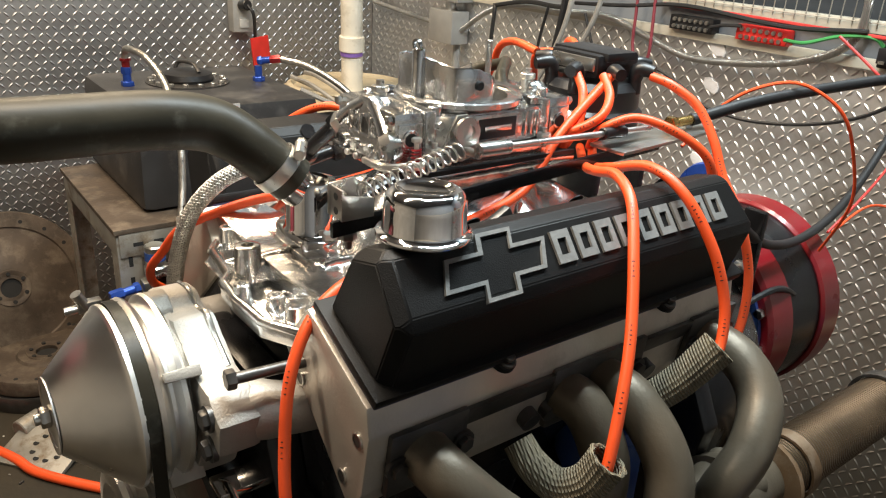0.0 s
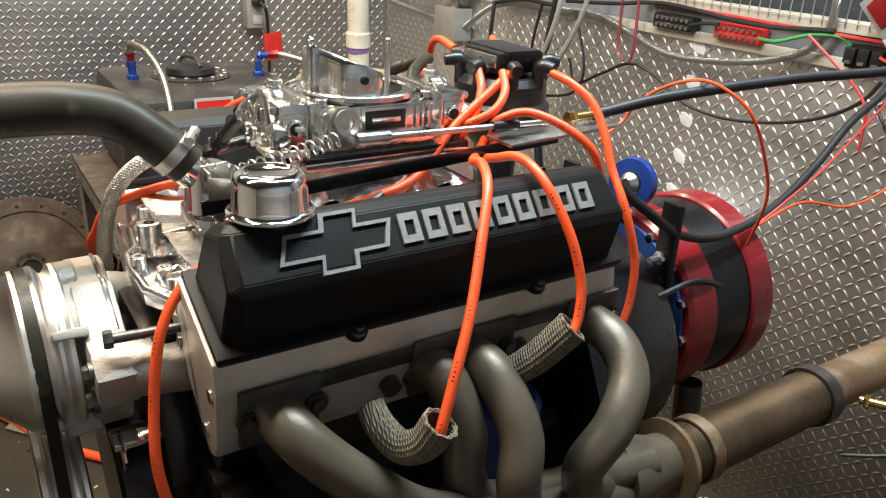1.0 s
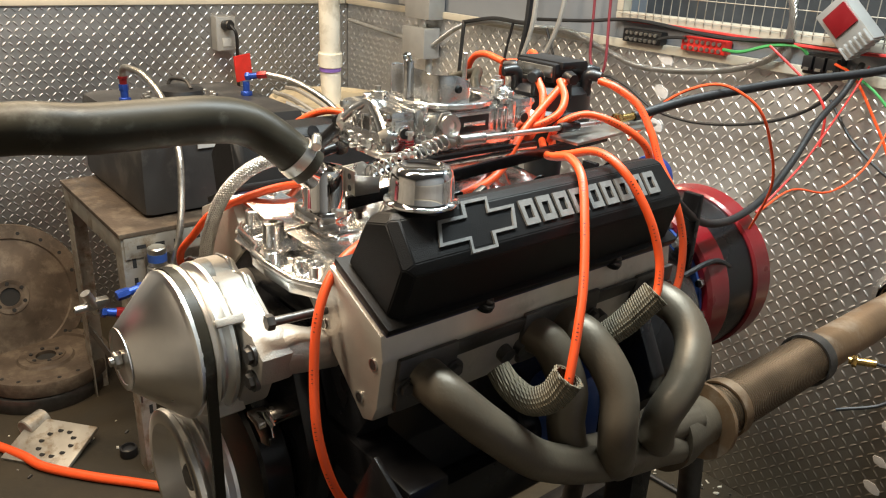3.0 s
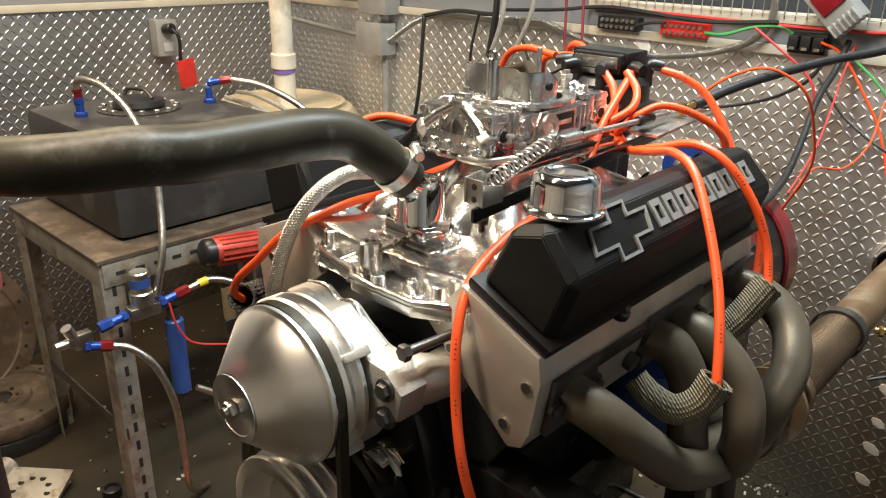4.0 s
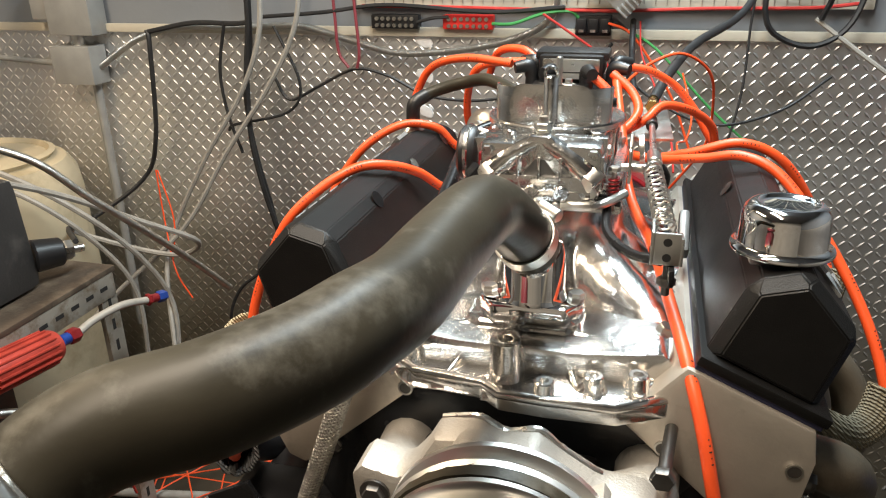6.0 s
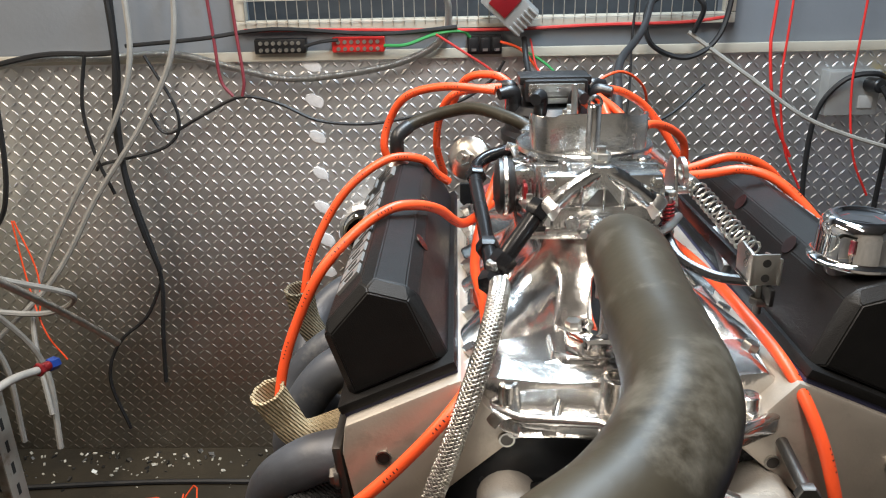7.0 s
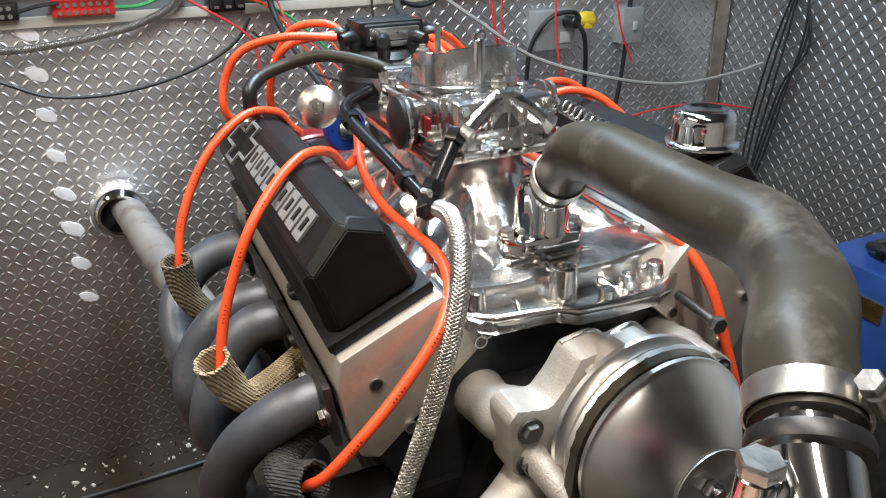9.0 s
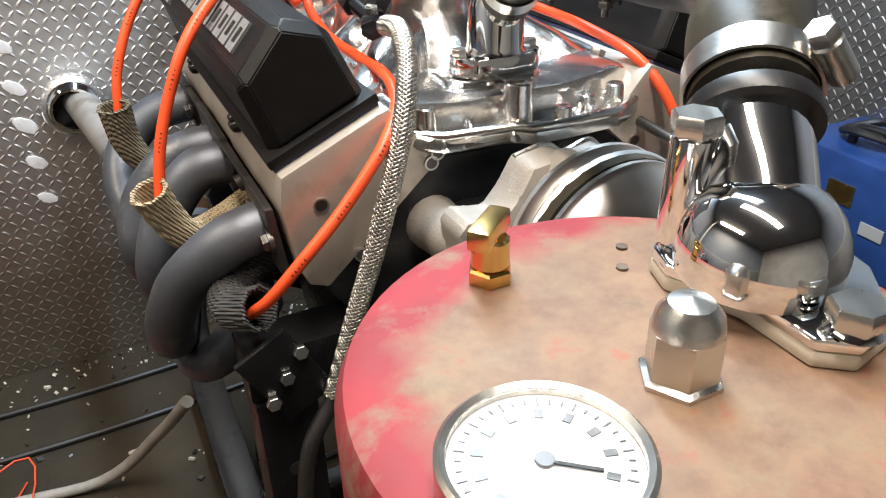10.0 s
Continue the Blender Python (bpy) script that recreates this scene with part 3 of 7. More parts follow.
    for i in range(9):
        u0, w = u00 + 0.1125 + i * pitch, pitch * 0.78
        q = [(u0, 0.27), (u0 + w, 0.27), (u0 + w + 0.001, 0.75), (u0 + 0.001, 0.75)]
        n = [(u0 + 0.0052, 0.39), (u0 + w - 0.0052, 0.39), (u0 + w - 0.0042, 0.63), (u0 + 0.0062, 0.63)]
        for k in range(4):
            slab([(a, lower(b)) for a, b in (q[k], q[(k + 1) % 4], n[(k + 1) % 4], n[k])], 0.0024, "letter_block", M_SILVER)
    for y in (0.13, 0.25, 0.37):
        part("dimple", B().rev([(0.0085, 0), (0.0085, 0.0008), (0, 0.0008)], (s * 0.1645, y, 1.2105), (-s * 1.6, 0, 1), 20), M_BLACKGLOSS, vc)
    if s < 0:
        vc.location = (0.009, 0.017, 0)
    return vc


cover_d = valve_cover(1)
cover_p = valve_cover(-1)

# breather on the driver's cover
br = thing("breather_cap", "chrome push-in breather cap on the valve cover", "breather")
bc = (0.188, 0.066)
part("cap", B().rev([(0.0330, 1.2235), (0.0362, 1.2243), (0.0364, 1.2255), (0.0360, 1.2268), (0.0318, 1.2285), (0.0312, 1.2300), (0.0308, 1.2460), (0.0302, 1.2515), (0.0285, 1.2556), (0.0255, 1.2585), (0.0220, 1.2597), (0.0200, 1.2595), (0.0180, 1.2582), (0.0160, 1.2575), (0.0, 1.2575)], (*bc, 0), (0, 0, 1), 64), M_CHROME, br, smooth=50)
part("grommet", B().cyl((*bc, 1.210), (*bc, 1.2236), 0.0215, n=28, bev=0.002), M_BLACKPLAST, br)

# intake manifold
im = thing("intake_manifold", "polished cast aluminium dual plane intake manifold", "intake manifold")
ib = B()
ib.prism([(-0.128, 1.136), (-0.118, 1.126), (-0.082, 1.100), (0.0, 1.096), (0.082, 1.100), (0.118, 1.126), (0.128, 1.136), (0.112, 1.150), (0.05, 1.142), (-0.05, 1.142), (-0.112, 1.150)], 0.02, 0.45, "y", 0.005)
part("base", ib, M_POLISH, im)
fl = [(-0.125, 0.03), (-0.078, -0.002), (-0.02, -0.008), (-0.005, -0.020), (0.03, -0.022), (0.082, -0.020), (0.118, 0.0), (0.128, 0.03), (0.125, 0.10), (-0.125, 0.10)]
part("front_rail", B().prism(fl, 1.108, 1.1215, "z", 0.003), M_POLISH, im)
part("rail_bead", B().tube([(x * 0.97, y + 0.003, 1.1220) for x, y in fl[:8]], 0.0045, 10, 1, straight=True), M_POLISH, im)


def cast_top(x, y):
    """Height of the manifold's cast upper face: sunken panels, ribs, ports, runners, plenum and water passages melted together."""
    parts = [1.1125 + 0.22 * max(0, abs(x) - 0.092) + 0.03 * max(0, y - 0.05)]

    def capsule(ax, ay, az, bx, by, bz, w, drop=0.05):
        dx, dy = bx - ax, by - ay
        t = min(1, max(0, ((x - ax) * dx + (y - ay) * dy) / (dx * dx + dy * dy)))
        d = math.hypot(x - ax - t * dx, y - ay - t * dy) / w
        return az + (bz - az) * t - drop * (1 - math.sqrt(max(0, 1 - min(d, 1) ** 2))) - (2 * drop * (d - 1) if d > 1 else 0)

    for sx in (1, -1):
        for yp, yq in ((0.075, 0.185), (0.19, 0.225), (0.285, 0.265), (0.395, 0.30)):
            parts.append(capsule(sx * 0.122, yp, 1.150, sx * 0.02, yq, 1.206, 0.033))
        parts.append(capsule(sx * 0.02, 0.062, 1.148, sx * 0.106, 0.036, 1.137, 0.0125, 0.022))
        parts.append(capsule(sx * 0.035, 0.050, 1.136, sx * 0.052, 0.000, 1.123, 0.006, 0.014))
        parts.append(capsule(sx * 0.082, 0.050, 1.136, sx * 0.118, 0.068, 1.146, 0.015, 0.03))
        parts.append(capsule(sx * 0.060, 0.085, 1.142, sx * 0.118, 0.10, 1.140, 0.006, 0.014))
        parts.append(capsule(sx * 0.078, -0.004, 1.121, sx * 0.122, 0.030, 1.132, 0.006, 0.012))
        parts.append(capsule(sx * 0.122, 0.030, 1.132, sx * 0.123, 0.10, 1.138, 0.006, 0.012))
    parts.append(capsule(-0.078, -0.004, 1.121, 0.078, -0.012, 1.121, 0.006, 0.012))
    parts.append(capsule(-0.003, 0.075, 1.149, -0.005, 0.012, 1.143, 0.0135, 0.022))
    parts.append(capsule(0.060, 0.004, 1.133, 0.066, 0.004, 1.133, 0.009, 0.02))
    q = max(abs(x) - 0.047, abs(y - 0.075) - 0.026, (abs(x) + abs(y - 0.075) - 0.062) * 0.8, 0)
    parts.append(1.1485 - 3.0 * q)
    e = math.hypot(x / 0.082, (y - 0.24) / 0.125)
    parts.append(1.2095 - 0.06 * max(0, e - 0.62) ** 1.4 * 3.2)
    k = 0.0021
    m = max(parts)
    return m + k * math.log(sum(math.exp((p - m) / k) for p in parts)) - 0.001


nx, ny = 128, 210
gv = []
for j in range(ny + 1):
    for i in range(nx + 1):
        y = -0.014 + 0.464 * j / ny
        half = 0.126 if y > 0.03 else 0.080 + 0.046 * max(0, (y + 0.014) / 0.044)
        x = half * (2 * i / nx - 1)
        gv.append((x, y + (0.006 if x < -0.02 and y < 0.0 else 0), min(cast_top(x, y), 1.2115) + 0.0007 * noise.noise((x * 70, y * 70, 3))))
gf = [(j * (nx + 1) + i, j * (nx + 1) + i + 1, (j + 1) * (nx + 1) + i + 1, (j + 1) * (nx + 1) + i) for j in range(ny) for i in range(nx)]
part("casting", B().put(gv, gf), M_POLISH, im, "polished runners, ribs and plenum in one casting", 60)
part("carb_pad", B().prism([(-0.07, 0.148), (0.07, 0.148), (0.07, 0.345), (-0.07, 0.345)], 1.211, 1.2195, "z", 0.003), M_POLISH, im)
part("carb_spacer_gasket", B().prism([(-0.069, 0.149), (0.069, 0.149), (0.069, 0.344), (-0.069, 0.344)], 1.2195, 1.2235, "z"), M_BLACKPLAST, im)
for x, y, r, h0, h1 in ((-0.005, 0.008, 0.0125, 1.11, 1.155), (-0.085, 0.02, 0.0085, 1.12, 1.143), (0.095, 0.006, 0.0085, 1.115, 1.139), (0.028, -0.012, 0.008, 1.11, 1.135), (0.063, 0.004, 0.008, 1.12, 1.135)):
    part("bolt_boss", B().rev([(r * 1.25, h0), (r * 1.05, h0 + 0.006), (r * 0.95, h1 - 0.001), (r * 0.8, h1), (r * 0.45, h1), (r * 0.45, h1 - 0.006), (0, h1 - 0.006)], (x, y, 0), (0, 0, 1), 20), M_POLISH, im)
for s in (1, -1):
    for y in (0.06, 0.13, 0.24, 0.35, 0.42):
        part("bolt", B().hexa((s * 0.112, y, 1.146), (s * 0.4, 0, 1), 0.0075, 0.008), M_STEEL, im)
# thermostat housing and top hose
th = thing("thermostat_housing", "chrome water neck bolted on the intake manifold", "water neck")
part("base_flange", B().prism([(x + 0.006, y - 0.008) for x, y in ((-0.043, 0.068), (-0.03, 0.052), (0.03, 0.052), (0.043, 0.068), (0.043, 0.082), (0.03, 0.098), (-0.03, 0.098), (-0.043, 0.082))], 1.148, 1.166, "z", 0.004), M_CHROME, th)
part("riser", B().rev([(0.0275, 1.166), (0.0255, 1.170), (0.0245, 1.206), (0.0215, 1.2125), (0.012, 1.2145), (0, 1.2145)], (0.007, 0.068, 0), (0, 0, 1), 36), M_CHROME, th)
part("spout", B().tube([(0.007, 0.064, 1.196), (0.006, 0.046, 1.214), (0.001, 0.026, 1.236)], [0.018, 0.0185, 0.0185], 24, 4), M_CHROME, th)
for s in (1, -1):
    part("bolt", B().hexa((s * 0.036 + 0.006, 0.067, 1.166), (0, 0, 1), 0.0068, 0.006), M_STEEL, th)
hose = thing("radiator_hose", "black rubber radiator hose with chalky scuffs", "hose")
HOSE = [(0.007, 0.049, 1.214), (-0.001, 0.020, 1.242), (-0.013, -0.012, 1.265), (-0.016, -0.055, 1.274), (-0.021, -0.115, 1.2745), (-0.024, -0.171, 1.275), (-0.031, -0.217, 1.2795), (-0.044, -0.248, 1.278), (-0.067, -0.281, 1.2765), (-0.098, -0.308, 1.2735), (-0.119, -0.3345, 1.258)]
part("hose_wall", B().tube(HOSE, [0.0222, 0.0225, 0.0235, 0.0245, 0.0245, 0.0245, 0.0245, 0.024, 0.0235, 0.0225, 0.022], 28, 8), M_RUBBER, hose)


def clamp(c, axis, r, parent, w=0.012):
    """A worm-drive band with its screw housing."""
    a = Vector(axis).normalized()
    c = Vector(c)
    band = part("hose_clamp", B().rev([(r, -w / 2), (r + 0.0012, -w / 2), (r + 0.0012, w / 2), (r, w / 2)], c, a, 36, False), M_STEEL, parent, "steel worm-drive hose clamp")
    u = a.orthogonal().normalized()
    if u.z < 0:
        u = -u
    v = a.cross(u)
    p = c + u * (r + 0.005)
    part("screw_housing", B().cyl(p - v * 0.011, p + v * 0.008, 0.0055, n=12, bev=0.001).hexa(p + v * 0.008, v, 0.0055, 0.006), M_STEEL, band)


clamp((0.0035, 0.0365, 1.2265), (-0.2, -0.68, 0.70), 0.0232, hose)
clamp((-0.1145, -0.3285, 1.2620), (-0.55, -0.68, -0.42), 0.0230, hose)

# carburettor
cb = thing("carburetor", "polished four-barrel carburetor with clear bright castings", "carburetor")
CY = 0.238
part("throttle_plate", B().prism([(-0.062, CY - 0.082), (0.062, CY - 0.082), (0.068, CY - 0.06), (0.068, CY + 0.06), (0.062, CY + 0.082), (-0.062, CY + 0.082), (-0.068, CY + 0.06), (-0.068, CY - 0.06)], 1.2237, 1.2365, "z", 0.002), M_CARB, cb)
mb = B().prism([(-0.052, CY - 0.068), (0.052, CY - 0.068), (0.056, CY - 0.05), (0.056, CY + 0.05), (0.052, CY + 0.068), (-0.052, CY + 0.068), (-0.056, CY + 0.05), (-0.056, CY - 0.05)], 1.2366, 1.2705, "z", 0.004)
part("main_body", mb, M_CARB, cb)
part("nameplate", B().box((0.0575, CY + 0.005, 1.2545), (0.003, 0.048, 0.02), 0.001), M_BLACKPLAST, cb, "small black plate with bright bars")
part("plate_frame", B().box((0.0565, CY + 0.005, 1.2545), (0.003, 0.056, 0.028), 0.0014), M_CARB, cb)
for k in range(3):
    part("body_rib", B().box((0.0568, CY + 0.043 + 0.008 * k, 1.2545), (0.004, 0.003, 0.026), 0.001), M_CARB, cb)
for y in (CY - 0.062, CY + 0.062):
    part("body_screw", B().hexa((0.0525, y, 1.262), (1, 0, 0), 0.0046, 0.004), M_STEEL, cb)
    part("body_lug", B().cyl((0.0445, y, 1.2706), (0.0445, y, 1.2790), 0.0066, n=16, bev=0.001), M_CARB, cb)
part("nameplate_bar", B().box((0.0595, CY + 0.005, 1.2545), (0.002, 0.034, 0.006), 0.0005), M_CARB, cb)
part("air_cleaner_ring", B().rev([(0.050, 1.2706), (0.060, 1.2712), (0.0655, 1.2745), (0.0655, 1.2790), (0.0640, 1.2805), (0.0600, 1.2805), (0.0590, 1.2785), (0.050, 1.2785)], (0, CY, 0), (0, 0, 1), 56, False), M_CARB, cb)
ht = []
for i in range(40):
    a = 6.28319 * i / 40
    c, sn = math.cos(a), math.sin(a)
    ht.append((0.054 * math.copysign(abs(c) ** 0.55, c), CY - 0.018 + 0.032 * math.copysign(abs(sn) ** 0.55, sn)))
fall = lambda y, z: z - (0.42 * max(0.0, y - CY + 0.022) if z > 1.29 else 0.0)
rows = [[(x * k, CY - 0.018 + (y - CY + 0.018) * k, fall(y, z) + 0.003 * (1 if abs(x) < 0.03 and y < CY - 0.03 and z > 1.29 else 0)) for x, y in ht] for k, z in ((1.0, 1.272), (1.0, 1.296), (1.0, 1.3115), (0.985, 1.3128), (0.955, 1.3115), (0.945, 1.262))]
part("choke_horn", B().ring(rows, True, False), M_CARB, cb, "tall polished air horn")
# Added dark liner and floor: shade inside the hollow horn put into their colour
part("horn_shade", B().ring([[(x * k, CY - 0.018 + (y - CY + 0.018) * k, fall(y, z)) for x, y in ht] for k, z in ((0.943, 1.3085), (0.935, 1.285), (0.93, 1.264))], True, False), M_DARKSTEEL, cb, "dark liner, shade painted inside the air horn")
part("venturi_floor", B().prism([(x * 0.93, CY - 0.018 + (y - CY + 0.018) * 0.93) for x, y in ht], 1.258, 1.268, "z"), M_DARKSTEEL, cb)
for sx in (-1, 1):
    for sy in (-1, 1):
        part("throttle_bore", B().rev([(0.0138, 1.2682), (0.0138, 1.2690), (0.012, 1.2690), (0.010, 1.2685), (0, 1.2685)], (sx * 0.026, CY - 0.018 + sy * 0.0145, 0), (0, 0, 1), 24), M_DARK, cb)
part("choke_plate", B().box((0, CY - 0.030, 1.292), (0.092, 0.0022, 0.030), 0.0008, Euler((-0.18, 0, 0)).to_matrix()), material("olive_choke_plate", (0.075, 0.08, 0.055), 0.45, 0.3, 0.2, 40), cb, "dull olive choke plate standing open")
part("choke_shaft_screw", B().cyl((0.050, CY - 0.018, 1.296), (0.0565, CY - 0.018, 1.296), 0.0045, n=14, bev=0.0008), M_DARK, cb)
part("choke_shaft_boss", B().rev([(0.0065, 0), (0.0065, 0.05), (0.005, 0.052), (0, 0.052)], (0, CY - 0.051, 1.272), (0, 0, 1), 16), M_CARB, cb)
part("lifting_ring", B().rev([(0.0068, -0.0016), (0.0068, 0.0016), (0.0042, 0.0016), (0.0042, -0.0016), (0.0068, -0.0016)], (0, CY - 0.053, 1.3265), (0, 1, 0.2), 18, False), M_CARB, cb)
part("air_cleaner_stud", B().cyl((-0.004, CY + 0.04, 1.27), (-0.004, CY + 0.04, 1.328), 0.0032, n=12, bev=0.0006), M_STEEL, cb)
for sgn, yb in ((-1, CY - 0.094), (1, CY + 0.094)):
    part("metering_block", B().box((0, CY + sgn * 0.072, 1.2545), (0.108, 0.012, 0.044), 0.002), M_CARB, cb)
    bowl = part("float_bowl", B().box((0, yb, 1.2530), (0.104, 0.034, 0.048), 0.007).box((0, yb + sgn * 0.014, 1.2400), (0.09, 0.018, 0.022), 0.004), M_CARB, cb)
    part("sight_plug", B().cyl((0.052, yb, 1.252), (0.0545, yb, 1.252), 0.0095, n=18, bev=0.001), M_CARB, bowl)
    part("sight_glass", B().cyl((0.0545, yb, 1.252), (0.0552, yb, 1.252), 0.0062, n=16), M_DARK, bowl)
    part("needle_screw", B().cyl((0, yb, 1.276), (0, yb, 1.286), 0.0065, n=14, bev=0.001).hexa((0, yb, 1.286), (0, 0, 1), 0.0085, 0.006).cyl((0, yb, 1.292), (0, yb, 1.297), 0.004, n=10), M_STEEL, bowl)
    for x in (-0.045, 0.045):
        for z in (1.237, 1.270):
            part("bowl_screw", B().hexa((x, yb + sgn * 0.0165, z), (0, sgn, 0), 0.0048, 0.005), M_STEEL, bowl)
    for x in (-0.026, -0.005, 0.02):
        part("drain_boss", B().cyl((x, yb + sgn * 0.020, 1.2365), (x, yb + sgn * 0.026, 1.2365), 0.0068, n=14, bev=0.001), M_CARB, bowl)
    for sx in (-1, 1):
        arm = part("fuel_inlet_arm", B().tube([(sx * 0.003, yb + sgn * 0.008, 1.277), (sx * 0.024, yb + sgn * 0.0115, 1.265), (sx * 0.040, yb + sgn * 0.0145, 1.252)], [0.0085, 0.0095, 0.0105], 16, 4), M_CARB, bowl)
        part("inlet_nut", B().hexa((sx * 0.040, yb + sgn * 0.0145, 1.252), (sx * 0.78, sgn * 0.25, -0.6), 0.0115, 0.0125), M_STEEL, arm)
    # dark raised patch in place of the shaded recess between the arms
    part("bowl_recess_shade", B().prism([(-0.017, 1.2475), (0.017, 1.2475), (0.004, 1.264), (-0.004, 1.264)], min(yb + sgn * 0.0172, yb + sgn * 0.0182), max(yb + sgn * 0.0172, yb + sgn * 0.0182), "y"), M_DARKSTEEL, bowl)
    part("bowl_saddle", B().prism([(-0.030, 1.250), (0.030, 1.250), (0.016, 1.276), (0.009, 1.2835), (-0.009, 1.2835), (-0.016, 1.276)], min(yb - sgn * 0.004, yb + sgn * 0.0165), max(yb - sgn * 0.004, yb + sgn * 0.0165), "y", 0.003), M_CARB, bowl)
    part("pump_cover", B().prism([(-0.020, 1.222), (0.036, 1.222), (0.040, 1.230), (0.034, 1.239), (-0.018, 1.239), (-0.024, 1.230)], min(yb + sgn * 0.016, yb + sgn * 0.0245), max(yb + sgn * 0.016, yb + sgn * 0.0245), "y", 0.002), M_CARB, bowl)
    for x in (-0.016, 0.000, 0.016, 0.032):
        part("pump_screw", B().cyl((x, yb + sgn * 0.0245, 1.2265), (x, yb + sgn * 0.0275, 1.2265), 0.0032, n=12, bev=0.0006), M_STEEL, bowl)
    part("bowl_vent", B().cyl((sgn * 0.030, yb - sgn * 0.006, 1.276), (sgn * 0.030, yb - sgn * 0.006, 1.2835), 0.006, n=14, bev=0.001), M_CARB, bowl)
    part("side_boss", B().box((0.0515, yb, 1.252), (0.004, 0.026, 0.030), 0.0018), M_CARB, bowl)
    part("base_rib", B().box((0, yb + sgn * 0.0215, 1.2285), (0.098, 0.006, 0.008), 0.002), M_CARB, bowl)
    for k in range(3):
        part("cooling_rib", B().box((-0.018 + 0.018 * k, yb + sgn * 0.018, 1.257), (0.0025, 0.010, 0.02), 0.0008), M_CARB, bowl)
for y in (CY - 0.03, CY + 0.04):
    part("vent_tube", B().cyl((-0.058, y, 1.262), (-0.072, y, 1.266), 0.0045, n=12), M_CARB, cb)
ch = part("electric_choke", B().rev([(0.012, 0), (0.024, 0.004), (0.0265, 0.008), (0.0265, 0.018), (0.022, 0.021), (0.008, 0.023), (0, 0.023)], (-0.066, CY - 0.036, 1.2455), (-1, 0, 0), 32), M_BLACKPLAST, cb, "round black choke cap")
part("choke_ring", B().rev([(0.0270, 0), (0.0285, 0.001), (0.0285, 0.004), (0.0270, 0.005)], (-0.0755, CY - 0.036, 1.2455), (-1, 0, 0), 32, False), M_CARB, ch)
part("choke_housing", B().box((-0.062, CY - 0.028, 1.251), (0.018, 0.05, 0.03), 0.005), M_CARB, cb)
part("linkage_rod", B().cyl((-0.062, CY - 0.05, 1.262), (-0.066, CY + 0.05, 1.263), 0.003, n=8), M_STEEL, cb)
part("red_cam", B().box((-0.061, CY - 0.062, 1.242), (0.004, 0.012, 0.026), 0.003), M_REDANO, cb, "red plastic pump cam")
lv = part("throttle_lever", B().prism([(CY - 0.075, 1.236), (CY - 0.05, 1.232), (CY - 0.03, 1.238), (CY - 0.032, 1.258), (CY - 0.046, 1.276), (CY - 0.058, 1.276), (CY - 0.066, 1.262)], 0.0725, 0.0752, "x", 0.0006), M_STEEL, cb)
part("lever_eye", B().rev([(0.0135, -0.002), (0.0135, 0.002), (0.0075, 0.002), (0.0075, -0.002), (0.0135, -0.002)], (0.083, CY - 0.052, 1.262), (1, 0, 0.1), 24, False), M_STEEL, lv)
part("lever_pin", B().cyl((0.066, CY - 0.045, 1.242), (0.094, CY - 0.045, 1.242), 0.004, n=10), M_STEEL, lv)
part("accelerator_arm", B().tube([(0.02, CY - 0.118, 1.226), (0.05, CY - 0.118, 1.228), (0.072, CY - 0.09, 1.232)], 0.004, 8, 5), M_STEEL, cb)
part("pump_spring", B().spring((0.062, CY - 0.093, 1.222), (0.062, CY - 0.093, 1.246), 0.0042, 0.0011, 7), M_REDANO, cb, "small red coil spring")
part("pump_bolt", B().cyl((0.062, CY - 0.093, 1.216), (0.062, CY - 0.093, 1.256), 0.0022, n=8).hexa((0.062, CY - 0.093, 1.252), (0, 0, 1), 0.005, 0.004), M_STEEL, cb)
for x in (-0.058, 0.058):
    for y in (CY - 0.07, CY + 0.07):
        part("mounting_nut", B().cyl((x, y, 1.2366), (x, y, 1.248), 0.003, n=10).hexa((x, y, 1.2366), (0, 0, 1), 0.0075, 0.006), M_STEEL, cb)

# throttle bracket, rod, return spring and cable
tb = thing("throttle_bracket", "black and zinc throttle cable bracket beside the carburetor", "bracket")
part("arm", B().box((0.100, 0.245, 1.2135), (0.004, 0.43, 0.014), 0.0012, Euler((0.035, 0, 0.055)).to_matrix()), M_BLACKGLOSS, tb)
part("plate", B().box((0.088, 0.455, 1.2290), (0.046, 0.175, 0.004), 0.001, Euler((0.03, 0, 0.05)).to_matrix()), M_HEAD, tb, "flat zinc plate")
part("clevis", B().prism([(0.036, 1.214), (0.066, 1.214), (0.068, 1.236), (0.060, 1.242), (0.036, 1.240)], 0.0955, 0.0978, "x", 0.0008).prism([(0.036, 1.214), (0.066, 1.214), (0.066, 1.230), (0.036, 1.236)], 0.1165, 0.1188, "x", 0.0008).box((0.1072, 0.0385, 1.2265), (0.0190, 0.0022, 0.025), 0.0006), M_STEEL, tb, "folded zinc spring bracket")
for z in (1.220, 1.232):
    part("bracket_hole", B().cyl((0.1072, 0.0370, z), (0.1072, 0.0378, z), 0.0032, n=14), M_DARK, tb)
part("clevis_foot", B().box((0.106, 0.053, 1.2165), (0.022, 0.026, 0.0025), 0.0008), M_BLACKGLOSS, tb)
part("bolt", B().cyl((0.109, 0.048, 1.186), (0.109, 0.048, 1.214), 0.0032, n=10).hexa((0.109, 0.048, 1.214), (0, 0, 1), 0.0085, 0.006).hexa((0.109, 0.048, 1.194), (0, 0, 1), 0.0072, 0.006), M_DARKSTEEL, tb)
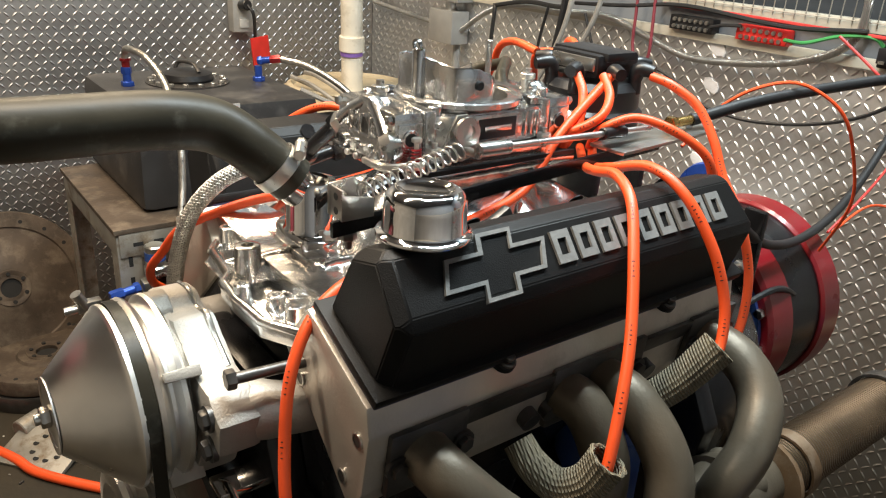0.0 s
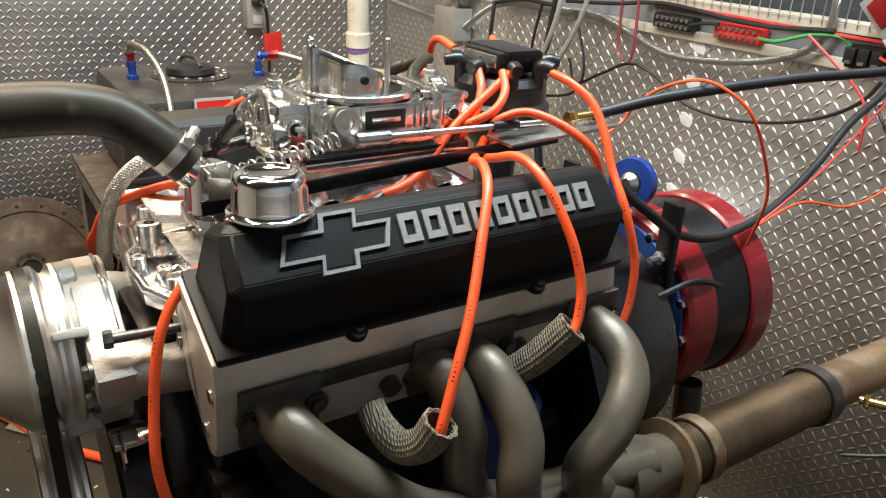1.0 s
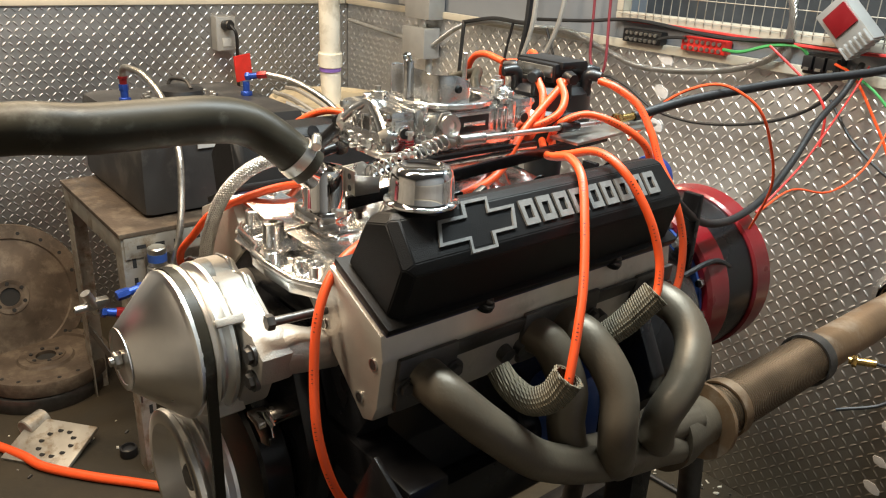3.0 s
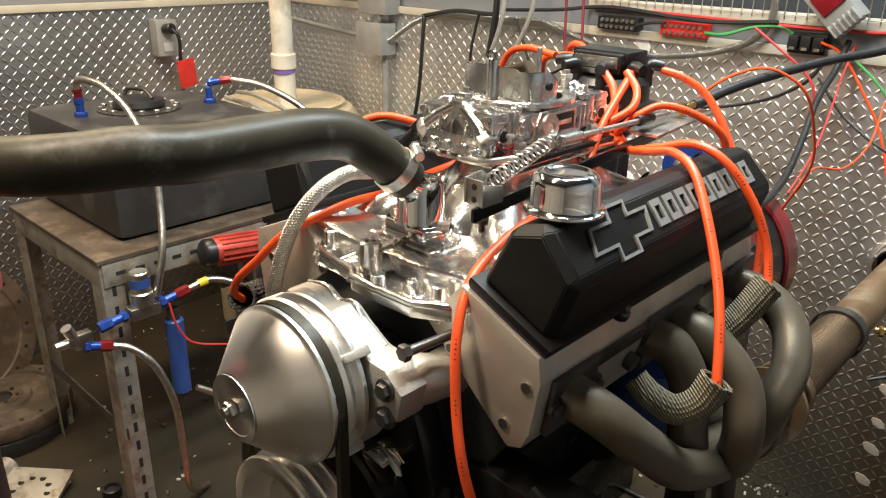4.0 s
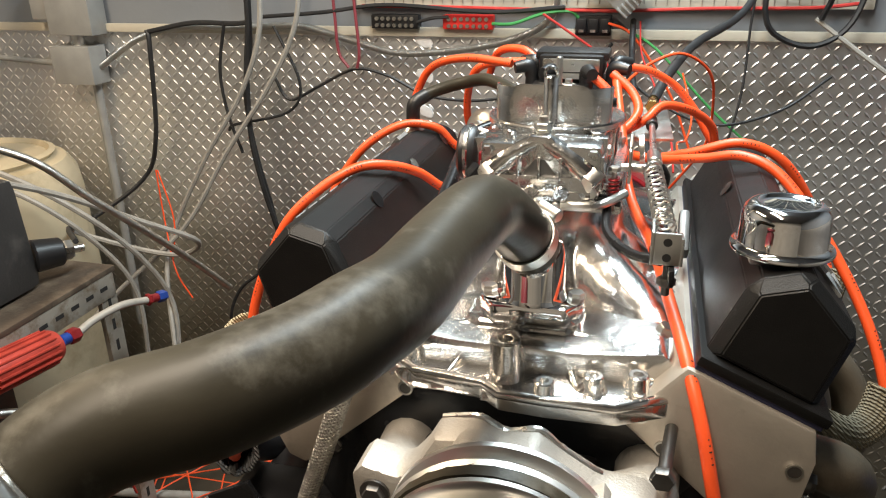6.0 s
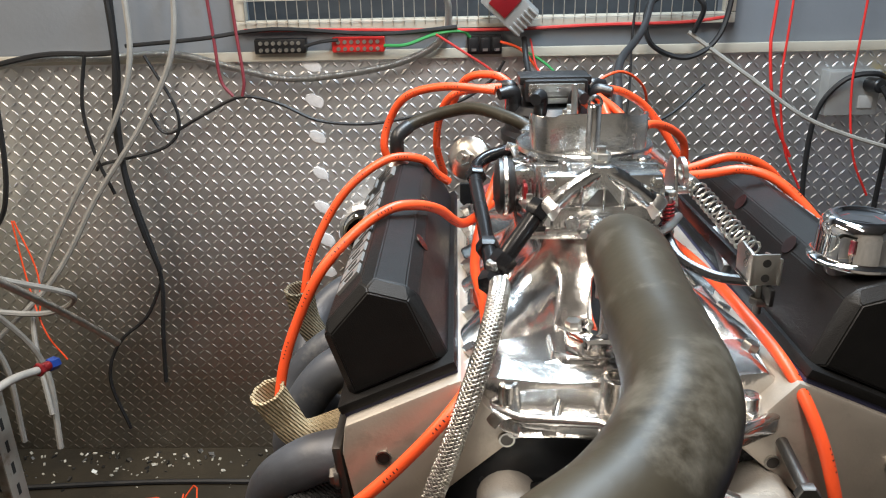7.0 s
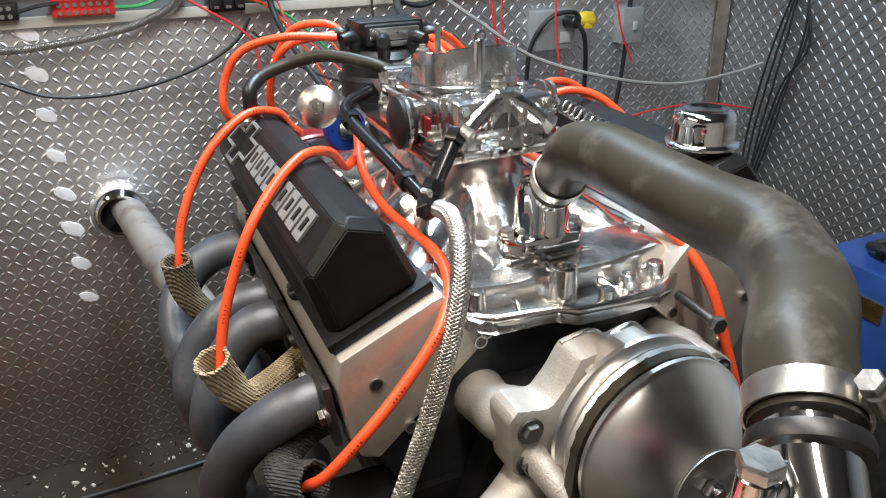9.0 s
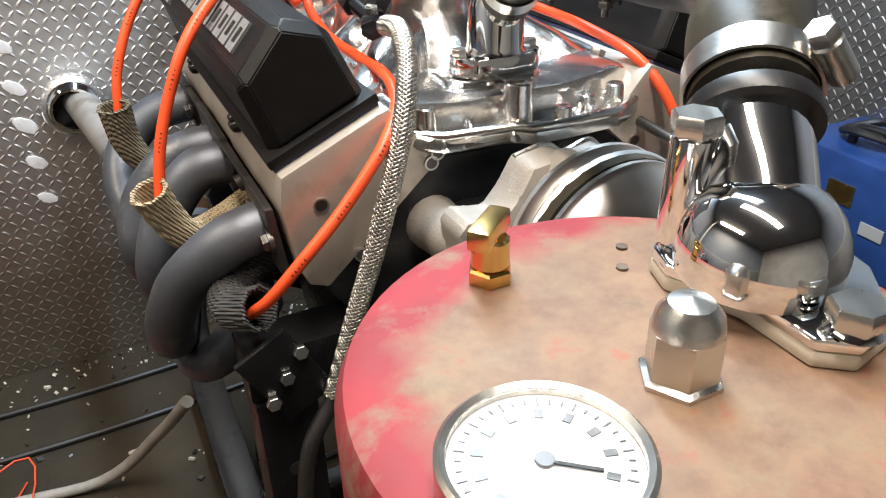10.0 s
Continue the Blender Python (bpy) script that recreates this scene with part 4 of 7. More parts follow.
part("bracket_tail", B().tube([(0.104, 0.05, 1.212), (0.082, 0.07, 1.208), (0.062, 0.10, 1.212), (0.058, 0.135, 1.222)], 0.0042, 8, 5), M_BLACKGLOSS, tb)
part("return_spring", B().spring((0.093, 0.172, 1.2495), (0.106, 0.062, 1.2315), 0.0078, 0.0010, 13), M_STEEL, tb, "bright coil return spring")
part("throttle_rod", B().cyl((0.094, 0.190, 1.2475), (0.089, 0.44, 1.2415), 0.0034, n=10).cyl((0.095, 0.19, 1.2475), (0.094, 0.228, 1.2466), 0.0068, n=12, bev=0.001), M_STEEL, tb)
part("cable_end", B().cyl((0.0905, 0.36, 1.2435), (0.0895, 0.395, 1.2425), 0.0066, n=12, bev=0.001), M_BLACKPLAST, tb)
part("cable_ferrule", B().hexa((0.089, 0.47, 1.2425), (0, 1, 0.02), 0.0085, 0.012).cyl((0.089, 0.48, 1.2427), (0.090, 0.52, 1.244), 0.0055, n=12), M_BRASS, tb)
part("plate_bolt", B().hexa((0.082, 0.515, 1.2315), (0, 0, 1), 0.008, 0.007), M_STEEL, tb)
part("linkage_tab", B().box((0.126, 0.185, 1.185), (0.01, 0.05, 0.014), 0.004, Euler((0.5, 0, 0)).to_matrix()), M_DARKSTEEL, tb)
solo("throttle_cable", B().tube([(0.090, 0.51, 1.2435), (0.110, 0.62, 1.262), (0.150, 0.80, 1.280), (0.235, 1.02, 1.308), (0.31, 1.20, 1.40), (0.42, 1.30, 1.50), (0.55, 1.36, 1.62)], 0.0070, 10, 6), M_BLACKWIRE, "thick black sheathed cable rising to the back wall", "cable")

# distributor
di = thing("distributor", "large black distributor cap with orange plug leads", "distributor")
DX, DY = -0.006, 0.440
part("housing", B().rev([(0.026, 1.14), (0.028, 1.19), (0.052, 1.215), (0.060, 1.220), (0.060, 1.236)], (DX, DY, 0), (0, 0, 1), 32), M_BLACKPLAST, di)
part("cap", B().rev([(0.063, 1.2365), (0.063, 1.245), (0.058, 1.25), (0.057, 1.272), (0.050, 1.280), (0.0, 1.281)], (DX, DY, 0), (0, 0, 1), 32), M_BLACKPLAST, di)
part("coil_cover", B().box((DX, DY, 1.2985), (0.075, 0.068, 0.026), 0.005).box((DX, DY, 1.309), (0.085, 0.05, 0.010), 0.003), M_BLACKPLAST, di)
part("coil_core", B().box((DX, DY - 0.030, 1.300), (0.066, 0.012, 0.015), 0.002).box((DX, DY - 0.036, 1.288), (0.04, 0.006, 0.006), 0.001), M_STEEL, di, "bright laminated coil core")
for i in range(8):
    a = 6.28319 * (i + 0.5) / 8
    c, sn = math.cos(a), math.sin(a)
    tw = part("tower", B().cyl((DX + 0.051 * c, DY + 0.051 * sn, 1.268), (DX + 0.051 * c, DY + 0.051 * sn, 1.290), 0.0085, 0.0075, 14, 0.001), M_BLACKPLAST, di)
    part("boot", B().tube([(DX + 0.051 * c, DY + 0.051 * sn, 1.286), (DX + 0.055 * c, DY + 0.055 * sn, 1.296), (DX + 0.072 * c, DY + 0.072 * sn, 1.295)], [0.0085, 0.0088, 0.0068], 12, 5), M_BLACKPLAST, tw)
vc_ = thing("vacuum_canister", "round zinc vacuum advance canister", "vacuum canister")
part("can", B().rev([(0.006, -0.012), (0.012, -0.006), (0.024, -0.003), (0.0265, 0.0), (0.0265, 0.004), (0.021, 0.008), (0.008, 0.010), (0, 0.010)], (-0.108, 0.410, 1.2185), (-0.35, -0.85, 0.3), 36), M_HEAD, vc_)
part("nipple", B().hexa((-0.112, 0.401, 1.2215), (-0.35, -0.85, 0.3), 0.010, 0.012).cyl((-0.116, 0.391, 1.2255), (-0.120, 0.382, 1.2285), 0.004, n=10), M_STEEL, vc_)
part("stem", B().cyl((-0.104, 0.419, 1.2145), (-0.05, 0.43, 1.212), 0.006, n=12), M_STEEL, vc_)

# black fuel log with its fittings and the braided feed line
fu = thing("fuel_line", "black dual-inlet fuel log with a braided steel feed", "fuel line")
TEE = (-0.093, 0.105, 1.196)
part("rear_tube", B().tube([(-0.060, 0.352, 1.245), (-0.092, 0.335, 1.238), (-0.104, 0.30, 1.230), (-0.098, 0.19, 1.211), TEE], 0.0072, 12, 6), M_BLACKGLOSS, fu)
part("front_tube", B().tube([(-0.050, 0.132, 1.250), (-0.064, 0.122, 1.233), (-0.080, 0.112, 1.214), TEE], 0.0078, 12, 6), M_BLACKGLOSS, fu)
for p, d in (((-0.103, 0.295, 1.229), (0.1, -1, -0.2)), ((-0.096, 0.15, 1.203), (0, -1, -0.2)), ((-0.054, 0.128, 1.245), (-0.6, -0.4, -0.7)), ((-0.086, 0.109, 1.206), (-0.6, -0.3, -0.7)), ((-0.096, 0.10, 1.192), (-0.4, -0.8, -0.3))):
    v = Vector(d).normalized()
    part("fitting_nut", B().hexa(Vector(p) - v * 0.008, v, 0.0112, 0.014), M_BLACKGLOSS, fu)
part("gauge_port", B().cyl((-0.093, 0.105, 1.198), (-0.094, 0.104, 1.208), 0.006, n=12).hexa((-0.094, 0.104, 1.206), (0, 0, 1), 0.0055, 0.004), M_STEEL, fu)
BR = [(-0.089, 0.087, 1.195), (-0.092, 0.052, 1.199), (-0.100, 0.020, 1.185), (-0.114, -0.005, 1.152), (-0.132, -0.016, 1.103), (-0.152, -0.019, 1.045), (-0.172, -0.018, 0.990), (-0.199, -0.019, 0.915), (-0.234, -0.019, 0.827), (-0.25, -0.018, 0.55), (-0.25, -0.018, 0.12)]


def woven(pts, r, strands=10, pitch=0.034, wire=0.00098):
    """The wire sheath of a hose: two crossing sets of helical strands."""
    P, _ = spline(pts, r, 30)
    rings, up, along = [], None, 0.0
    for i, p in enumerate(P):
        d = (P[min(i + 1, len(P) - 1)] - P[max(i - 1, 0)]).normalized()
        up = d.orthogonal().normalized() if up is None else (up - d * up.dot(d)).normalized()
        along += (p - P[i - 1]).length if i else 0
        rings.append((p, up.copy(), d.cross(up), along))
    b = B()
    for turn in (1, -1):
        for k in range(strands):
            f = 6.28319 * k / strands
            b.tube([p + (r + 0.0004 * math.sin(strands * (turn * 6.28319 * l / pitch + f) + 1.57 * turn)) * (math.cos(f + turn * 6.28319 * l / pitch) * u + math.sin(f + turn * 6.28319 * l / pitch) * v) for p, u, v, l in rings], wire, 5, 1)
    return b


bh = part("braided_hose", B().tube(BR, 0.0075, 16, 10), M_DARKSTEEL, fu, "braided stainless steel hose")
tagged(part("steel_weave", woven(BR[:8], 0.0077), M_BRAID, bh, "fine bright crossing wires", 80), kind="stuff")

# crankcase ventilation hose
pc = thing("pcv_hose", "black rubber ventilation hose from cover to carburetor", "hose")
part("hose_wall", B().tube([(-0.190, 0.393, 1.255), (-0.170, 0.409, 1.265), (-0.133, 0.410, 1.276), (-0.099, 0.386, 1.284), (-0.059, 0.346, 1.278), (-0.036, 0.330, 1.268)], 0.0075, 12, 6), M_RUBBER, pc)
part("elbow", B().tube([(-0.194, 0.389, 1.218), (-0.194, 0.389, 1.244), (-0.191, 0.392, 1.254), (-0.180, 0.402, 1.261)], 0.0085, 12, 4), M_BLACKPLAST, pc)
part("grommet", B().rev([(0.0145, 1.214), (0.0145, 1.219), (0.012, 1.222), (0.010, 1.224)], (-0.194, 0.389, 0), (0, 0, 1), 20), M_STEEL, pc)


# spark plug leads and their heat sleeves
def lead(pts, label="orange silicone spark plug lead"):
    ob = solo("plug_lead", B().tube(pts, 0.0050, 12, 8), M_ORANGE, label, "ignition lead", "plug leads")
    P, _ = spline(pts, 0.005, 60)
    ink, run, last = B(), 0.0, 0.0
    for i in range(1, len(P) - 1):
        run += (P[i] - P[i - 1]).length
        if run - last < 0.0034 or int(run / 0.018) % 3 != 1:
            continue
        last = run
        d = (P[i + 1] - P[i - 1]).normalized()
        o = Vector((0.75 if P[i].x > 0 else -0.2, -1, 0.25))
        o = (o - d * o.dot(d)).normalized()
        w = d.cross(o)
        c, h = P[i] + o * 0.00492, 0.0007 + 0.0003 * (i % 3)
        ink.put([c + d * a * 0.0005 + w * b * h + o * (0.0002 - 0.0003 * abs(b)) for a, b in ((-1, -1), (1, -1), (1, 0), (1, 1), (-1, 1), (-1, 0))], [(0, 1, 2, 5), (5, 2, 3, 4)])
    tagged(part("printing", ink, M_BLACKWIRE, ob, "row of tiny dark printed bars"), kind="stuff")
    return ob


def sleeve(pts, r, mat, label):
    """A ribbed fibreglass sock, open at its last point."""
    P, _ = spline(pts, r, 6)
    rows, up, n = [], None, 40
    frames = []
    for i, p in enumerate(P):
        d = (P[min(i + 1, len(P) - 1)] - P[max(i - 1, 0)]).normalized()
        up = d.orthogonal().normalized() if up is None else (up - d * up.dot(d)).normalized()
        frames.append((p, up.copy(), d.cross(up)))
    for k, seq in ((1.0, frames), (0.8, frames[::-1])):
        for i, (p, u, v) in enumerate(seq):
            g = i / len(seq) if k == 1.0 else 1 - i / len(seq)
            rr = r * k * (0.8 + 0.25 * g)
            rows.append([p + rr * (1 + (0.05 if j % 2 else -0.03)) * (math.cos(6.28319 * j / n) * u + math.sin(6.28319 * j / n) * v) for j in range(n)])
    ob = solo("heat_sleeve", B().ring(rows, True, False), mat, label, "heat sleeve", "spark plug heat sleeves", smooth=60)
    p, u, v = frames[-1]
    rim = [p + r * 1.0 * (1 + 0.05 * math.sin(9 * a)) * (math.cos(a) * u + math.sin(a) * v) for a in [6.28319 * j / 48 for j in range(49)]]
    part("frayed_rim", B().tube(rim, 0.0016, 6, 1), mat, ob)
    return ob


lead([(0.045, 0.415, 1.292), (0.06, 0.33, 1.24), (0.075, 0.27, 1.19), (0.100, 0.16, 1.178), (0.113, 0.08, 1.170), (0.127, 0.015, 1.152), (0.142, -0.020, 1.112), (0.158, -0.036, 1.05), (0.176, -0.042, 0.99), (0.19, -0.03, 0.93), (0.195, 0.0, 0.88)])
lead([(0.030, 0.395, 1.21), (0.090, 0.34, 1.212), (0.142, 0.30, 1.226), (0.178, 0.285, 1.2345), (0.212, 0.268, 1.223), (0.246, 0.240, 1.186), (0.278, 0.21, 1.138), (0.298, 0.185, 1.098), (0.311, 0.165, 1.058), (0.312, 0.16, 1.045)])
lead([(0.035, 0.41, 1.21), (0.085, 0.36, 1.208), (0.130, 0.335, 1.2215), (0.180, 0.33, 1.2365), (0.222, 0.331, 1.221), (0.256, 0.339, 1.178), (0.275, 0.342, 1.135), (0.285, 0.334, 1.105), (0.290, 0.322, 1.088)])
lead([(0.060, 0.464, 1.291), (0.085, 0.470, 1.285), (0.115, 0.482, 1.266), (0.142, 0.482, 1.235), (0.165, 0.478, 1.20), (0.196, 0.474, 1.165), (0.216, 0.48, 1.11), (0.226, 0.472, 1.06), (0.232, 0.45, 1.02)])
lead([(0.040, 0.40, 1.212), (0.058, 0.385, 1.228), (0.083, 0.372, 1.2475), (0.102, 0.398, 1.259), (0.135, 0.425, 1.248), (0.160, 0.448, 1.225), (0.168, 0.46, 1.19)])
lead([(0.021, 0.385, 1.292), (0.042, 0.376, 1.275), (0.056, 0.360, 1.250), (0.060, 0.340, 1.228), (0.045, 0.335, 1.212)])
lead([(0.042, 0.405, 1.292), (0.066, 0.392, 1.274), (0.074, 0.370, 1.255), (0.056, 0.340, 1.238), (0.03, 0.335, 1.232), (0.01, 0.35, 1.225)])
lead([(-0.085, 0.320, 1.190), (-0.117, 0.275, 1.183), (-0.142, 0.239, 1.211), (-0.165, 0.207, 1.2265), (-0.189, 0.187, 1.2285), (-0.219, 0.166, 1.213), (-0.250, 0.145, 1.182), (-0.275, 0.136, 1.132), (-0.288, 0.129, 1.094), (-0.295, 0.122, 1.056)])
lead([(-0.134, 0.409, 1.190), (-0.148, 0.400, 1.203), (-0.165, 0.388, 1.224), (-0.202, 0.371, 1.230), (-0.243, 0.353, 1.207), (-0.273, 0.343, 1.170), (-0.295, 0.331, 1.126), (-0.303, 0.323, 1.093), (-0.307, 0.320, 1.066)])
lead([(-0.076, 0.361, 1.214), (-0.098, 0.285, 1.180), (-0.107, 0.198, 1.166), (-0.101, 0.126, 1.160), (-0.101, 0.063, 1.160), (-0.111, 0.020, 1.149), (-0.136, -0.010, 1.128), (-0.175, -0.020, 1.089), (-0.212, -0.024, 1.056), (-0.239, -0.016, 1.025), (-0.252, 0.003, 1.004)])
lead([(-0.192, 0.463, 1.181), (-0.215, 0.454, 1.219), (-0.207, 0.458, 1.258), (-0.183, 0.449, 1.289), (-0.136, 0.432, 1.302), (-0.077, 0.416, 1.299)])
lead([(-0.141, 0.509, 1.171), (-0.150, 0.493, 1.216), (-0.143, 0.477, 1.261), (-0.122, 0.462, 1.289), (-0.067, 0.461, 1.296)])
lead([(-0.05, 0.46, 1.295), (-0.075, 0.475, 1.308), (-0.11, 0.50, 1.30), (-0.13, 0.53, 1.26)])

sleeve([(0.245, 0.130, 1.048), (0.262, 0.132, 1.035), (0.285, 0.140, 1.026), (0.303, 0.152, 1.037), (0.312, 0.162, 1.060)], 0.0155, M_SLEEVE, "grey-brown woven heat sleeve over a spark plug boot")
sleeve([(0.240, 0.235, 1.035), (0.257, 0.262, 1.042), (0.274, 0.292, 1.064), (0.2895, 0.323, 1.100)], 0.0155, M_SLEEVE, "grey-brown woven heat sleeve over a spark plug boot")
sleeve([(-0.212, 0.168, 1.026), (-0.245, 0.143, 1.022), (-0.276, 0.125, 1.023), (-0.292, 0.122, 1.048), (-0.302, 0.116, 1.076)], 0.0155, M_SLEEVE_TAN, "tan woven heat sleeve over a spark plug boot")
sleeve([(-0.270, 0.312, 1.010), (-0.292, 0.312, 1.030), (-0.304, 0.312, 1.056), (-0.308, 0.308, 1.094)], 0.0155, M_SLEEVE, "grey-brown woven heat sleeve over a spark plug boot")
sleeve([(-0.214, 0.060, 1.025), (-0.238, 0.064, 1.013), (-0.260, 0.050, 1.003), (-0.262, 0.022, 1.000), (-0.246, -0.002, 1.010)], 0.0175, M_SLEEVE_DARK, "charcoal woven heat sleeve over a spark plug boot")


# exhaust headers
def exhaust_header(s, mat):
    """Four primaries that bend down from the ports into one collector."""
    h = thing("exhaust_header", "heat-stained steel tube header bolted to the cylinder head" if s > 0 else "blue-grey steel tube header bolted to the cylinder head", "exhaust header", group="exhaust headers")
    for y0, y1, z0, z1 in ((0.018, 0.092, 1.022, 1.084), (0.088, 0.19, 1.062, 1.082), (0.186, 0.308, 1.022, 1.086), (0.304, 0.382, 1.062, 1.082), (0.378, 0.452, 1.022, 1.084)):
        part("port_flange", B().prism([(s * 0.2125, z0), (s * 0.2205, z0), (s * 0.2275, z1), (s * 0.2195, z1)], y0, y1, "y", 0.003), M_DARKSTEEL, h)
    ends = [(s * 0.262, 0.505, 0.80), (s * 0.262, 0.512, 0.845), (s * 0.225, 0.512, 0.845), (s * 0.225, 0.505, 0.80)]
    runs = [[(0.218, 0.050, 1.056), (0.254, 0.060, 1.042), (0.277, 0.100, 1.000), (0.288, 0.170, 0.940), (0.290, 0.28, 0.89), (0.281, 0.40, 0.85)],
            [(0.218, 0.205, 1.056), (0.244, 0.213, 1.046), (0.264, 0.224, 1.000), (0.268, 0.224, 0.950), (0.270, 0.25, 0.905), (0.264, 0.36, 0.871)],
            [(0.218, 0.252, 1.056), (0.260, 0.258, 1.048), (0.302, 0.262, 1.006), (0.316, 0.255, 0.952), (0.296, 0.29, 0.89), (0.250, 0.38, 0.85)],
            [(0.218, 0.412, 1.054), (0.262, 0.418, 1.044), (0.297, 0.408, 1.020), (0.316, 0.376, 0.985), (0.312, 0.345, 0.94), (0.29, 0.38, 0.88)]]
    if s < 0:
        runs[0] = [(0.218, 0.055, 1.054), (0.254, 0.056, 1.044), (0.292, 0.075, 1.006), (0.310, 0.102, 0.955), (0.308, 0.150, 0.905), (0.290, 0.27, 0.868)]
        runs[1] = [(0.218, 0.205, 1.054), (0.254, 0.206, 1.048), (0.288, 0.204, 1.008), (0.306, 0.200, 0.958), (0.302, 0.24, 0.908), (0.285, 0.36, 0.875)]
        runs.append([(0.226, 0.10, 0.955), (0.244, 0.112, 0.920), (0.272, 0.126, 0.885), (0.29, 0.17, 0.858), (0.285, 0.28, 0.84)])
        ends.append((s * 0.245, 0.50, 0.82))
    for run, e in zip(runs, ends):
        part("primary_tube", B().tube([(s * x, y, z) for x, y, z in run] + [e], 0.0218, 20, 8), mat, h)
    for y in (0.026, 0.088, 0.196, 0.248, 0.300, 0.384, 0.445):
        part("flange_bolt", B().hexa((s * 0.222, y, 1.052), (s, 0, -0.12), 0.0078, 0.009).cyl((s * 0.222, y, 1.052), (s * 0.226, y, 1.0515), 0.011, n=16), M_DARKSTEEL, h)
    part("collector", B().rev([(0.052, 0), (0.052, 0.02), (0.038, 0.08), (0.038, 0.10)], (s * 0.244, 0.465, 0.826), (0.01 * s, 1, -0.14), 28), mat, h)
    part("collector_flange", B().rev([(0.038, 0), (0.058, 0), (0.058, 0.008), (0.038, 0.008)], (s * 0.246, 0.562, 0.812), (0.01 * s, 1, -0.14), 28), M_RUSTPIPE, h)
    return h


exhaust_header(1, M_HEADER)
exhaust_header(-1, M_HEADER_COOL)


def exhaust_pipe(s, xw, zw):
    e = thing("exhaust_pipe", "browned flexible exhaust pipe running through the tread plate wall" if s > 0 else "grey exhaust pipe running through the tread plate wall", "exhaust pipe", group="exhaust pipes")
    a, b = Vector((s * 0.246, 0.571, 0.810)), Vector((xw, YB + 0.1, zw))
    m = a + (b - a) * 0.36
    if s > 0:
        part("flex_section", B().tube([a, a + (m - a) * 0.5, m], 0.041, 28, 8), M_FLEX, e)
        part("clamp_band", B().rev([(0.043, -0.012), (0.047, -0.012), (0.047, 0.012), (0.043, 0.012)], m, b - a, 28, False), M_DARKSTEEL, e)
        part("clamp_band", B().rev([(0.043, -0.01), (0.0465, -0.01), (0.0465, 0.01), (0.043, 0.01)], a + (b - a) * 0.06, b - a, 28, False), M_RUSTPIPE, e)
        part("sensor", B().cyl(m + Vector((0.045, 0.06, 0)), m + Vector((0.085, 0.075, 0.006)), 0.007, n=12).hexa(m + Vector((0.05, 0.062, 0)), (1, 0.3, 0.1), 0.011, 0.008), M_BRASS, e)
        part("sensor_lead", B().tube([m + Vector((0.085, 0.075, 0.006)), m + Vector((0.13, 0.09, 0.0)), m + Vector((0.12, 0.06, -0.05)), m + Vector((0.06, 0.02, -0.08))], 0.003, 8, 5), M_BLACKWIRE, e)
    part("pipe", B().tube([m if s > 0 else a, (m + b) / 2, b], 0.0365, 28, 6), M_RUSTPIPE if s > 0 else material("ashy_pipe", (0.34, 0.32, 0.3), 0.55, 0.5, 0.2, 10, 0.2, 120, spots=((0.16, 0.12, 0.09), 0.3, 9)), e)
    part("wall_sleeve", B().rev([(0.046, -0.046), (0.052, -0.046), (0.062, -0.038), (0.070, -0.022), (0.073, 0.0), (0.073, 0.015), (0.046, 0.015), (0.044, -0.04)], (b.x, YB - 0.02, b.z), (0, 1, 0), 48, False), M_CHROME, e, "bright metal sleeve round the wall hole")
    part("wall_hole", B().rev([(0.063, 0), (0.063, 0.003), (0, 0.003)], (b.x, YB - 0.0035, b.z), (0, 1, 0), 32), M_DARK, e)
    return e


exhaust_pipe(1, 0.238, 0.795)
exhaust_pipe(-1, -0.364, 0.785)

# water pump, pulleys and belt
wp = thing("water_pump", "bare cast aluminium water pump on the engine front", "water pump")
PX, PZ = 0.011, 1.047
part("casting", B().prism([(-0.100, 1.022), (-0.104, 1.074), (-0.096, 1.084), (-0.082, 1.080), (-0.066, 1.078), (-0.052, 1.094), (-0.040, 1.116), (-0.012, 1.120), (0.006, 1.110), (0.030, 1.116), (0.048, 1.102), (0.075, 1.086), (0.105, 1.084), (0.128, 1.066), (0.122, 1.034), (0.085, 1.022), (0.060, 0.975), (-0.045, 0.975), (-0.066, 1.006), (-0.086, 1.012)], -0.076, -0.038, "y", 0.010), M_CAST, wp)
for a, l in ((0.6, 0.085), (2.2, 0.075), (4.2, 0.07), (5.4, 0.09)):
    part("web", B().prism([(-0.070, -0.005), (-0.070, 0.005), (-0.100, 0.004), (-0.100, -0.004)], 0.024, l, "x", 0.002), M_CAST, wp).matrix_basis = Matrix.Translation((PX, 0, PZ)) @ Matrix.Rotation(-a, 4, "Y")
part("gasket_bead", B().tube([(-0.040, -0.046, 1.1145), (-0.012, -0.046, 1.1195), (0.006, -0.046, 1.1095), (0.030, -0.046, 1.1155), (0.048, -0.046, 1.1015), (0.075, -0.046, 1.0855)], 0.0026, 8, 5), M_STEEL, wp)
part("snout", B().rev([(0.066, 0), (0.062, 0.012), (0.046, 0.03), (0.032, 0.044), (0.026, 0.05)], (PX, -0.070, PZ), (0, -1, 0), 36), M_CAST, wp)
for x, z in ((-0.086, 1.048), (0.108, 1.056)):
    part("leg", B().tube([(x * 0.72, -0.05, z), (x * 0.95, -0.035, z), (x, -0.012, z - 0.004), (x, 0.012, z - 0.006)], [0.026, 0.026, 0.023, 0.025], 18, 5), M_CAST, wp)
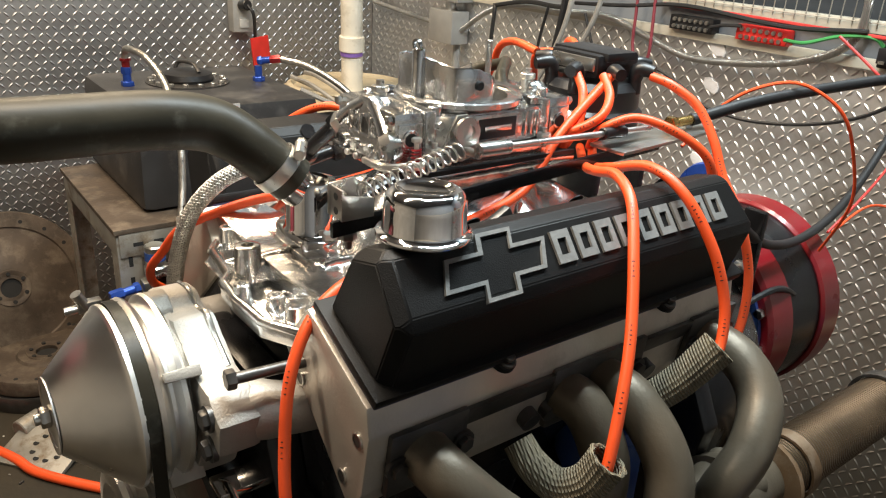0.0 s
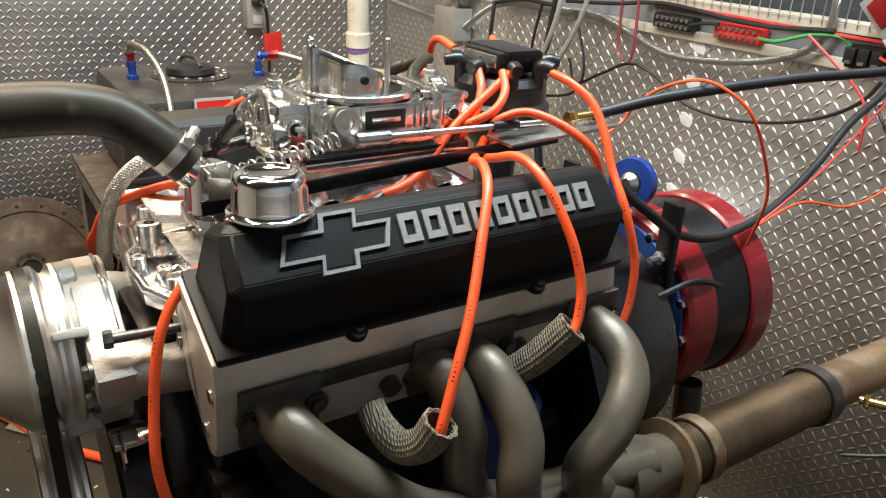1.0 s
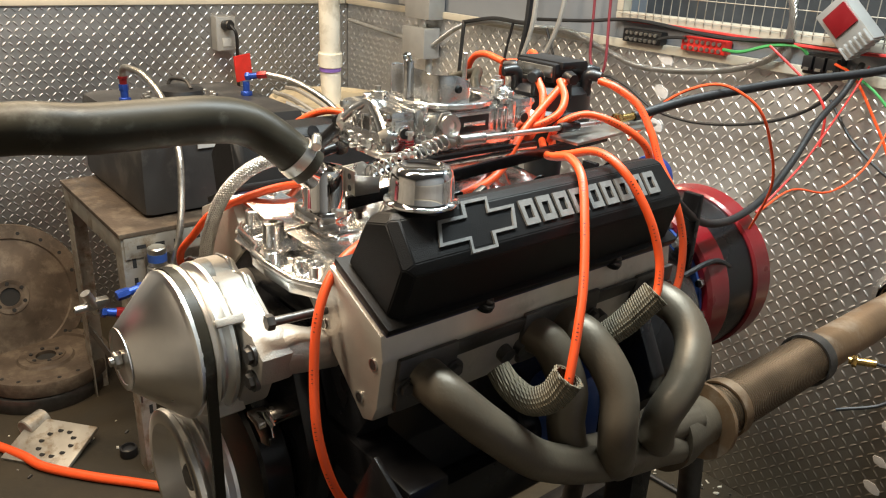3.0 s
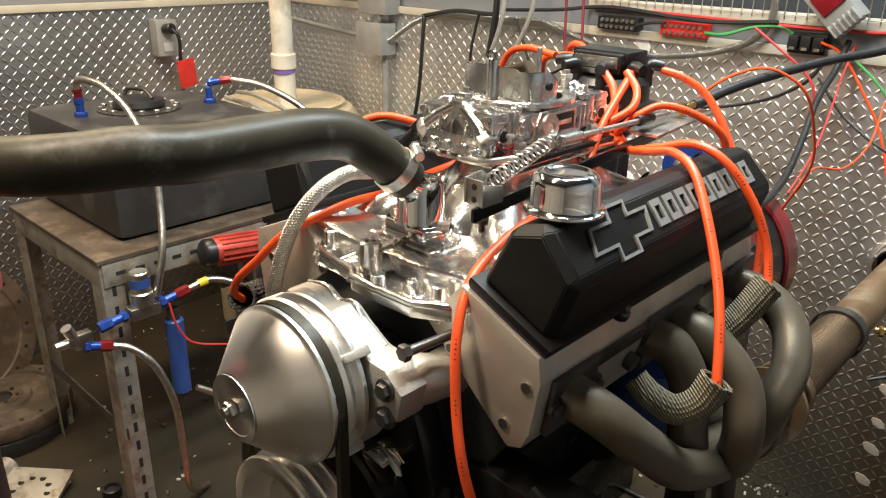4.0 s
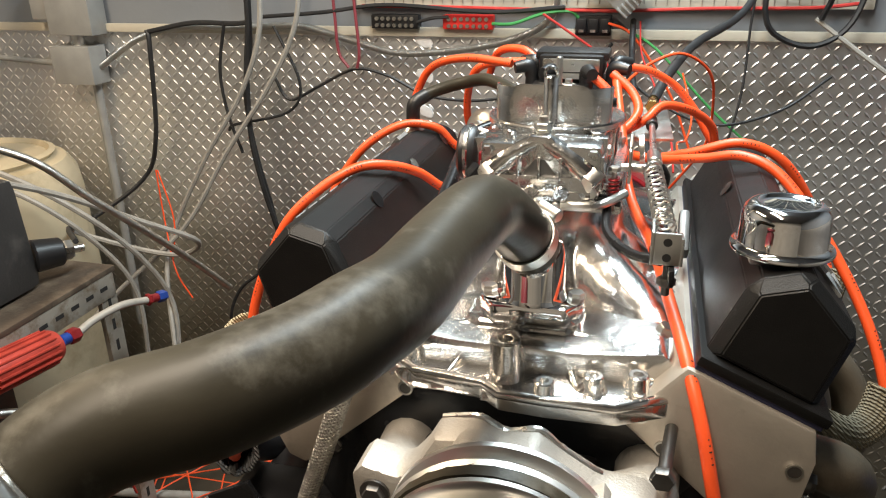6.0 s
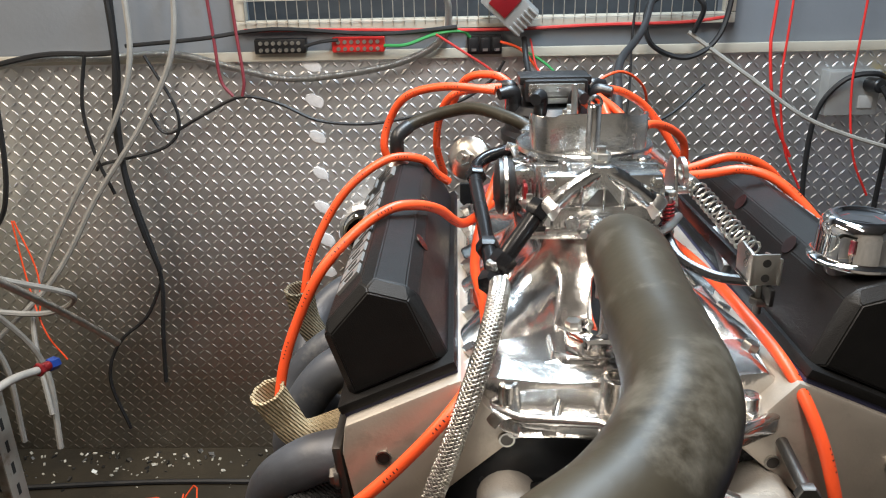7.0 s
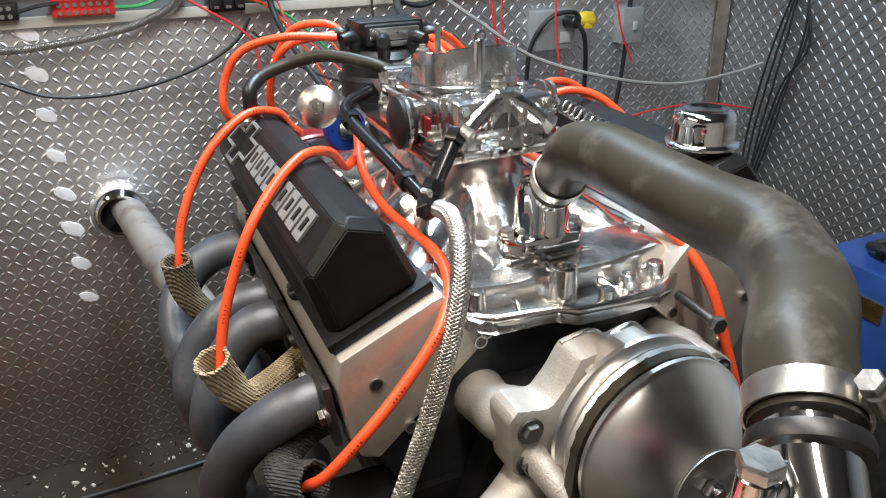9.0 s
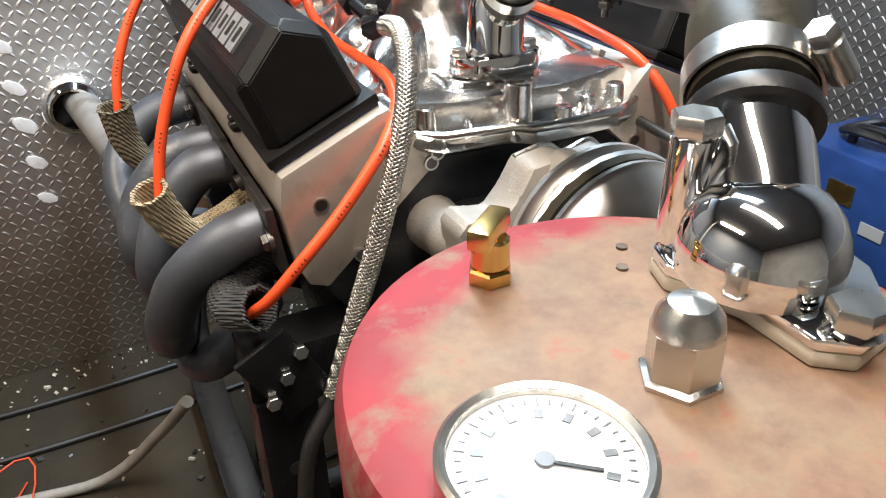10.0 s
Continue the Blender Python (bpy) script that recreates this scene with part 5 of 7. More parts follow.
for x, z in ((-0.085, 1.062), (-0.085, 1.030), (0.108, 1.065), (0.108, 1.036)):
    part("bolt", B().hexa((x, -0.0755, z), (0, -1, 0), 0.0085, 0.008).cyl((x, -0.0785, z), (x, -0.074, z), 0.0115, n=16), M_DARKSTEEL, wp)
part("lug", B().prism([(-0.032, 1.085), (0.010, 1.085), (0.008, 1.114), (-0.004, 1.124), (-0.018, 1.124), (-0.028, 1.112)], -0.088, -0.066, "y", 0.004), M_CAST, wp)
part("lug_hole", B().cyl((-0.012, -0.0886, 1.111), (-0.012, -0.086, 1.111), 0.0050, n=14), M_DARKSTEEL, wp)
part("inlet", B().tube([(-0.05, -0.05, 1.01), (-0.085, -0.065, 0.99), (-0.12, -0.08, 0.98)], [0.026, 0.024, 0.022], 16, 5), M_CAST, wp)
part("heater_bung", B().tube([(-0.088, -0.05, 1.046), (-0.076, -0.088, 1.026), (-0.068, -0.112, 1.010)], [0.014, 0.012, 0.011], 14, 4), M_CAST, wp)
part("ear", B().box((0.052, -0.074, 1.062), (0.035, 0.02, 0.014), 0.004), M_CAST, wp)

pu = thing("water_pump_pulley", "spun aluminium V-belt pulley with a deep conical face", "pulley")
part("rim", B().rev([(0.078, 0.0), (0.082, 0.003), (0.0815, 0.007), (0.074, 0.012), (0.074, 0.015), (0.0815, 0.020), (0.083, 0.023), (0.0815, 0.027), (0.074, 0.031), (0.074, 0.033), (0.0805, 0.038), (0.0805, 0.042), (0.0775, 0.044), (0.0765, 0.046), (0.0345, 0.0905), (0.0330, 0.0915), (0.0, 0.0915)], (PX, -0.082, PZ), (0.02, -1, 0), 64), M_SPUN, pu)
part("hub_cap", B().rev([(0.033, 0.0), (0.033, 0.0012), (0.027, 0.0012), (0.0265, 0.0004), (0, 0.0004)], (PX + 0.002, -0.1740, PZ), (0.02, -1, 0), 40), M_SPUN, pu)
part("nut", B().hexa((PX + 0.002, -0.1750, PZ), (0.02, -1, 0), 0.009, 0.007).cyl((PX + 0.002, -0.181, PZ), (PX + 0.002, -0.186, PZ), 0.005, n=12), M_STEEL, pu)
cp = thing("crank_pulley", "aluminium crankshaft pulley over a black damper", "pulley")
part("damper", B().rev([(0.03, 0), (0.085, 0.0), (0.09, 0.004), (0.09, 0.034), (0.085, 0.038), (0.03, 0.038)], (0.008, -0.026, CRANK), (0, -1, 0), 48), M_BLACKGLOSS, cp)
part("rim", B().rev([(0.070, 0.0), (0.086, 0.003), (0.086, 0.007), (0.078, 0.012), (0.078, 0.015), (0.086, 0.020), (0.087, 0.024), (0.078, 0.030), (0.078, 0.033), (0.086, 0.038), (0.085, 0.043), (0.08, 0.045), (0.070, 0.045), (0.055, 0.02), (0.0, 0.018)], (0.008, -0.088, CRANK), (0, -1, 0), 56), M_SPUN, cp)
part("centre_bolt", B().hexa((0.008, -0.105, CRANK), (0, -1, 0), 0.016, 0.014), M_DARKSTEEL, cp)
bl = B()
loop = [(PX + 0.0765 * math.cos(a), PZ + 0.0765 * math.sin(a)) for a in [math.pi * k / 16 for k in range(17)]] + [(0.008 + 0.081 * math.cos(a), CRANK + 0.081 * math.sin(a)) for a in [math.pi + math.pi * k / 16 for k in range(17)]]
rows = []
for x, z in loop:
    d = (Vector((x, z)) - Vector((PX, PZ))).normalized() if z > 0.96 else (Vector((x, z)) - Vector((0.008, CRANK))).normalized()
    rows.append([(x + d.x * u, -0.1135 + v, z + d.y * u) for u, v in ((-0.004, -0.0035), (0.005, -0.0055), (0.005, 0.0055), (-0.004, 0.0035))])
rows.append(rows[0])
bl.ring(rows, True, False)
solo("drive_belt", bl, M_RUBBER, "black V-belt round the two front pulleys", "belt")
tp = thing("timing_pointer", "bright serrated timing tab beside the crank pulley", "timing pointer")
part("tab", B().prism([(0.058, 0.93), (0.10, 0.944), (0.104, 0.958), (0.112, 0.962), (0.108, 0.972), (0.114, 0.978), (0.10, 0.988), (0.07, 0.972), (0.055, 0.95)], -0.060, -0.057, "y", 0.0005), M_CHROME, tp)
part("foot", B().box((0.075, -0.04, 0.965), (0.03, 0.05, 0.008), 0.002), M_CHROME, tp)
solo("head_stud", B().cyl((0.122, 0.002, 1.1), (0.116, -0.058, 1.1), 0.0048, n=12).hexa((0.116, -0.056, 1.1), (-0.1, -1, 0), 0.0085, 0.008), M_DARKSTEEL, "long dark bolt threaded into the cylinder head", "bolt")

# dynamometer: red and black absorber behind the engine
dy = thing("dynamometer", "red and black water-brake absorber behind the engine", "dynamometer")
DZ, R = 0.905, 0.155
part("front_ring", B().rev([(0.05, 0), (R - 0.006, 0), (R, 0.006), (R, 0.055), (R - 0.004, 0.06)], (0, 0.70, DZ), (0, 1, 0), 56), M_REDPAINT, dy)
part("drum", B().rev([(R - 0.006, 0), (R - 0.006, 0.08)], (0, 0.76, DZ), (0, 1, 0), 56), M_BLACKGLOSS, dy)
part("rear_ring", B().rev([(R - 0.004, 0), (R, 0.004), (R, 0.046), (R - 0.006, 0.05), (0.05, 0.05)], (0, 0.84, DZ), (0, 1, 0), 56), M_REDPAINT, dy)
for i in range(16):
    a = 6.28319 * i / 16
    part("ring_bolt", B().hexa((R * 0.9 * math.cos(a), 0.7, DZ + R * 0.9 * math.sin(a)), (0, -1, 0), 0.008, 0.008), M_STEEL, dy)
part("mount_plate", B().box((0.105, 0.672, 0.93), (0.03, 0.012, 0.36), 0.002), M_BLACKGLOSS, dy)
part("mount_plate", B().box((-0.105, 0.672, 0.93), (0.03, 0.012, 0.36), 0.002), M_BLACKGLOSS, dy)
for z in (0.99, 0.955, 1.03):
    part("plate_bolt", B().hexa((0.105, 0.665, z), (0, -1, 0), 0.010, 0.010).cyl((0.105, 0.66, z), (0.105, 0.64, z), 0.005, n=10), M_STEEL, dy)
part("blue_ring", B().rev([(0.018, 0), (0.036, 0), (0.038, 0.004), (0.036, 0.016), (0.018, 0.016), (0.018, 0)], (0.004, 0.70, 1.106), (0.25, -1, 0.1), 36, False), M_BLUE, dy, "blue painted pulley ring")
part("blue_hub", B().rev([(0.012, -0.01), (0.016, 0.0), (0.016, 0.02), (0.008, 0.03), (0, 0.03)], (0.004, 0.70, 1.106), (0.25, -1, 0.1), 20), M_STEEL, dy)
part("blue_backing", B().rev([(R * 0.9, 0), (R * 0.9, 0.006), (0.1, 0.006)], (0, 0.692, DZ), (0, 1, 0), 56), M_BLUEPAINT, dy)
for x in (-0.16, 0.16):
    part("leg", B().tube([(x * 0.6, 0.80, DZ - 0.13), (x * 0.8, 0.80, 0.5), (x, 0.80, FLOOR)], 0.022, 14, 4), M_DARKSTEEL, dy)

# steel stand that carries the engine
st = thing("engine_stand", "black steel engine stand with bolt-hole rows", "engine stand")
for s in (1, -1):
    post = part("post", B().box((s * 0.235, 0.03, 0.50), (0.055, 0.055, 0.82), 0.003), M_BLACKGLOSS, st)
    for k in range(8):
        part("post_hole", B().cyl((s * 0.235, 0.0015, 0.30 + 0.075 * k), (s * 0.235, 0.004, 0.30 + 0.075 * k), 0.008, n=12), M_DARK, post)
    part("mount_arm", B().box((s * 0.185, 0.03, 0.935), (0.16, 0.05, 0.05), 0.004), M_BLACKGLOSS, st)
    part("mount_tab", B().box((s * 0.235, -0.012, 0.945), (0.05, 0.006, 0.08), 0.002, Euler((0, s * 0.5, 0)).to_matrix()), M_BLACKGLOSS, st)
    part("rail", B().box((s * 0.235, 0.50, 0.14), (0.07, 1.2, 0.09), 0.004), M_BLACKGLOSS, st)
    part("rear_post", B().box((s * 0.16, 0.535, 0.44), (0.05, 0.05, 0.68), 0.003), M_BLACKGLOSS, st)
for k in range(3):
    part("bracket_bolt", B().hexa((-0.250 + 0.014 * k, -0.016, 0.925 + 0.022 * k), (0, -1, 0.2), 0.0065, 0.006), M_STEEL, st)
part("cross_beam", B().box((0, 0.03, 0.42), (0.42, 0.05, 0.08), 0.003), M_BLACKGLOSS, st)
part("cross_beam", B().box((0, 0.53, 0.20), (0.42, 0.05, 0.08), 0.003), M_BLACKGLOSS, st)
sm = thing("starter_motor", "blue oil filter and dark starter beneath the header", "oil filter")
part("filter", B().cyl((0.15, 0.36, 0.80), (0.15, 0.36, 0.93), 0.05, n=28, bev=0.008), M_BLUEPAINT, sm)
part("starter", B().cyl((0.12, 0.28, 0.84), (0.12, 0.46, 0.84), 0.04, n=24, bev=0.004), M_BLACKGLOSS, sm)

# cooling tank close to the front of the engine
tk = thing("cooling_tank", "worn red round water tank with a dusty top", "tank")
TX, TY, TR, TZ = -0.1930, -0.3825, 0.0975, 1.207
part("shell", B().rev([(0.0, TZ - 0.062), (TR - 0.006, TZ - 0.062), (TR, TZ - 0.056), (TR, TZ - 0.009), (TR - 0.003, TZ - 0.0025), (TR - 0.010, TZ), (0, TZ + 0.0005)], (TX, TY, 0), (0, 0, 1), 72), M_TANKRED, tk)
part("pedestal", B().rev([(0.11, FLOOR), (0.11, FLOOR + 0.012), (0.07, FLOOR + 0.02), (0.07, TZ - 0.09), (0.082, TZ - 0.085), (0.082, TZ - 0.0622)], (TX - 0.02, TY, 0), (0, 0, 1), 40), M_BLACKPLAST, tk, "dark body under the red lid")
for x, y in ((-0.172, -0.338), (-0.163, -0.326)):
    part("screw_hole", B().cyl((x, y, TZ - 0.001), (x, y, TZ + 0.0012), 0.0022, n=12), M_RUST, tk)
gd = thing("pressure_gauge", "white dial gauge on the red tank", "gauge")
GX, GY = -0.2524, -0.4116
part("case", B().rev([(0.010, TZ), (0.0246, TZ + 0.003), (0.0263, TZ + 0.005), (0.0263, TZ + 0.0125), (0.0251, TZ + 0.0135), (0.0235, TZ + 0.0125), (0.0235, TZ + 0.0090), (0, TZ + 0.0090)], (GX, GY, 0), (0, 0, 1), 48), M_HEAD, gd)
part("dial", B().rev([(0.0234, TZ + 0.0092), (0.0234, TZ + 0.0097), (0, TZ + 0.0097)], (GX, GY, 0), (0, 0, 1), 40), M_WHITE, gd)
for i in range(11):
    a = radians(-45 + 27 * i)
    part("numeral_bar", B().box((GX + 0.0160 * math.cos(a), GY + 0.0160 * math.sin(a), TZ + 0.0099), (0.0032, 0.0022, 0.0003), 0, Matrix.Rotation(a, 3, "Z")), M_DARKSTEEL, gd)
for i in range(31):
    a = radians(-45 + 9 * i)
    part("tick", B().box((GX + 0.0204 * math.cos(a), GY + 0.0204 * math.sin(a), TZ + 0.0099), (0.0028 if i % 3 == 0 else 0.0016, 0.0005, 0.0003), 0, Matrix.Rotation(a, 3, "Z")), M_DARKSTEEL, gd)
part("pointer_hub", B().cyl((GX, GY, TZ + 0.0098), (GX, GY, TZ + 0.0108), 0.0024, n=16), M_DARKSTEEL, gd)
part("pointer", B().box((GX + 0.004, GY - 0.004, TZ + 0.0104), (0.016, 0.0010, 0.0005), 0, Matrix.Rotation(radians(-40), 3, "Z")), M_DARK, gd)
glass = part("lens", B().rev([(0.0235, TZ + 0.0112), (0.0235, TZ + 0.0120), (0, TZ + 0.0120)], (GX, GY, 0), (0, 0, 1), 40), M_GLASS, gd)
glass.visible_shadow = False
nk = thing("water_outlet", "chrome domed water outlet bolted on the red tank", "water neck")
NX, NY = -0.1455, -0.372
FLG = [(x + 0.047, y + 0.004) for x, y in ((-0.216, -0.360), (-0.212, -0.348), (-0.200, -0.340), (-0.165, -0.338), (-0.150, -0.362), (-0.158, -0.392), (-0.178, -0.416), (-0.196, -0.420), (-0.206, -0.412), (-0.206, -0.385))]
part("gasket_block", B().prism(FLG, TZ + 0.0004, TZ + 0.0060, "z", 0.0015), M_TRIM, nk)
part("flange", B().prism(FLG, TZ + 0.0061, TZ + 0.0105, "z", 0.0015), M_CHROME, nk)
part("dome", B().rev([(0.0265, TZ + 0.0106), (0.0270, TZ + 0.015), (0.0266, TZ + 0.021), (0.0252, TZ + 0.027), (0.0225, TZ + 0.0325), (0.0185, TZ + 0.037), (0.013, TZ + 0.0402), (0.0065, TZ + 0.042), (0, TZ + 0.0425)], (NX, NY, 0), (0, 0, 1), 48), M_CHROME, nk)
part("outlet_tube", B().tube([(NX + 0.003, NY + 0.005, TZ + 0.024), (-0.134, -0.355, 1.242), (-0.123, -0.340, 1.253), (-0.113, -0.326, 1.2625)], 0.0192, 28, 5), M_CHROME, nk)
part("hose_bead", B().rev([(0.019, -0.004), (0.0232, -0.0035), (0.0240, 0.0), (0.0232, 0.0035), (0.019, 0.004)], (-0.1225, -0.3395, 1.2535), (0.5, 0.65, 0.5), 36), M_BLACKPLAST, nk)
an = thing("acorn_nut", "tall worn steel acorn nut on the red tank", "nut", group="tank fasteners")
part("body", B().rev([(0.0125, TZ), (0.0125, TZ + 0.002), (0.0108, TZ + 0.003), (0.0108, TZ + 0.018)], (-0.195, -0.394, 0), (0, 0, 1), 6), M_STEEL, an)
part("dome", B().rev([(0.0103, TZ + 0.018), (0.0095, TZ + 0.0225), (0.0065, TZ + 0.0265), (0.0, TZ + 0.0282)], (-0.195, -0.394, 0), (0, 0, 1), 24), M_STEEL, an)
for x, y, h in ((-0.154, -0.345, 0.040), (-0.147, -0.410, 0.003)):
    bo = thing("flange_bolt", "polished bolt through the water outlet flange", "bolt", group="tank fasteners")
    part("shank", B().cyl((x, y, TZ + 0.0106), (x, y, TZ + 0.0106 + h), 0.0085, 0.0078, 20, 0.001), M_CHROME, bo)
    part("bolt_head", B().hexa((x, y, TZ + 0.0106 + h), (0, 0, 1), 0.0088, 0.007), M_STEEL, bo)
pk = thing("brass_petcock", "small brass bleeder petcock on the red tank", "valve")
part("hex", B().hexa((-0.217, -0.322, TZ), (0, 0, 1), 0.0082, 0.006), M_BRASS, pk)
part("stem", B().cyl((-0.217, -0.322, TZ + 0.006), (-0.217, -0.322, TZ + 0.0175), 0.0068, 0.0068, 20, 0.001), M_BRASS, pk)
part("tee", B().box((-0.218, -0.323, TZ + 0.0210), (0.0085, 0.022, 0.008), 0.002, Matrix.Rotation(radians(-50), 3, "Z")), M_BRASS, pk)

# ---- left side of the cell: fuel tank on its stand ----
sd = thing("tank_stand", "rusty slotted-angle steel stand with a plate top", "stand")
part("top_plate", B().box((-1.29, 0.46, 0.776), (0.52, 0.68, 0.012), 0.002), M_RUST, sd)
for a, b_, c, d in ((-1.035, 0.125, 1, 1), (-1.035, 0.795, 1, -1), (-1.545, 0.125, -1, 1), (-1.545, 0.795, -1, -1)):
    leg = part("leg", B().prism([(a, b_), (a - c * 0.055, b_), (a - c * 0.055, b_ + d * 0.003), (a - c * 0.003, b_ + d * 0.003), (a - c * 0.003, b_ + d * 0.05), (a, b_ + d * 0.05)], FLOOR, 0.769, "z"), M_GALV, sd)
    for k in range(12):
        part("slot", B().box((a + c * 0.0003, b_ + d * 0.026, 0.13 + 0.052 * k), (0.001, 0.009, 0.026), 0), M_DARK, leg)
part("front_rail", B().box((-1.0335, 0.46, 0.742), (0.004, 0.66, 0.055), 0.001), M_GALV, sd)
for k in range(14):
    part("rail_slot", B().box((-1.0312, 0.17 + 0.045 * k, 0.742), (0.001, 0.022, 0.009), 0), M_DARK, sd)
part("side_rail", B().box((-1.29, 0.1265, 0.742), (0.5, 0.004, 0.055), 0.001), M_GALV, sd)
part("brace", B().box((-1.29, 0.13, 0.33), (0.52, 0.004, 0.03), 0.001), M_DARKSTEEL, sd)

ft = thing("fuel_tank", "black moulded plastic fuel cell on a steel stand", "fuel tank")
part("tank_body", B().box((-1.345, 0.437, 0.903), (0.50, 0.465, 0.238), 0.028, taper=0.97), M_FUELCELL, ft)
part("filler_plate", B().rev([(0.105, 1.0215), (0.105, 1.0255), (0.07, 1.0265), (0.0, 1.0265)], (-1.38, 0.425, 0), (0, 0, 1), 40), M_DARKSTEEL, ft)
part("cap", B().rev([(0.062, 1.0267), (0.066, 1.033), (0.062, 1.046), (0.045, 1.052), (0.0, 1.053)], (-1.38, 0.425, 0), (0, 0, 1), 36), M_BLACKPLAST, ft, "round black filler cap")
part("cap_handle", B().tube([(-1.43, 0.41, 1.05), (-1.42, 0.42, 1.068), (-1.36, 0.435, 1.07), (-1.335, 0.44, 1.052)], 0.005, 8, 5), M_DARKSTEEL, ft)
for i in range(16):
    a = 6.28319 * i / 16
    part("plate_bolt", B().hexa((-1.38 + 0.092 * math.cos(a), 0.425 + 0.092 * math.sin(a), 1.026), (0, 0, 1), 0.008, 0.007), M_STEEL, ft)
lab = part("sticker", B().box((-1.0945, 0.40, 0.985), (0.002, 0.096, 0.075), 0), M_WHITE, ft, "white sticker with a red band")
part("sticker_band", B().box((-1.0932, 0.40, 1.003), (0.001, 0.084, 0.026), 0), M_REDTAPE, lab)
part("sticker_bar", B().box((-1.0932, 0.40, 0.972), (0.001, 0.078, 0.020), 0), M_DARK, lab)


def elbow(p, q, r, parent, first=M_BLUE, second=M_REDANO):
    """A two-tone hose end between two points."""
    p, q = Vector(p), Vector(q)
    m = p + (q - p) * 0.55
    part("hose_end", B().cyl(p, m, r, n=12).hexa(p, q - p, r * 1.35, (m - p).length * 0.35), first, parent)
    part("hose_socket", B().hexa(m, q - p, r * 1.3, (q - m).length), second, parent)


for x, y in ((-1.378, 0.273), (-1.33, 0.60)):
    part("tank_port", B().hexa((x, y, 1.020), (0, 0, 1), 0.016, 0.014).cyl((x, y, 1.03), (x, y, 1.062), 0.010, n=14), M_BLUE, ft)
fh = thing("fuel_hose", "braided fuel hose with blue and red fittings from the tank", "hose", group="fuel hoses")
elbow((-1.33, 0.60, 1.075), (-1.285, 0.645, 1.085), 0.009, fh)
part("hose_wall", B().tube([(-1.285, 0.645, 1.085), (-1.22, 0.70, 1.07), (-1.14, 0.76, 1.02), (-1.08, 0.82, 0.93), (-1.02, 0.9, 0.83), (-0.98, 1.0, 0.72), (-0.94, 1.1, 0.60)], 0.0085, 10, 6), M_BRAID, fh)
fh = thing("fuel_hose", "braided fuel hose with red and blue fittings over the tank", "hose", group="fuel hoses")
elbow((-1.378, 0.273, 1.090), (-1.378, 0.273, 1.052), 0.010, fh, M_REDANO, M_BLUE)
part("hose_wall", B().tube([(-1.378, 0.273, 1.086), (-1.374, 0.273, 1.104), (-1.356, 0.273, 1.116), (-1.322, 0.278, 1.117), (-1.268, 0.294, 1.105), (-1.175, 0.304, 1.058), (-1.065, 0.291, 0.970), (-1.024, 0.276, 0.868), (-0.989, 0.250, 0.775), (-0.990, 0.225, 0.68)], 0.0085, 10, 6), M_BRAID, fh)

fr = thing("fuel_regulator", "zinc fuel pressure regulator with blue fittings", "regulator")
part("body", B().cyl((-1.0, 0.195, 0.665), (-1.0, 0.195, 0.70), 0.026, n=24, bev=0.003).cyl((-1.0, 0.195, 0.70), (-1.0, 0.195, 0.748), 0.022, n=24, bev=0.003), M_STEEL, fr)
part("band", B().cyl((-1.0, 0.195, 0.712), (-1.0, 0.195, 0.732), 0.0226, n=24), M_BLUEPAINT, fr)
part("block", B().box((-1.0, 0.195, 0.652), (0.035, 0.07, 0.028), 0.004), M_STEEL, fr)
elbow((-1.0, 0.155, 0.652), (-0.995, 0.09, 0.645), 0.010, fr, M_BLUE, M_BLUE)
elbow((-1.0, 0.235, 0.655), (-0.99, 0.305, 0.672), 0.010, fr)
part("gauge_cross", B().box((-0.99, 0.045, 0.640), (0.025, 0.05, 0.025), 0.004).cyl((-0.99, 0.045, 0.62), (-0.985, 0.02, 0.675), 0.012, n=14).cyl((-0.99, 0.07, 0.64), (-0.99, -0.005, 0.635), 0.010, n=14), M_STEEL, fr)
elbow((-0.985, 0.05, 0.62), (-0.975, 0.105, 0.605), 0.010, fr)
fh = thing("fuel_hose", "braided fuel hose drooping from the regulator to the floor", "hose", group="fuel hoses")
part("hose_wall", B().tube([(-0.975, 0.105, 0.605), (-0.955, 0.14, 0.59), (-0.93, 0.175, 0.54), (-0.915, 0.20, 0.44), (-0.92, 0.21, 0.3), (-0.95, 0.23, 0.16), (-1.0, 0.30, FLOOR + 0.012)], 0.0085, 10, 6), M_BRAID, fh)
fh = thing("fuel_hose", "braided fuel hose with a yellow mark from the regulator", "hose", group="fuel hoses")
part("hose_wall", B().tube([(-0.99, 0.305, 0.672), (-0.975, 0.36, 0.685), (-0.945, 0.42, 0.655), (-0.915, 0.46, 0.58), (-0.90, 0.47, 0.48), (-0.93, 0.44, 0.40), (-0.97, 0.37, 0.36), (-1.0, 0.30, 0.40)], 0.0085, 10, 6), M_BRAID, fh)
part("tape_mark", B().cyl((-0.984, 0.328, 0.680), (-0.979, 0.348, 0.6845), 0.0102, n=14), M_YELLOW, fh, "band of yellow tape")
solo("regulator_wire", B().tube([(-0.985, 0.25, 0.655), (-0.978, 0.258, 0.60), (-0.965, 0.285, 0.548), (-0.93, 0.35, 0.530), (-0.88, 0.43, 0.525), (-0.85, 0.50, 0.50), (-0.86, 0.54, 0.40)], 0.0026, 7, 6), M_REDWIRE, "thin red wire drooping from the regulator", "wire")
bcn = thing("filter_canister", "slim blue inline filter canister hung on the stand", "filter")
part("can", B().cyl((-1.01, 0.268, 0.40), (-1.01, 0.268, 0.60), 0.022, n=24, bev=0.004), M_BLUEPAINT, bcn)
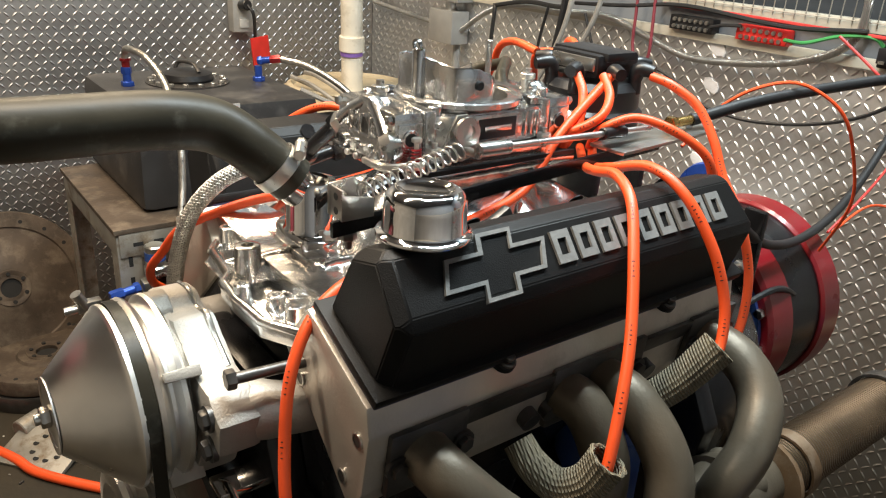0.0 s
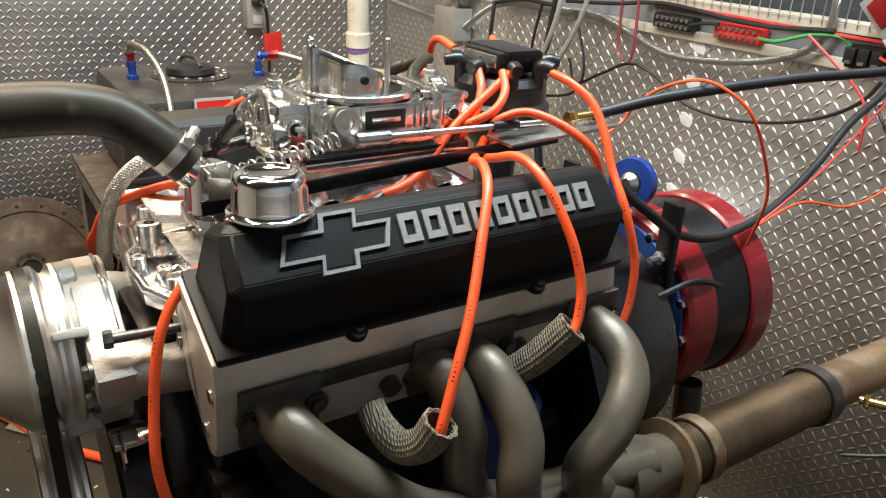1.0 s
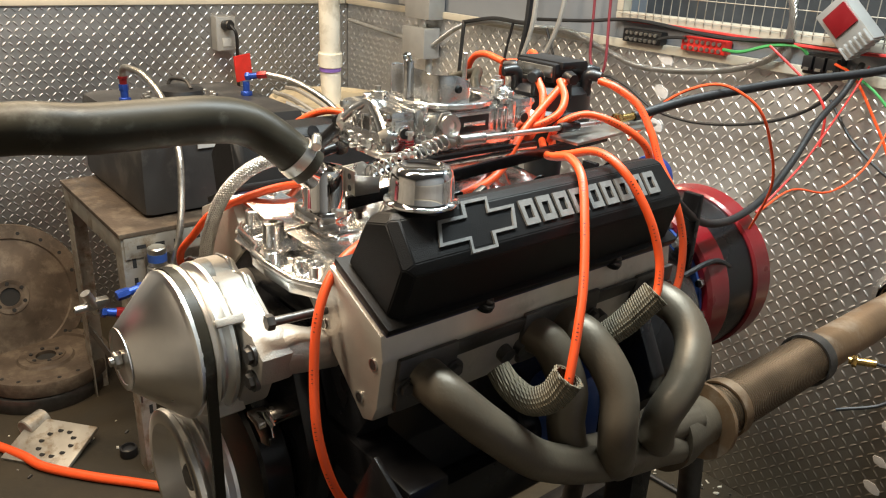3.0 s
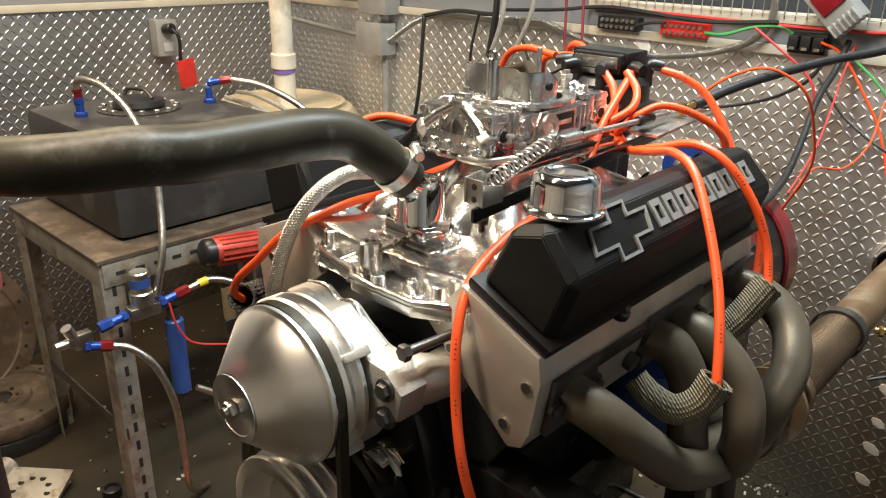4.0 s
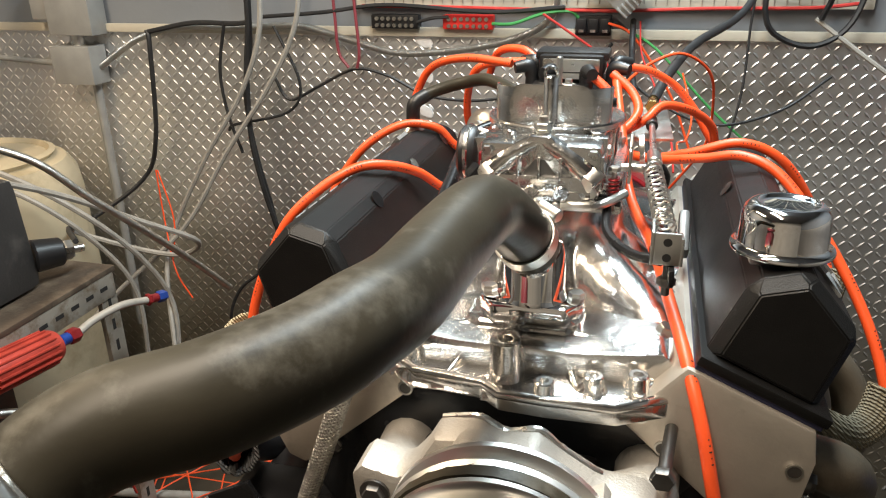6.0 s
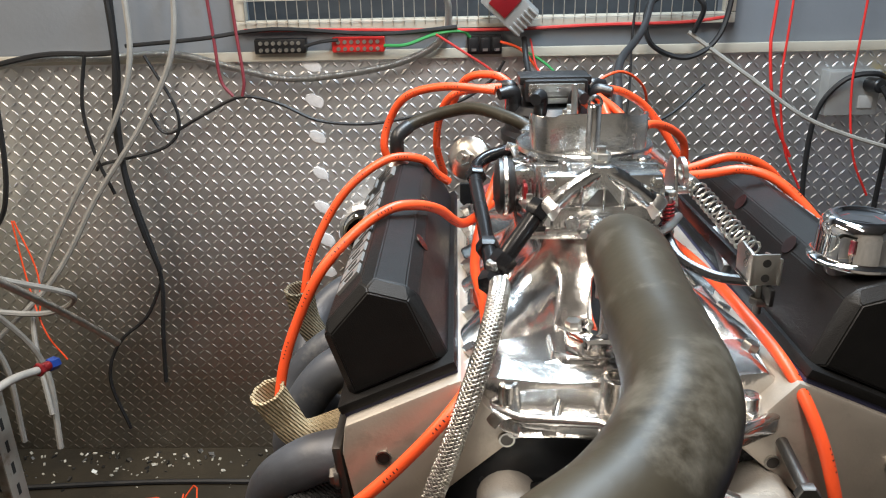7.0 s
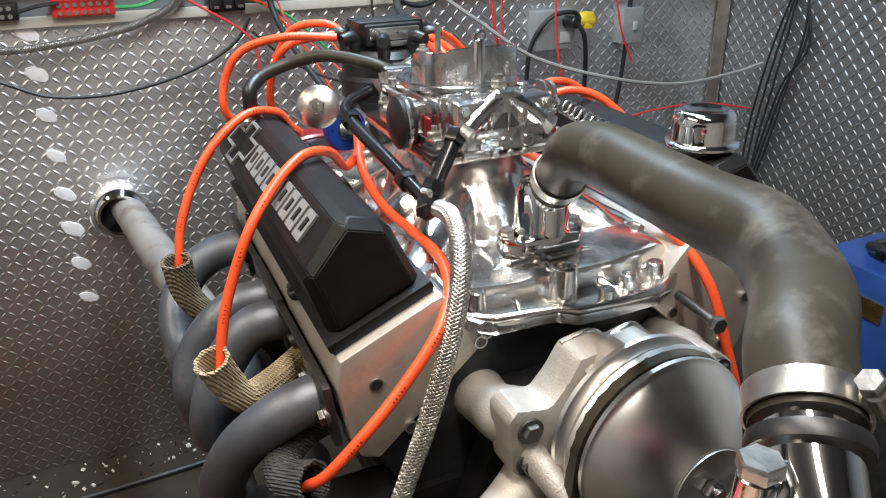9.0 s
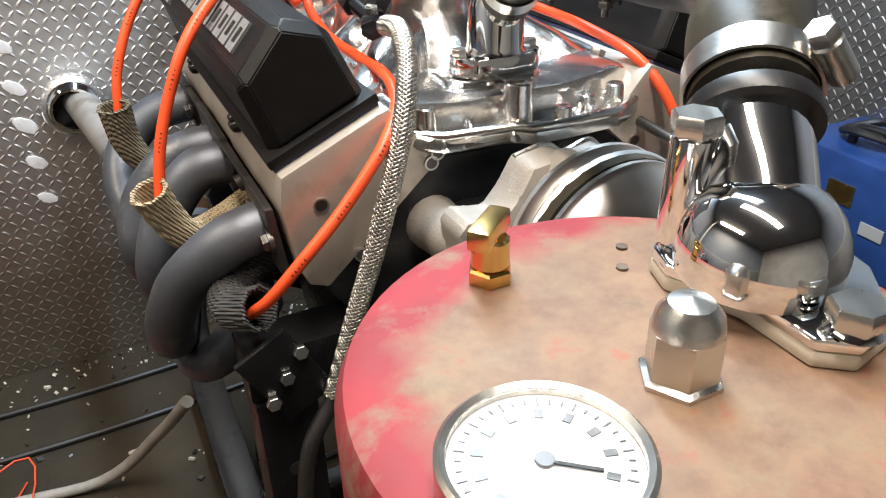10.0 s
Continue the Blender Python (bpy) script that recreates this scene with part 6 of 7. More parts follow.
part("neck", B().cyl((-1.01, 0.268, 0.60), (-1.01, 0.268, 0.628), 0.014, n=16), M_DARKSTEEL, bcn)
part("neck", B().cyl((-1.01, 0.268, 0.38), (-1.01, 0.268, 0.40), 0.014, n=16), M_DARKSTEEL, bcn)
rf = thing("fuel_filter", "red finned fuel filter on the stand rail", "fuel filter")
A0, A1 = Vector((-0.985, 0.372, 0.748)), Vector((-0.975, 0.535, 0.732))
ax = (A1 - A0).normalized()
part("end_cap", B().rev([(0.018, -0.03), (0.028, -0.025), (0.033, -0.018), (0.033, 0.0)], A0, ax, 28), M_BLACKPLAST, rf)
part("body", B().rev([(0.032, 0), (0.0335, 0.004), (0.0335, 0.155), (0.03, 0.163)], A0, ax, 36), M_FILTER, rf)
u = ax.orthogonal().normalized()
v = ax.cross(u)
for i in range(16):
    a = 6.28319 * i / 16
    o = (u * math.cos(a) + v * math.sin(a)) * 0.0345
    part("fin", B().tube([A0 + o + ax * 0.012, A0 + o + ax * 0.148], 0.0028, 6, 1, straight=True), M_FILTER, rf)
elbow(A1 + ax * 0.005, A1 + ax * 0.06, 0.012, rf)
part("bracket", B().box((-1.012, 0.42, 0.69), (0.03, 0.05, 0.10), 0.003), M_DARKSTEEL, rf)
fh = thing("fuel_hose", "short hose leaving the red filter", "hose", group="fuel hoses")
part("hose_wall", B().tube([A1 + ax * 0.06, (-0.965, 0.64, 0.735), (-0.945, 0.70, 0.74), (-0.93, 0.76, 0.725)], 0.008, 10, 6), M_GREYWIRE, fh)
elbow((-0.93, 0.76, 0.725), (-0.92, 0.81, 0.715), 0.010, fh, M_REDANO, M_BLUE)
so = thing("tank_sender", "black and steel fitting on the side of the fuel cell", "fitting")
part("boot", B().cyl((-1.12, 0.672, 0.845), (-1.09, 0.725, 0.84), 0.035, 0.03, 20, 0.004), M_BLACKPLAST, so)
part("nipple", B().hexa((-1.09, 0.725, 0.84), (0.5, 0.85, -0.1), 0.022, 0.02).cyl((-1.08, 0.742, 0.838), (-1.068, 0.762, 0.836), 0.009, n=12), M_STEEL, so)

# tan drum, pipe and electrical fittings on the left wall
dr = thing("plastic_drum", "tan plastic drum standing in the corner", "drum")
part("drum_body", B().rev([(0.25, FLOOR), (0.27, FLOOR + 0.02), (0.275, 0.45), (0.27, 0.80), (0.262, 0.86), (0.24, 0.895), (0.20, 0.905)], (-1.68, 1.085, 0), (0, 0, 1), 48), M_TANDRUM, dr)
part("drum_rim", B().rev([(0.205, 0.90), (0.215, 0.915), (0.20, 0.92), (0.19, 0.90), (0.19, 0.88), (0.0, 0.88)], (-1.68, 1.085, 0), (0, 0, 1), 48), M_TANDRUM, dr)
pv = thing("drain_pipe", "white plastic drain pipe with a purple-ringed collar", "pipe")
part("pipe", B().cyl((-1.64, 1.07, 0.88), (-1.60, 1.02, TOP), 0.036, n=24), M_PVC, pv)
part("collar", B().cyl((-1.632, 1.062, 1.035), (-1.629, 1.060, 1.085), 0.042, n=24, bev=0.003), M_PVC, pv)
part("primer_ring", B().cyl((-1.6325, 1.0625, 1.02), (-1.6322, 1.062, 1.034), 0.0372, n=24), material("purple_primer", (0.22, 0.12, 0.42), 0.5), pv)
jb = thing("junction_box", "grey steel junction box with conduit on the wall", "junction box")
part("box", B().box((-1.482, 1.345, 1.128), (0.13, 0.07, 0.105), 0.004), M_BOXGREY, jb)
part("upper_box", B().box((-1.465, 1.345, 1.27), (0.14, 0.07, 0.12), 0.004), M_BOXGREY, jb)
part("switch_box", B().box((-1.57, 1.35, 1.30), (0.05, 0.05, 0.10), 0.004), M_BOXGREY, jb)
part("connector", B().cyl((-1.475, 1.345, 1.18), (-1.475, 1.345, 1.212), 0.018, n=16), M_STEEL, jb)
part("conduit", B().cyl((-1.452, 1.362, 0.30), (-1.452, 1.362, 1.077), 0.0125, n=14), M_BOXGREY, jb)
part("conduit_run", B().tube([(-1.98, 1.36, 1.155), (-1.75, 1.368, 1.135), (-1.55, 1.36, 1.125)], 0.008, 10, 5), M_BOXGREY, jb)
ol = thing("wall_outlet", "grey double outlet with a black plug and red tag", "outlet", group="wall outlets")
part("box", B().box((XL + 0.025, 0.835, 1.115), (0.05, 0.075, 0.12), 0.004), M_BOXGREY, ol)
part("receptacle", B().box((XL + 0.052, 0.835, 1.085), (0.006, 0.034, 0.03), 0.004), M_WHITE, ol)
part("plug", B().cyl((XL + 0.05, 0.83, 1.145), (XL + 0.09, 0.835, 1.15), 0.018, n=16, bev=0.003), M_BLACKPLAST, ol)
part("cord", B().tube([(XL + 0.088, 0.835, 1.15), (XL + 0.10, 0.85, 1.12), (XL + 0.07, 0.865, 1.05), (XL + 0.05, 0.872, 0.97), (XL + 0.04, 0.875, 0.80)], 0.006, 8, 6), M_BLACKWIRE, ol)
part("red_tag", B().box((XL + 0.075, 0.882, 0.995), (0.006, 0.075, 0.095), 0.002, Euler((0.1, 0, 0.25)).to_matrix()), M_REDTAPE, ol, "red tape flag on the cord")


# ---- wires and fittings on the back wall ----
def wire(pts, r, mat, label, cat="wire", name="wire"):
    return solo(name, B().tube(pts, r, 7, 6), mat, label, cat, "loose wires")


solo("armoured_conduit", B().tube([(-1.42, 1.35, 1.12), (-1.28, 1.352, 1.20), (-1.13, 1.356, 1.232), (-0.98, 1.358, 1.232), (-0.80, 1.356, 1.238), (-0.66, 1.352, 1.205), (-0.53, 1.352, 1.176), (-0.38, 1.352, 1.186), (-0.25, 1.352, 1.212), (-0.16, 1.352, 1.258), (-0.14, 1.352, 1.33), (-0.16, 1.352, 1.40)], 0.0085, 12, 8), banded(material("armoured_steel", (0.6, 0.58, 0.54), 0.35, 0.9), 110, 1.0, 0.002, "X"), "spiral armoured steel conduit along the wall trim", "conduit")
for x0, x1, mat, lab in ((-0.418, -0.293, M_REDTAPE, "red terminal strip with a row of screws"), (-0.603, -0.480, M_BLACKPLAST, "black terminal strip with a row of screws")):
    ts = thing("terminal_strip", lab, "terminal strip", group="terminal strips")
    part("base", B().box(((x0 + x1) / 2, 1.369, 1.2515), (x1 - x0, 0.03, 0.034), 0.004), mat, ts)
    for k in range(7):
        for z in (1.243, 1.259):
            part("screw", B().cyl((x0 + 0.016 + k * (x1 - x0 - 0.032) / 6, 1.355, z), (x0 + 0.016 + k * (x1 - x0 - 0.032) / 6, 1.349, z), 0.0048, n=10), M_STEEL, ts)
rl = thing("relay_block", "black relay block with coloured wires on the wall", "relay")
part("base", B().box((-0.056, 1.368, 1.247), (0.082, 0.03, 0.045), 0.003), M_BLACKPLAST, rl)
for k in range(3):
    part("relay", B().box((-0.082 + 0.027 * k, 1.346, 1.249), (0.022, 0.018, 0.03), 0.002), M_BLACKPLAST, rl)
    part("contact", B().box((-0.082 + 0.027 * k, 1.3365, 1.237), (0.012, 0.003, 0.006), 0), M_STEEL, rl)
ib2 = thing("ignition_box", "red and white finned ignition box hanging at an angle", "ignition box")
rot = Euler((0.15, 0.75, 0.0)).to_matrix()
part("case", B().box((0.0, 1.315, 1.335), (0.115, 0.04, 0.072), 0.004, rot), M_BOXGREY, ib2)
part("face", B().box((-0.012, 1.293, 1.347), (0.05, 0.006, 0.056), 0.001, rot), M_REDPAINT, ib2)
for k in range(6):
    o = rot @ Vector((0.044 + 0.0, 0, -0.03 + 0.012 * k))
    part("fin", B().box((o.x, 1.312 + o.y, 1.335 + o.z), (0.03, 0.05, 0.004), 0.001, rot), M_BOXGREY, ib2)

H_ = 1.345
wire([(-1.24, 1.335, 1.225), (-1.235, 1.33, 1.18), (-1.262, 1.33, 0.93), (-1.33, 1.33, 0.80), (-1.45, 1.20, 0.70), (-1.30, 0.98, 0.78), (-1.12, 0.80, 0.83)], 0.0065, M_BLACKWIRE, "thick black cable sagging from the wall to the tank", "cable", "cable")
wire([(-1.24, 1.335, 1.22), (-1.1, 1.335, 1.245), (-0.98, 1.33, 1.245), (-0.92, 1.31, 1.25)], 0.0065, M_BLACKWIRE, "thick black cable along the wall trim", "cable", "cable")
wire([(-0.915, 1.305, 1.45), (-0.915, 1.302, 1.267), (-0.935, 1.30, 1.12), (-0.942, 1.30, 0.96), (-0.925, 1.30, 0.83), (-0.90, 1.31, 0.70)], 0.0075, M_BLACKWIRE, "bundle of black wires hanging from above", "cable", "cable")
wire([(-0.905, 1.31, 1.45), (-0.92, 1.31, 1.2), (-0.95, 1.31, 1.08), (-0.94, 1.31, 0.92), (-0.91, 1.33, 0.68), (-0.93, 1.33, 0.50), (-0.945, 1.33, 0.353)], 0.006, M_BLACKWIRE, "black wire hanging down the tread plate")
wire([(-0.91, 1.34, 0.66), (-0.97, 1.34, 0.55), (-1.06, 1.34, 0.47), (-1.10, 1.33, 0.36), (-1.07, 1.33, 0.2)], 0.005, M_BLACKWIRE, "black wire hanging down the tread plate")
wire([(-0.865, 1.285, 1.45), (-0.873, 1.28, 1.242), (-0.946, 1.28, 1.076), (-1.064, 1.27, 0.908), (-1.187, 1.26, 0.703), (-1.20, 1.2, 0.58), (-1.14, 1.1, 0.4)], 0.0068, M_GREYWIRE, "grey braided cable hanging from above", "cable", "cable")
wire([(-0.75, 1.29, 1.45), (-0.772, 1.28, 1.259), (-0.865, 1.28, 1.096), (-1.007, 1.27, 0.913), (-1.15, 1.24, 0.70), (-1.36, 1.15, 0.50), (-1.5, 1.0, 0.32)], 0.0068, M_GREYWIRE, "grey braided cable hanging from above", "cable", "cable")
wire([(-1.285, 0.70, 1.0), (-1.2, 0.85, 0.92), (-1.12, 1.02, 0.80), (-1.05, 1.15, 0.70), (-1.18, 1.2, 0.63), (-1.4, 1.1, 0.72), (-1.6, 0.95, 0.90), (-1.75, 0.9, 0.94)], 0.0075, M_GREYWIRE, "pale cable looping in front of the drum", "cable", "cable")
wire([(-1.75, 0.95, 0.95), (-1.6, 0.92, 0.965), (-1.42, 0.93, 0.93), (-1.28, 1.0, 0.82), (-1.2, 1.1, 0.66), (-1.16, 1.15, 0.5), (-1.14, 1.1, 0.3)], 0.0075, M_GREYWIRE, "pale cable looping in front of the drum", "cable", "cable")
wire([(-1.7, 0.9, 0.94), (-1.55, 0.88, 0.945), (-1.36, 0.92, 0.88), (-1.25, 1.0, 0.74), (-1.2, 1.06, 0.58), (-1.2, 1.06, 0.35)], 0.0065, M_GREYWIRE, "pale cable looping in front of the drum", "cable", "cable")
wire([(-1.22, 1.25, 0.86), (-1.21, 1.24, 0.70), (-1.17, 1.2, 0.58), (-1.13, 1.2, 0.5)], 0.0022, M_ORANGE, "thin orange wire hanging from the wall")
wire([(-1.215, 1.25, 0.86), (-1.18, 1.24, 0.72), (-1.19, 1.22, 0.6)], 0.0022, M_ORANGE, "thin orange wire hanging from the wall")
wire([(-0.88, H_, 1.11), (-0.84, H_, 1.05), (-0.75, H_, 1.09), (-0.65, H_, 1.135), (-0.56, H_, 1.12), (-0.469, H_, 1.077), (-0.38, H_, 1.065), (-0.299, H_, 1.069), (-0.20, H_, 1.088), (-0.107, H_, 1.121), (-0.04, H_, 1.165), (-0.01, H_, 1.21)], 0.0042, M_BLACKWIRE, "black wire sagging across the tread plate")
wire([(-0.86, 1.33, 1.24), (-0.80, 1.33, 1.10), (-0.84, 1.33, 1.02), (-1.0, 1.33, 0.98), (-1.03, 1.34, 0.96)], 0.004, M_BLACKWIRE, "black wire tangled on the wall")
wire([(-1.0, 1.33, 1.25), (-1.03, 1.33, 1.12), (-1.02, 1.33, 1.0), (-0.99, 1.33, 0.9)], 0.0045, M_BLACKWIRE, "black wire hanging on the wall")
for dx in (0, 0.055):
    wire([(-0.70 + dx, 1.33, 1.5), (-0.69 + dx, 1.33, 1.28), (-0.685 + dx, 1.33, 1.18), (-0.66 + dx * 0.4, 1.33, 1.14)], 0.004, material("maroon_wire", (0.2, 0.03, 0.04), 0.5), "maroon wire hanging in a loop from above")
wire([(-0.48, 1.345, 1.252), (-0.44, 1.34, 1.262), (-0.40, 1.345, 1.265)], 0.004, M_BLACKWIRE, "short black wire between terminal strips")
wire([(-0.293, 1.345, 1.25), (-0.24, 1.335, 1.252), (-0.17, 1.335, 1.275), (-0.11, 1.34, 1.28), (-0.09, 1.35, 1.265)], 0.004, M_GREENWIRE, "green wire along the wall")
wire([(-0.62, 1.345, 1.29), (-0.40, 1.34, 1.288), (-0.2, 1.34, 1.284), (0.0, 1.34, 1.282), (0.2, 1.34, 1.288), (0.40, 1.34, 1.29), (0.5, 1.34, 1.30)], 0.004, M_REDWIRE, "red wire running along the window sill")
wire([(-0.9, 1.33, 1.262), (-0.72, 1.33, 1.275), (-0.55, 1.335, 1.293), (-0.3, 1.335, 1.278), (-0.12, 1.335, 1.29)], 0.0050, M_BLACKWIRE, "black cable along the window sill", "cable", "cable")
wire([(-0.17, 1.33, 1.275), (-0.10, 1.33, 1.23), (-0.04, 1.325, 1.19), (-0.01, 1.32, 1.15), (-0.005, 1.32, 1.08)], 0.003, M_REDWIRE, "red wire dropping over the tread plate")
wire([(-0.02, 1.335, 1.255), (0.03, 1.325, 1.235), (0.09, 1.32, 1.16), (0.14, 1.32, 1.08), (0.19, 1.3, 0.96)], 0.003, M_ORANGE, "orange wire dropping over the tread plate")
wire([(0.0, 1.335, 1.25), (0.09, 1.33, 1.2), (0.22, 1.33, 1.07), (0.36, 1.33, 0.95), (0.48, 1.335, 0.84)], 0.003, M_GREENWIRE, "thin green wire crossing the tread plate")
wire([(-0.01, 1.33, 1.18), (0.08, 1.3, 1.1), (0.22, 1.25, 1.05), (0.36, 1.28, 1.08), (0.46, 1.32, 1.15)], 0.0032, M_BLACKWIRE, "thin black wire sagging before the wall")
wire([(0.30, 1.33, 1.5), (0.285, 1.33, 1.28), (0.28, 1.31, 1.1), (0.24, 1.28, 0.9), (0.20, 1.3, 0.7)], 0.003, M_BLACKWIRE, "thin black wire hanging before the wall")
solo("battery_cable", B().tube([(0.10, 0.56, 1.15), (0.117, 0.60, 1.116), (0.113, 0.68, 1.066), (0.110, 0.76, 1.045), (0.102, 0.85, 1.046), (0.088, 0.95, 1.065), (0.067, 1.06, 1.105), (0.046, 1.17, 1.162), (0.038, 1.27, 1.206), (0.035, 1.335, 1.262)], 0.0068, 10, 6), M_BLACKWIRE, "thick black battery cable from the engine to the wall", "cable")
wire([(0.42, 1.31, 1.27), (0.43, 1.29, 1.33), (0.38, 1.30, 1.36), (0.31, 1.30, 1.33), (0.32, 1.30, 1.25), (0.40, 1.30, 1.215), (0.47, 1.31, 1.25), (0.50, 1.32, 1.34), (0.5, 1.33, 1.5)], 0.0062, M_BLACKWIRE, "thick black cable looped on the wall", "cable", "cable")
wire([(0.035, 0.58, 1.19), (0.035, 0.62, 1.212), (0.048, 0.63, 1.240), (0.081, 0.645, 1.268), (0.120, 0.665, 1.281), (0.154, 0.69, 1.265), (0.174, 0.71, 1.236), (0.181, 0.74, 1.182), (0.181, 0.76, 1.14), (0.168, 0.78, 1.10), (0.13, 0.82, 1.03)], 0.0022, M_ORANGE, "thin orange wire arching behind the engine")
wire([(0.135, 0.82, 1.06), (0.13, 0.90, 1.09), (0.115, 1.0, 1.12), (0.09, 1.12, 1.16), (0.06, 1.25, 1.20), (0.05, 1.335, 1.26)], 0.0020, M_REDWIRE, "thin red wire rising to the wall")
wire([(0.15, 0.80, 1.07), (0.14, 0.92, 1.085), (0.16, 1.02, 1.07), (0.17, 1.12, 1.10), (0.15, 1.25, 1.16)], 0.0020, M_ORANGE, "thin orange wire loose behind the engine")
wire([(0.13, 0.64, 0.985), (0.135, 0.72, 0.995), (0.125, 0.82, 0.95), (0.112, 0.925, 0.924)], 0.0045, M_BLACKWIRE, "short black sensor lead with a free end")

# right part of the back wall
for x, z0, z1, mat, r in ((0.60, 1.08, 1.9, M_REDTAPE, 0.0038), (0.635, 1.0, 1.9, M_REDTAPE, 0.0028), (0.80, 0.98, 1.9, M_REDTAPE, 0.0028), (0.98, 1.12, 1.9, M_REDTAPE, 0.0028)):
    wire([(x + 0.02, 1.33, z1), (x, 1.31, (z0 + z1) / 2 - 0.15), (x - 0.005, 1.30, z0 + 0.15), (x + 0.02, 1.29, z0), (x + 0.07, 1.29, z0 - 0.1)], r, mat, "thin red wire hanging down the wall")
wire([(0.41, 1.32, 1.27), (0.55, 1.28, 1.17), (0.70, 1.24, 1.07), (0.932, 1.2, 1.0), (1.15, 1.2, 0.965), (1.34, 1.2, 0.975), (1.44, 1.18, 1.0)], 0.005, M_GREYWIRE, "grey cable sagging across the corner", "cable", "cable")
wire([(1.44, 1.2, 0.86), (1.3, 1.25, 0.88), (1.15, 1.3, 0.865), (1.0, 1.33, 0.83)], 0.0028, M_REDTAPE, "thin red wire along the wall")
ol = thing("wall_outlet", "steel double outlet with black and yellow plugs", "outlet", group="wall outlets")
part("box", B().box((0.822, YB - 0.02, 1.118), (0.125, 0.045, 0.105), 0.004), M_BOXGREY, ol)
part("receptacle", B().box((0.852, YB - 0.044, 1.098), (0.034, 0.005, 0.03), 0.003), M_WHITE, ol)
part("plug", B().cyl((0.855, YB - 0.04, 1.14), (0.862, YB - 0.085, 1.142), 0.017, n=16, bev=0.003), M_BLACKPLAST, ol)
part("yellow_plug", B().cyl((0.895, YB - 0.04, 1.142), (0.94, YB - 0.05, 1.135), 0.022, 0.017, 18, 0.004).box((0.918, YB - 0.048, 1.14), (0.03, 0.03, 0.046), 0.006), M_YELLOW, ol, "yellow plug")
part("cord", B().tube([(0.895, YB - 0.05, 1.145), (0.855, YB - 0.07, 1.168), (0.79, YB - 0.06, 1.155), (0.745, YB - 0.04, 1.08), (0.74, YB - 0.03, 0.95), (0.75, YB - 0.03, 0.8)], 0.0065, 8, 6), M_BLACKWIRE, ol)
part("cord", B().tube([(0.862, YB - 0.085, 1.142), (0.885, YB - 0.09, 1.10), (0.915, YB - 0.06, 0.99), (0.93, YB - 0.03, 0.85), (0.93, YB - 0.03, 0.6)], 0.0065, 8, 6), M_BLACKWIRE, ol)
sw = thing("light_switch", "grey switch box fed by a black cord", "switch")
part("box", B().box((1.083, YB - 0.02, 1.112), (0.07, 0.045, 0.10), 0.004), M_BOXGREY, sw)
part("toggle", B().box((1.088, YB - 0.046, 1.112), (0.012, 0.008, 0.024), 0.003), M_WHITE, sw)
part("cord", B().tube([(1.083, YB - 0.02, 1.16), (1.086, YB - 0.02, 1.3), (1.10, YB - 0.02, 1.6), (1.10, YB - 0.02, 2.2)], 0.007, 8, 5), M_BLACKWIRE, sw)
part("cord", B().tube([(1.08, YB - 0.02, 1.063), (1.07, YB - 0.02, 0.95), (1.055, YB - 0.02, 0.82), (1.05, YB - 0.02, 0.6)], 0.0065, 8, 5), M_BLACKWIRE, sw)
bp = thing("wall_panel", "rust-brown steel panel above the cladding", "panel")
part("panel", B().box((1.31, YB - 0.004, 1.40), (0.31, 0.02, 0.32), 0.003), material("brown_panel", (0.16, 0.06, 0.04), 0.5, 0.2, 0.15, 8), bp)
for x in (1.18, 1.33, 1.44):
    part("panel_bolt", B().hexa((x, YB - 0.014, 1.262), (0, -1, 0), 0.009, 0.007), M_STEEL, bp)
part("white_edge", B().box((1.148, YB - 0.006, 1.40), (0.014, 0.024, 0.32), 0.002), M_WHITE, bp)
cc = thing("coiled_cord", "black extension cord hung in loops on the wall", "cord")
for k in range(3):
    o = 0.022 * k
    part("loop", B().tube([(1.443, 1.08 + o * 0.2, 1.275 - o * 0.1), (1.440, 1.050 - o * 0.5, 1.12 - o), (1.436, 1.085 + o * 0.3, 0.9 + o), (1.433, 1.12 + o * 0.8, 0.72 - o), (1.433, 1.155 + o * 0.7, 0.63 - o), (1.436, 1.15 + o, 0.78), (1.438, 1.115 + o, 1.02), (1.442, 1.095 + o * 0.4, 1.2), (1.443, 1.08 + o * 0.2, 1.275 - o * 0.1)], 0.0034, 7, 6), M_BLACKWIRE, cc)
part("hook", B().cyl((1.457, 1.08, 1.27), (1.418, 1.08, 1.275), 0.006, n=10), M_STEEL, cc)
part("plug", B().box((1.428, 1.17, 0.58), (0.03, 0.05, 0.05), 0.008), M_BLACKPLAST, cc)

# blue charger near the right wall
bx = thing("battery_charger", "blue steel battery charger on a stand", "charger")
part("case", B().box((1.33, 0.50, 0.50), (0.26, 0.38, 0.30), 0.008), M_BLUEPAINT, bx)
part("plinth", B().box((1.33, 0.50, 0.2195), (0.26, 0.36, 0.259), 0.006), M_DARKSTEEL, bx)
part("label_plate", B().box((1.198, 0.52, 0.56), (0.004, 0.07, 0.05), 0), M_BRASS, bx)
part("label_bar", B().box((1.198, 0.42, 0.50), (0.004, 0.06, 0.03), 0), M_WHITE, bx)
part("handle", B().tube([(1.28, 0.40, 0.648), (1.28, 0.42, 0.69), (1.28, 0.56, 0.69), (1.28, 0.58, 0.648)], 0.012, 10, 5), M_BLACKPLAST, bx)
part("lead", B().tube([(1.25, 0.36, 0.662), (1.30, 0.45, 0.70), (1.36, 0.56, 0.69), (1.3, 0.62, 0.665), (1.25, 0.55, 0.69), (1.32, 0.42, 0.665)], 0.010, 8, 6), M_BLACKWIRE, bx)


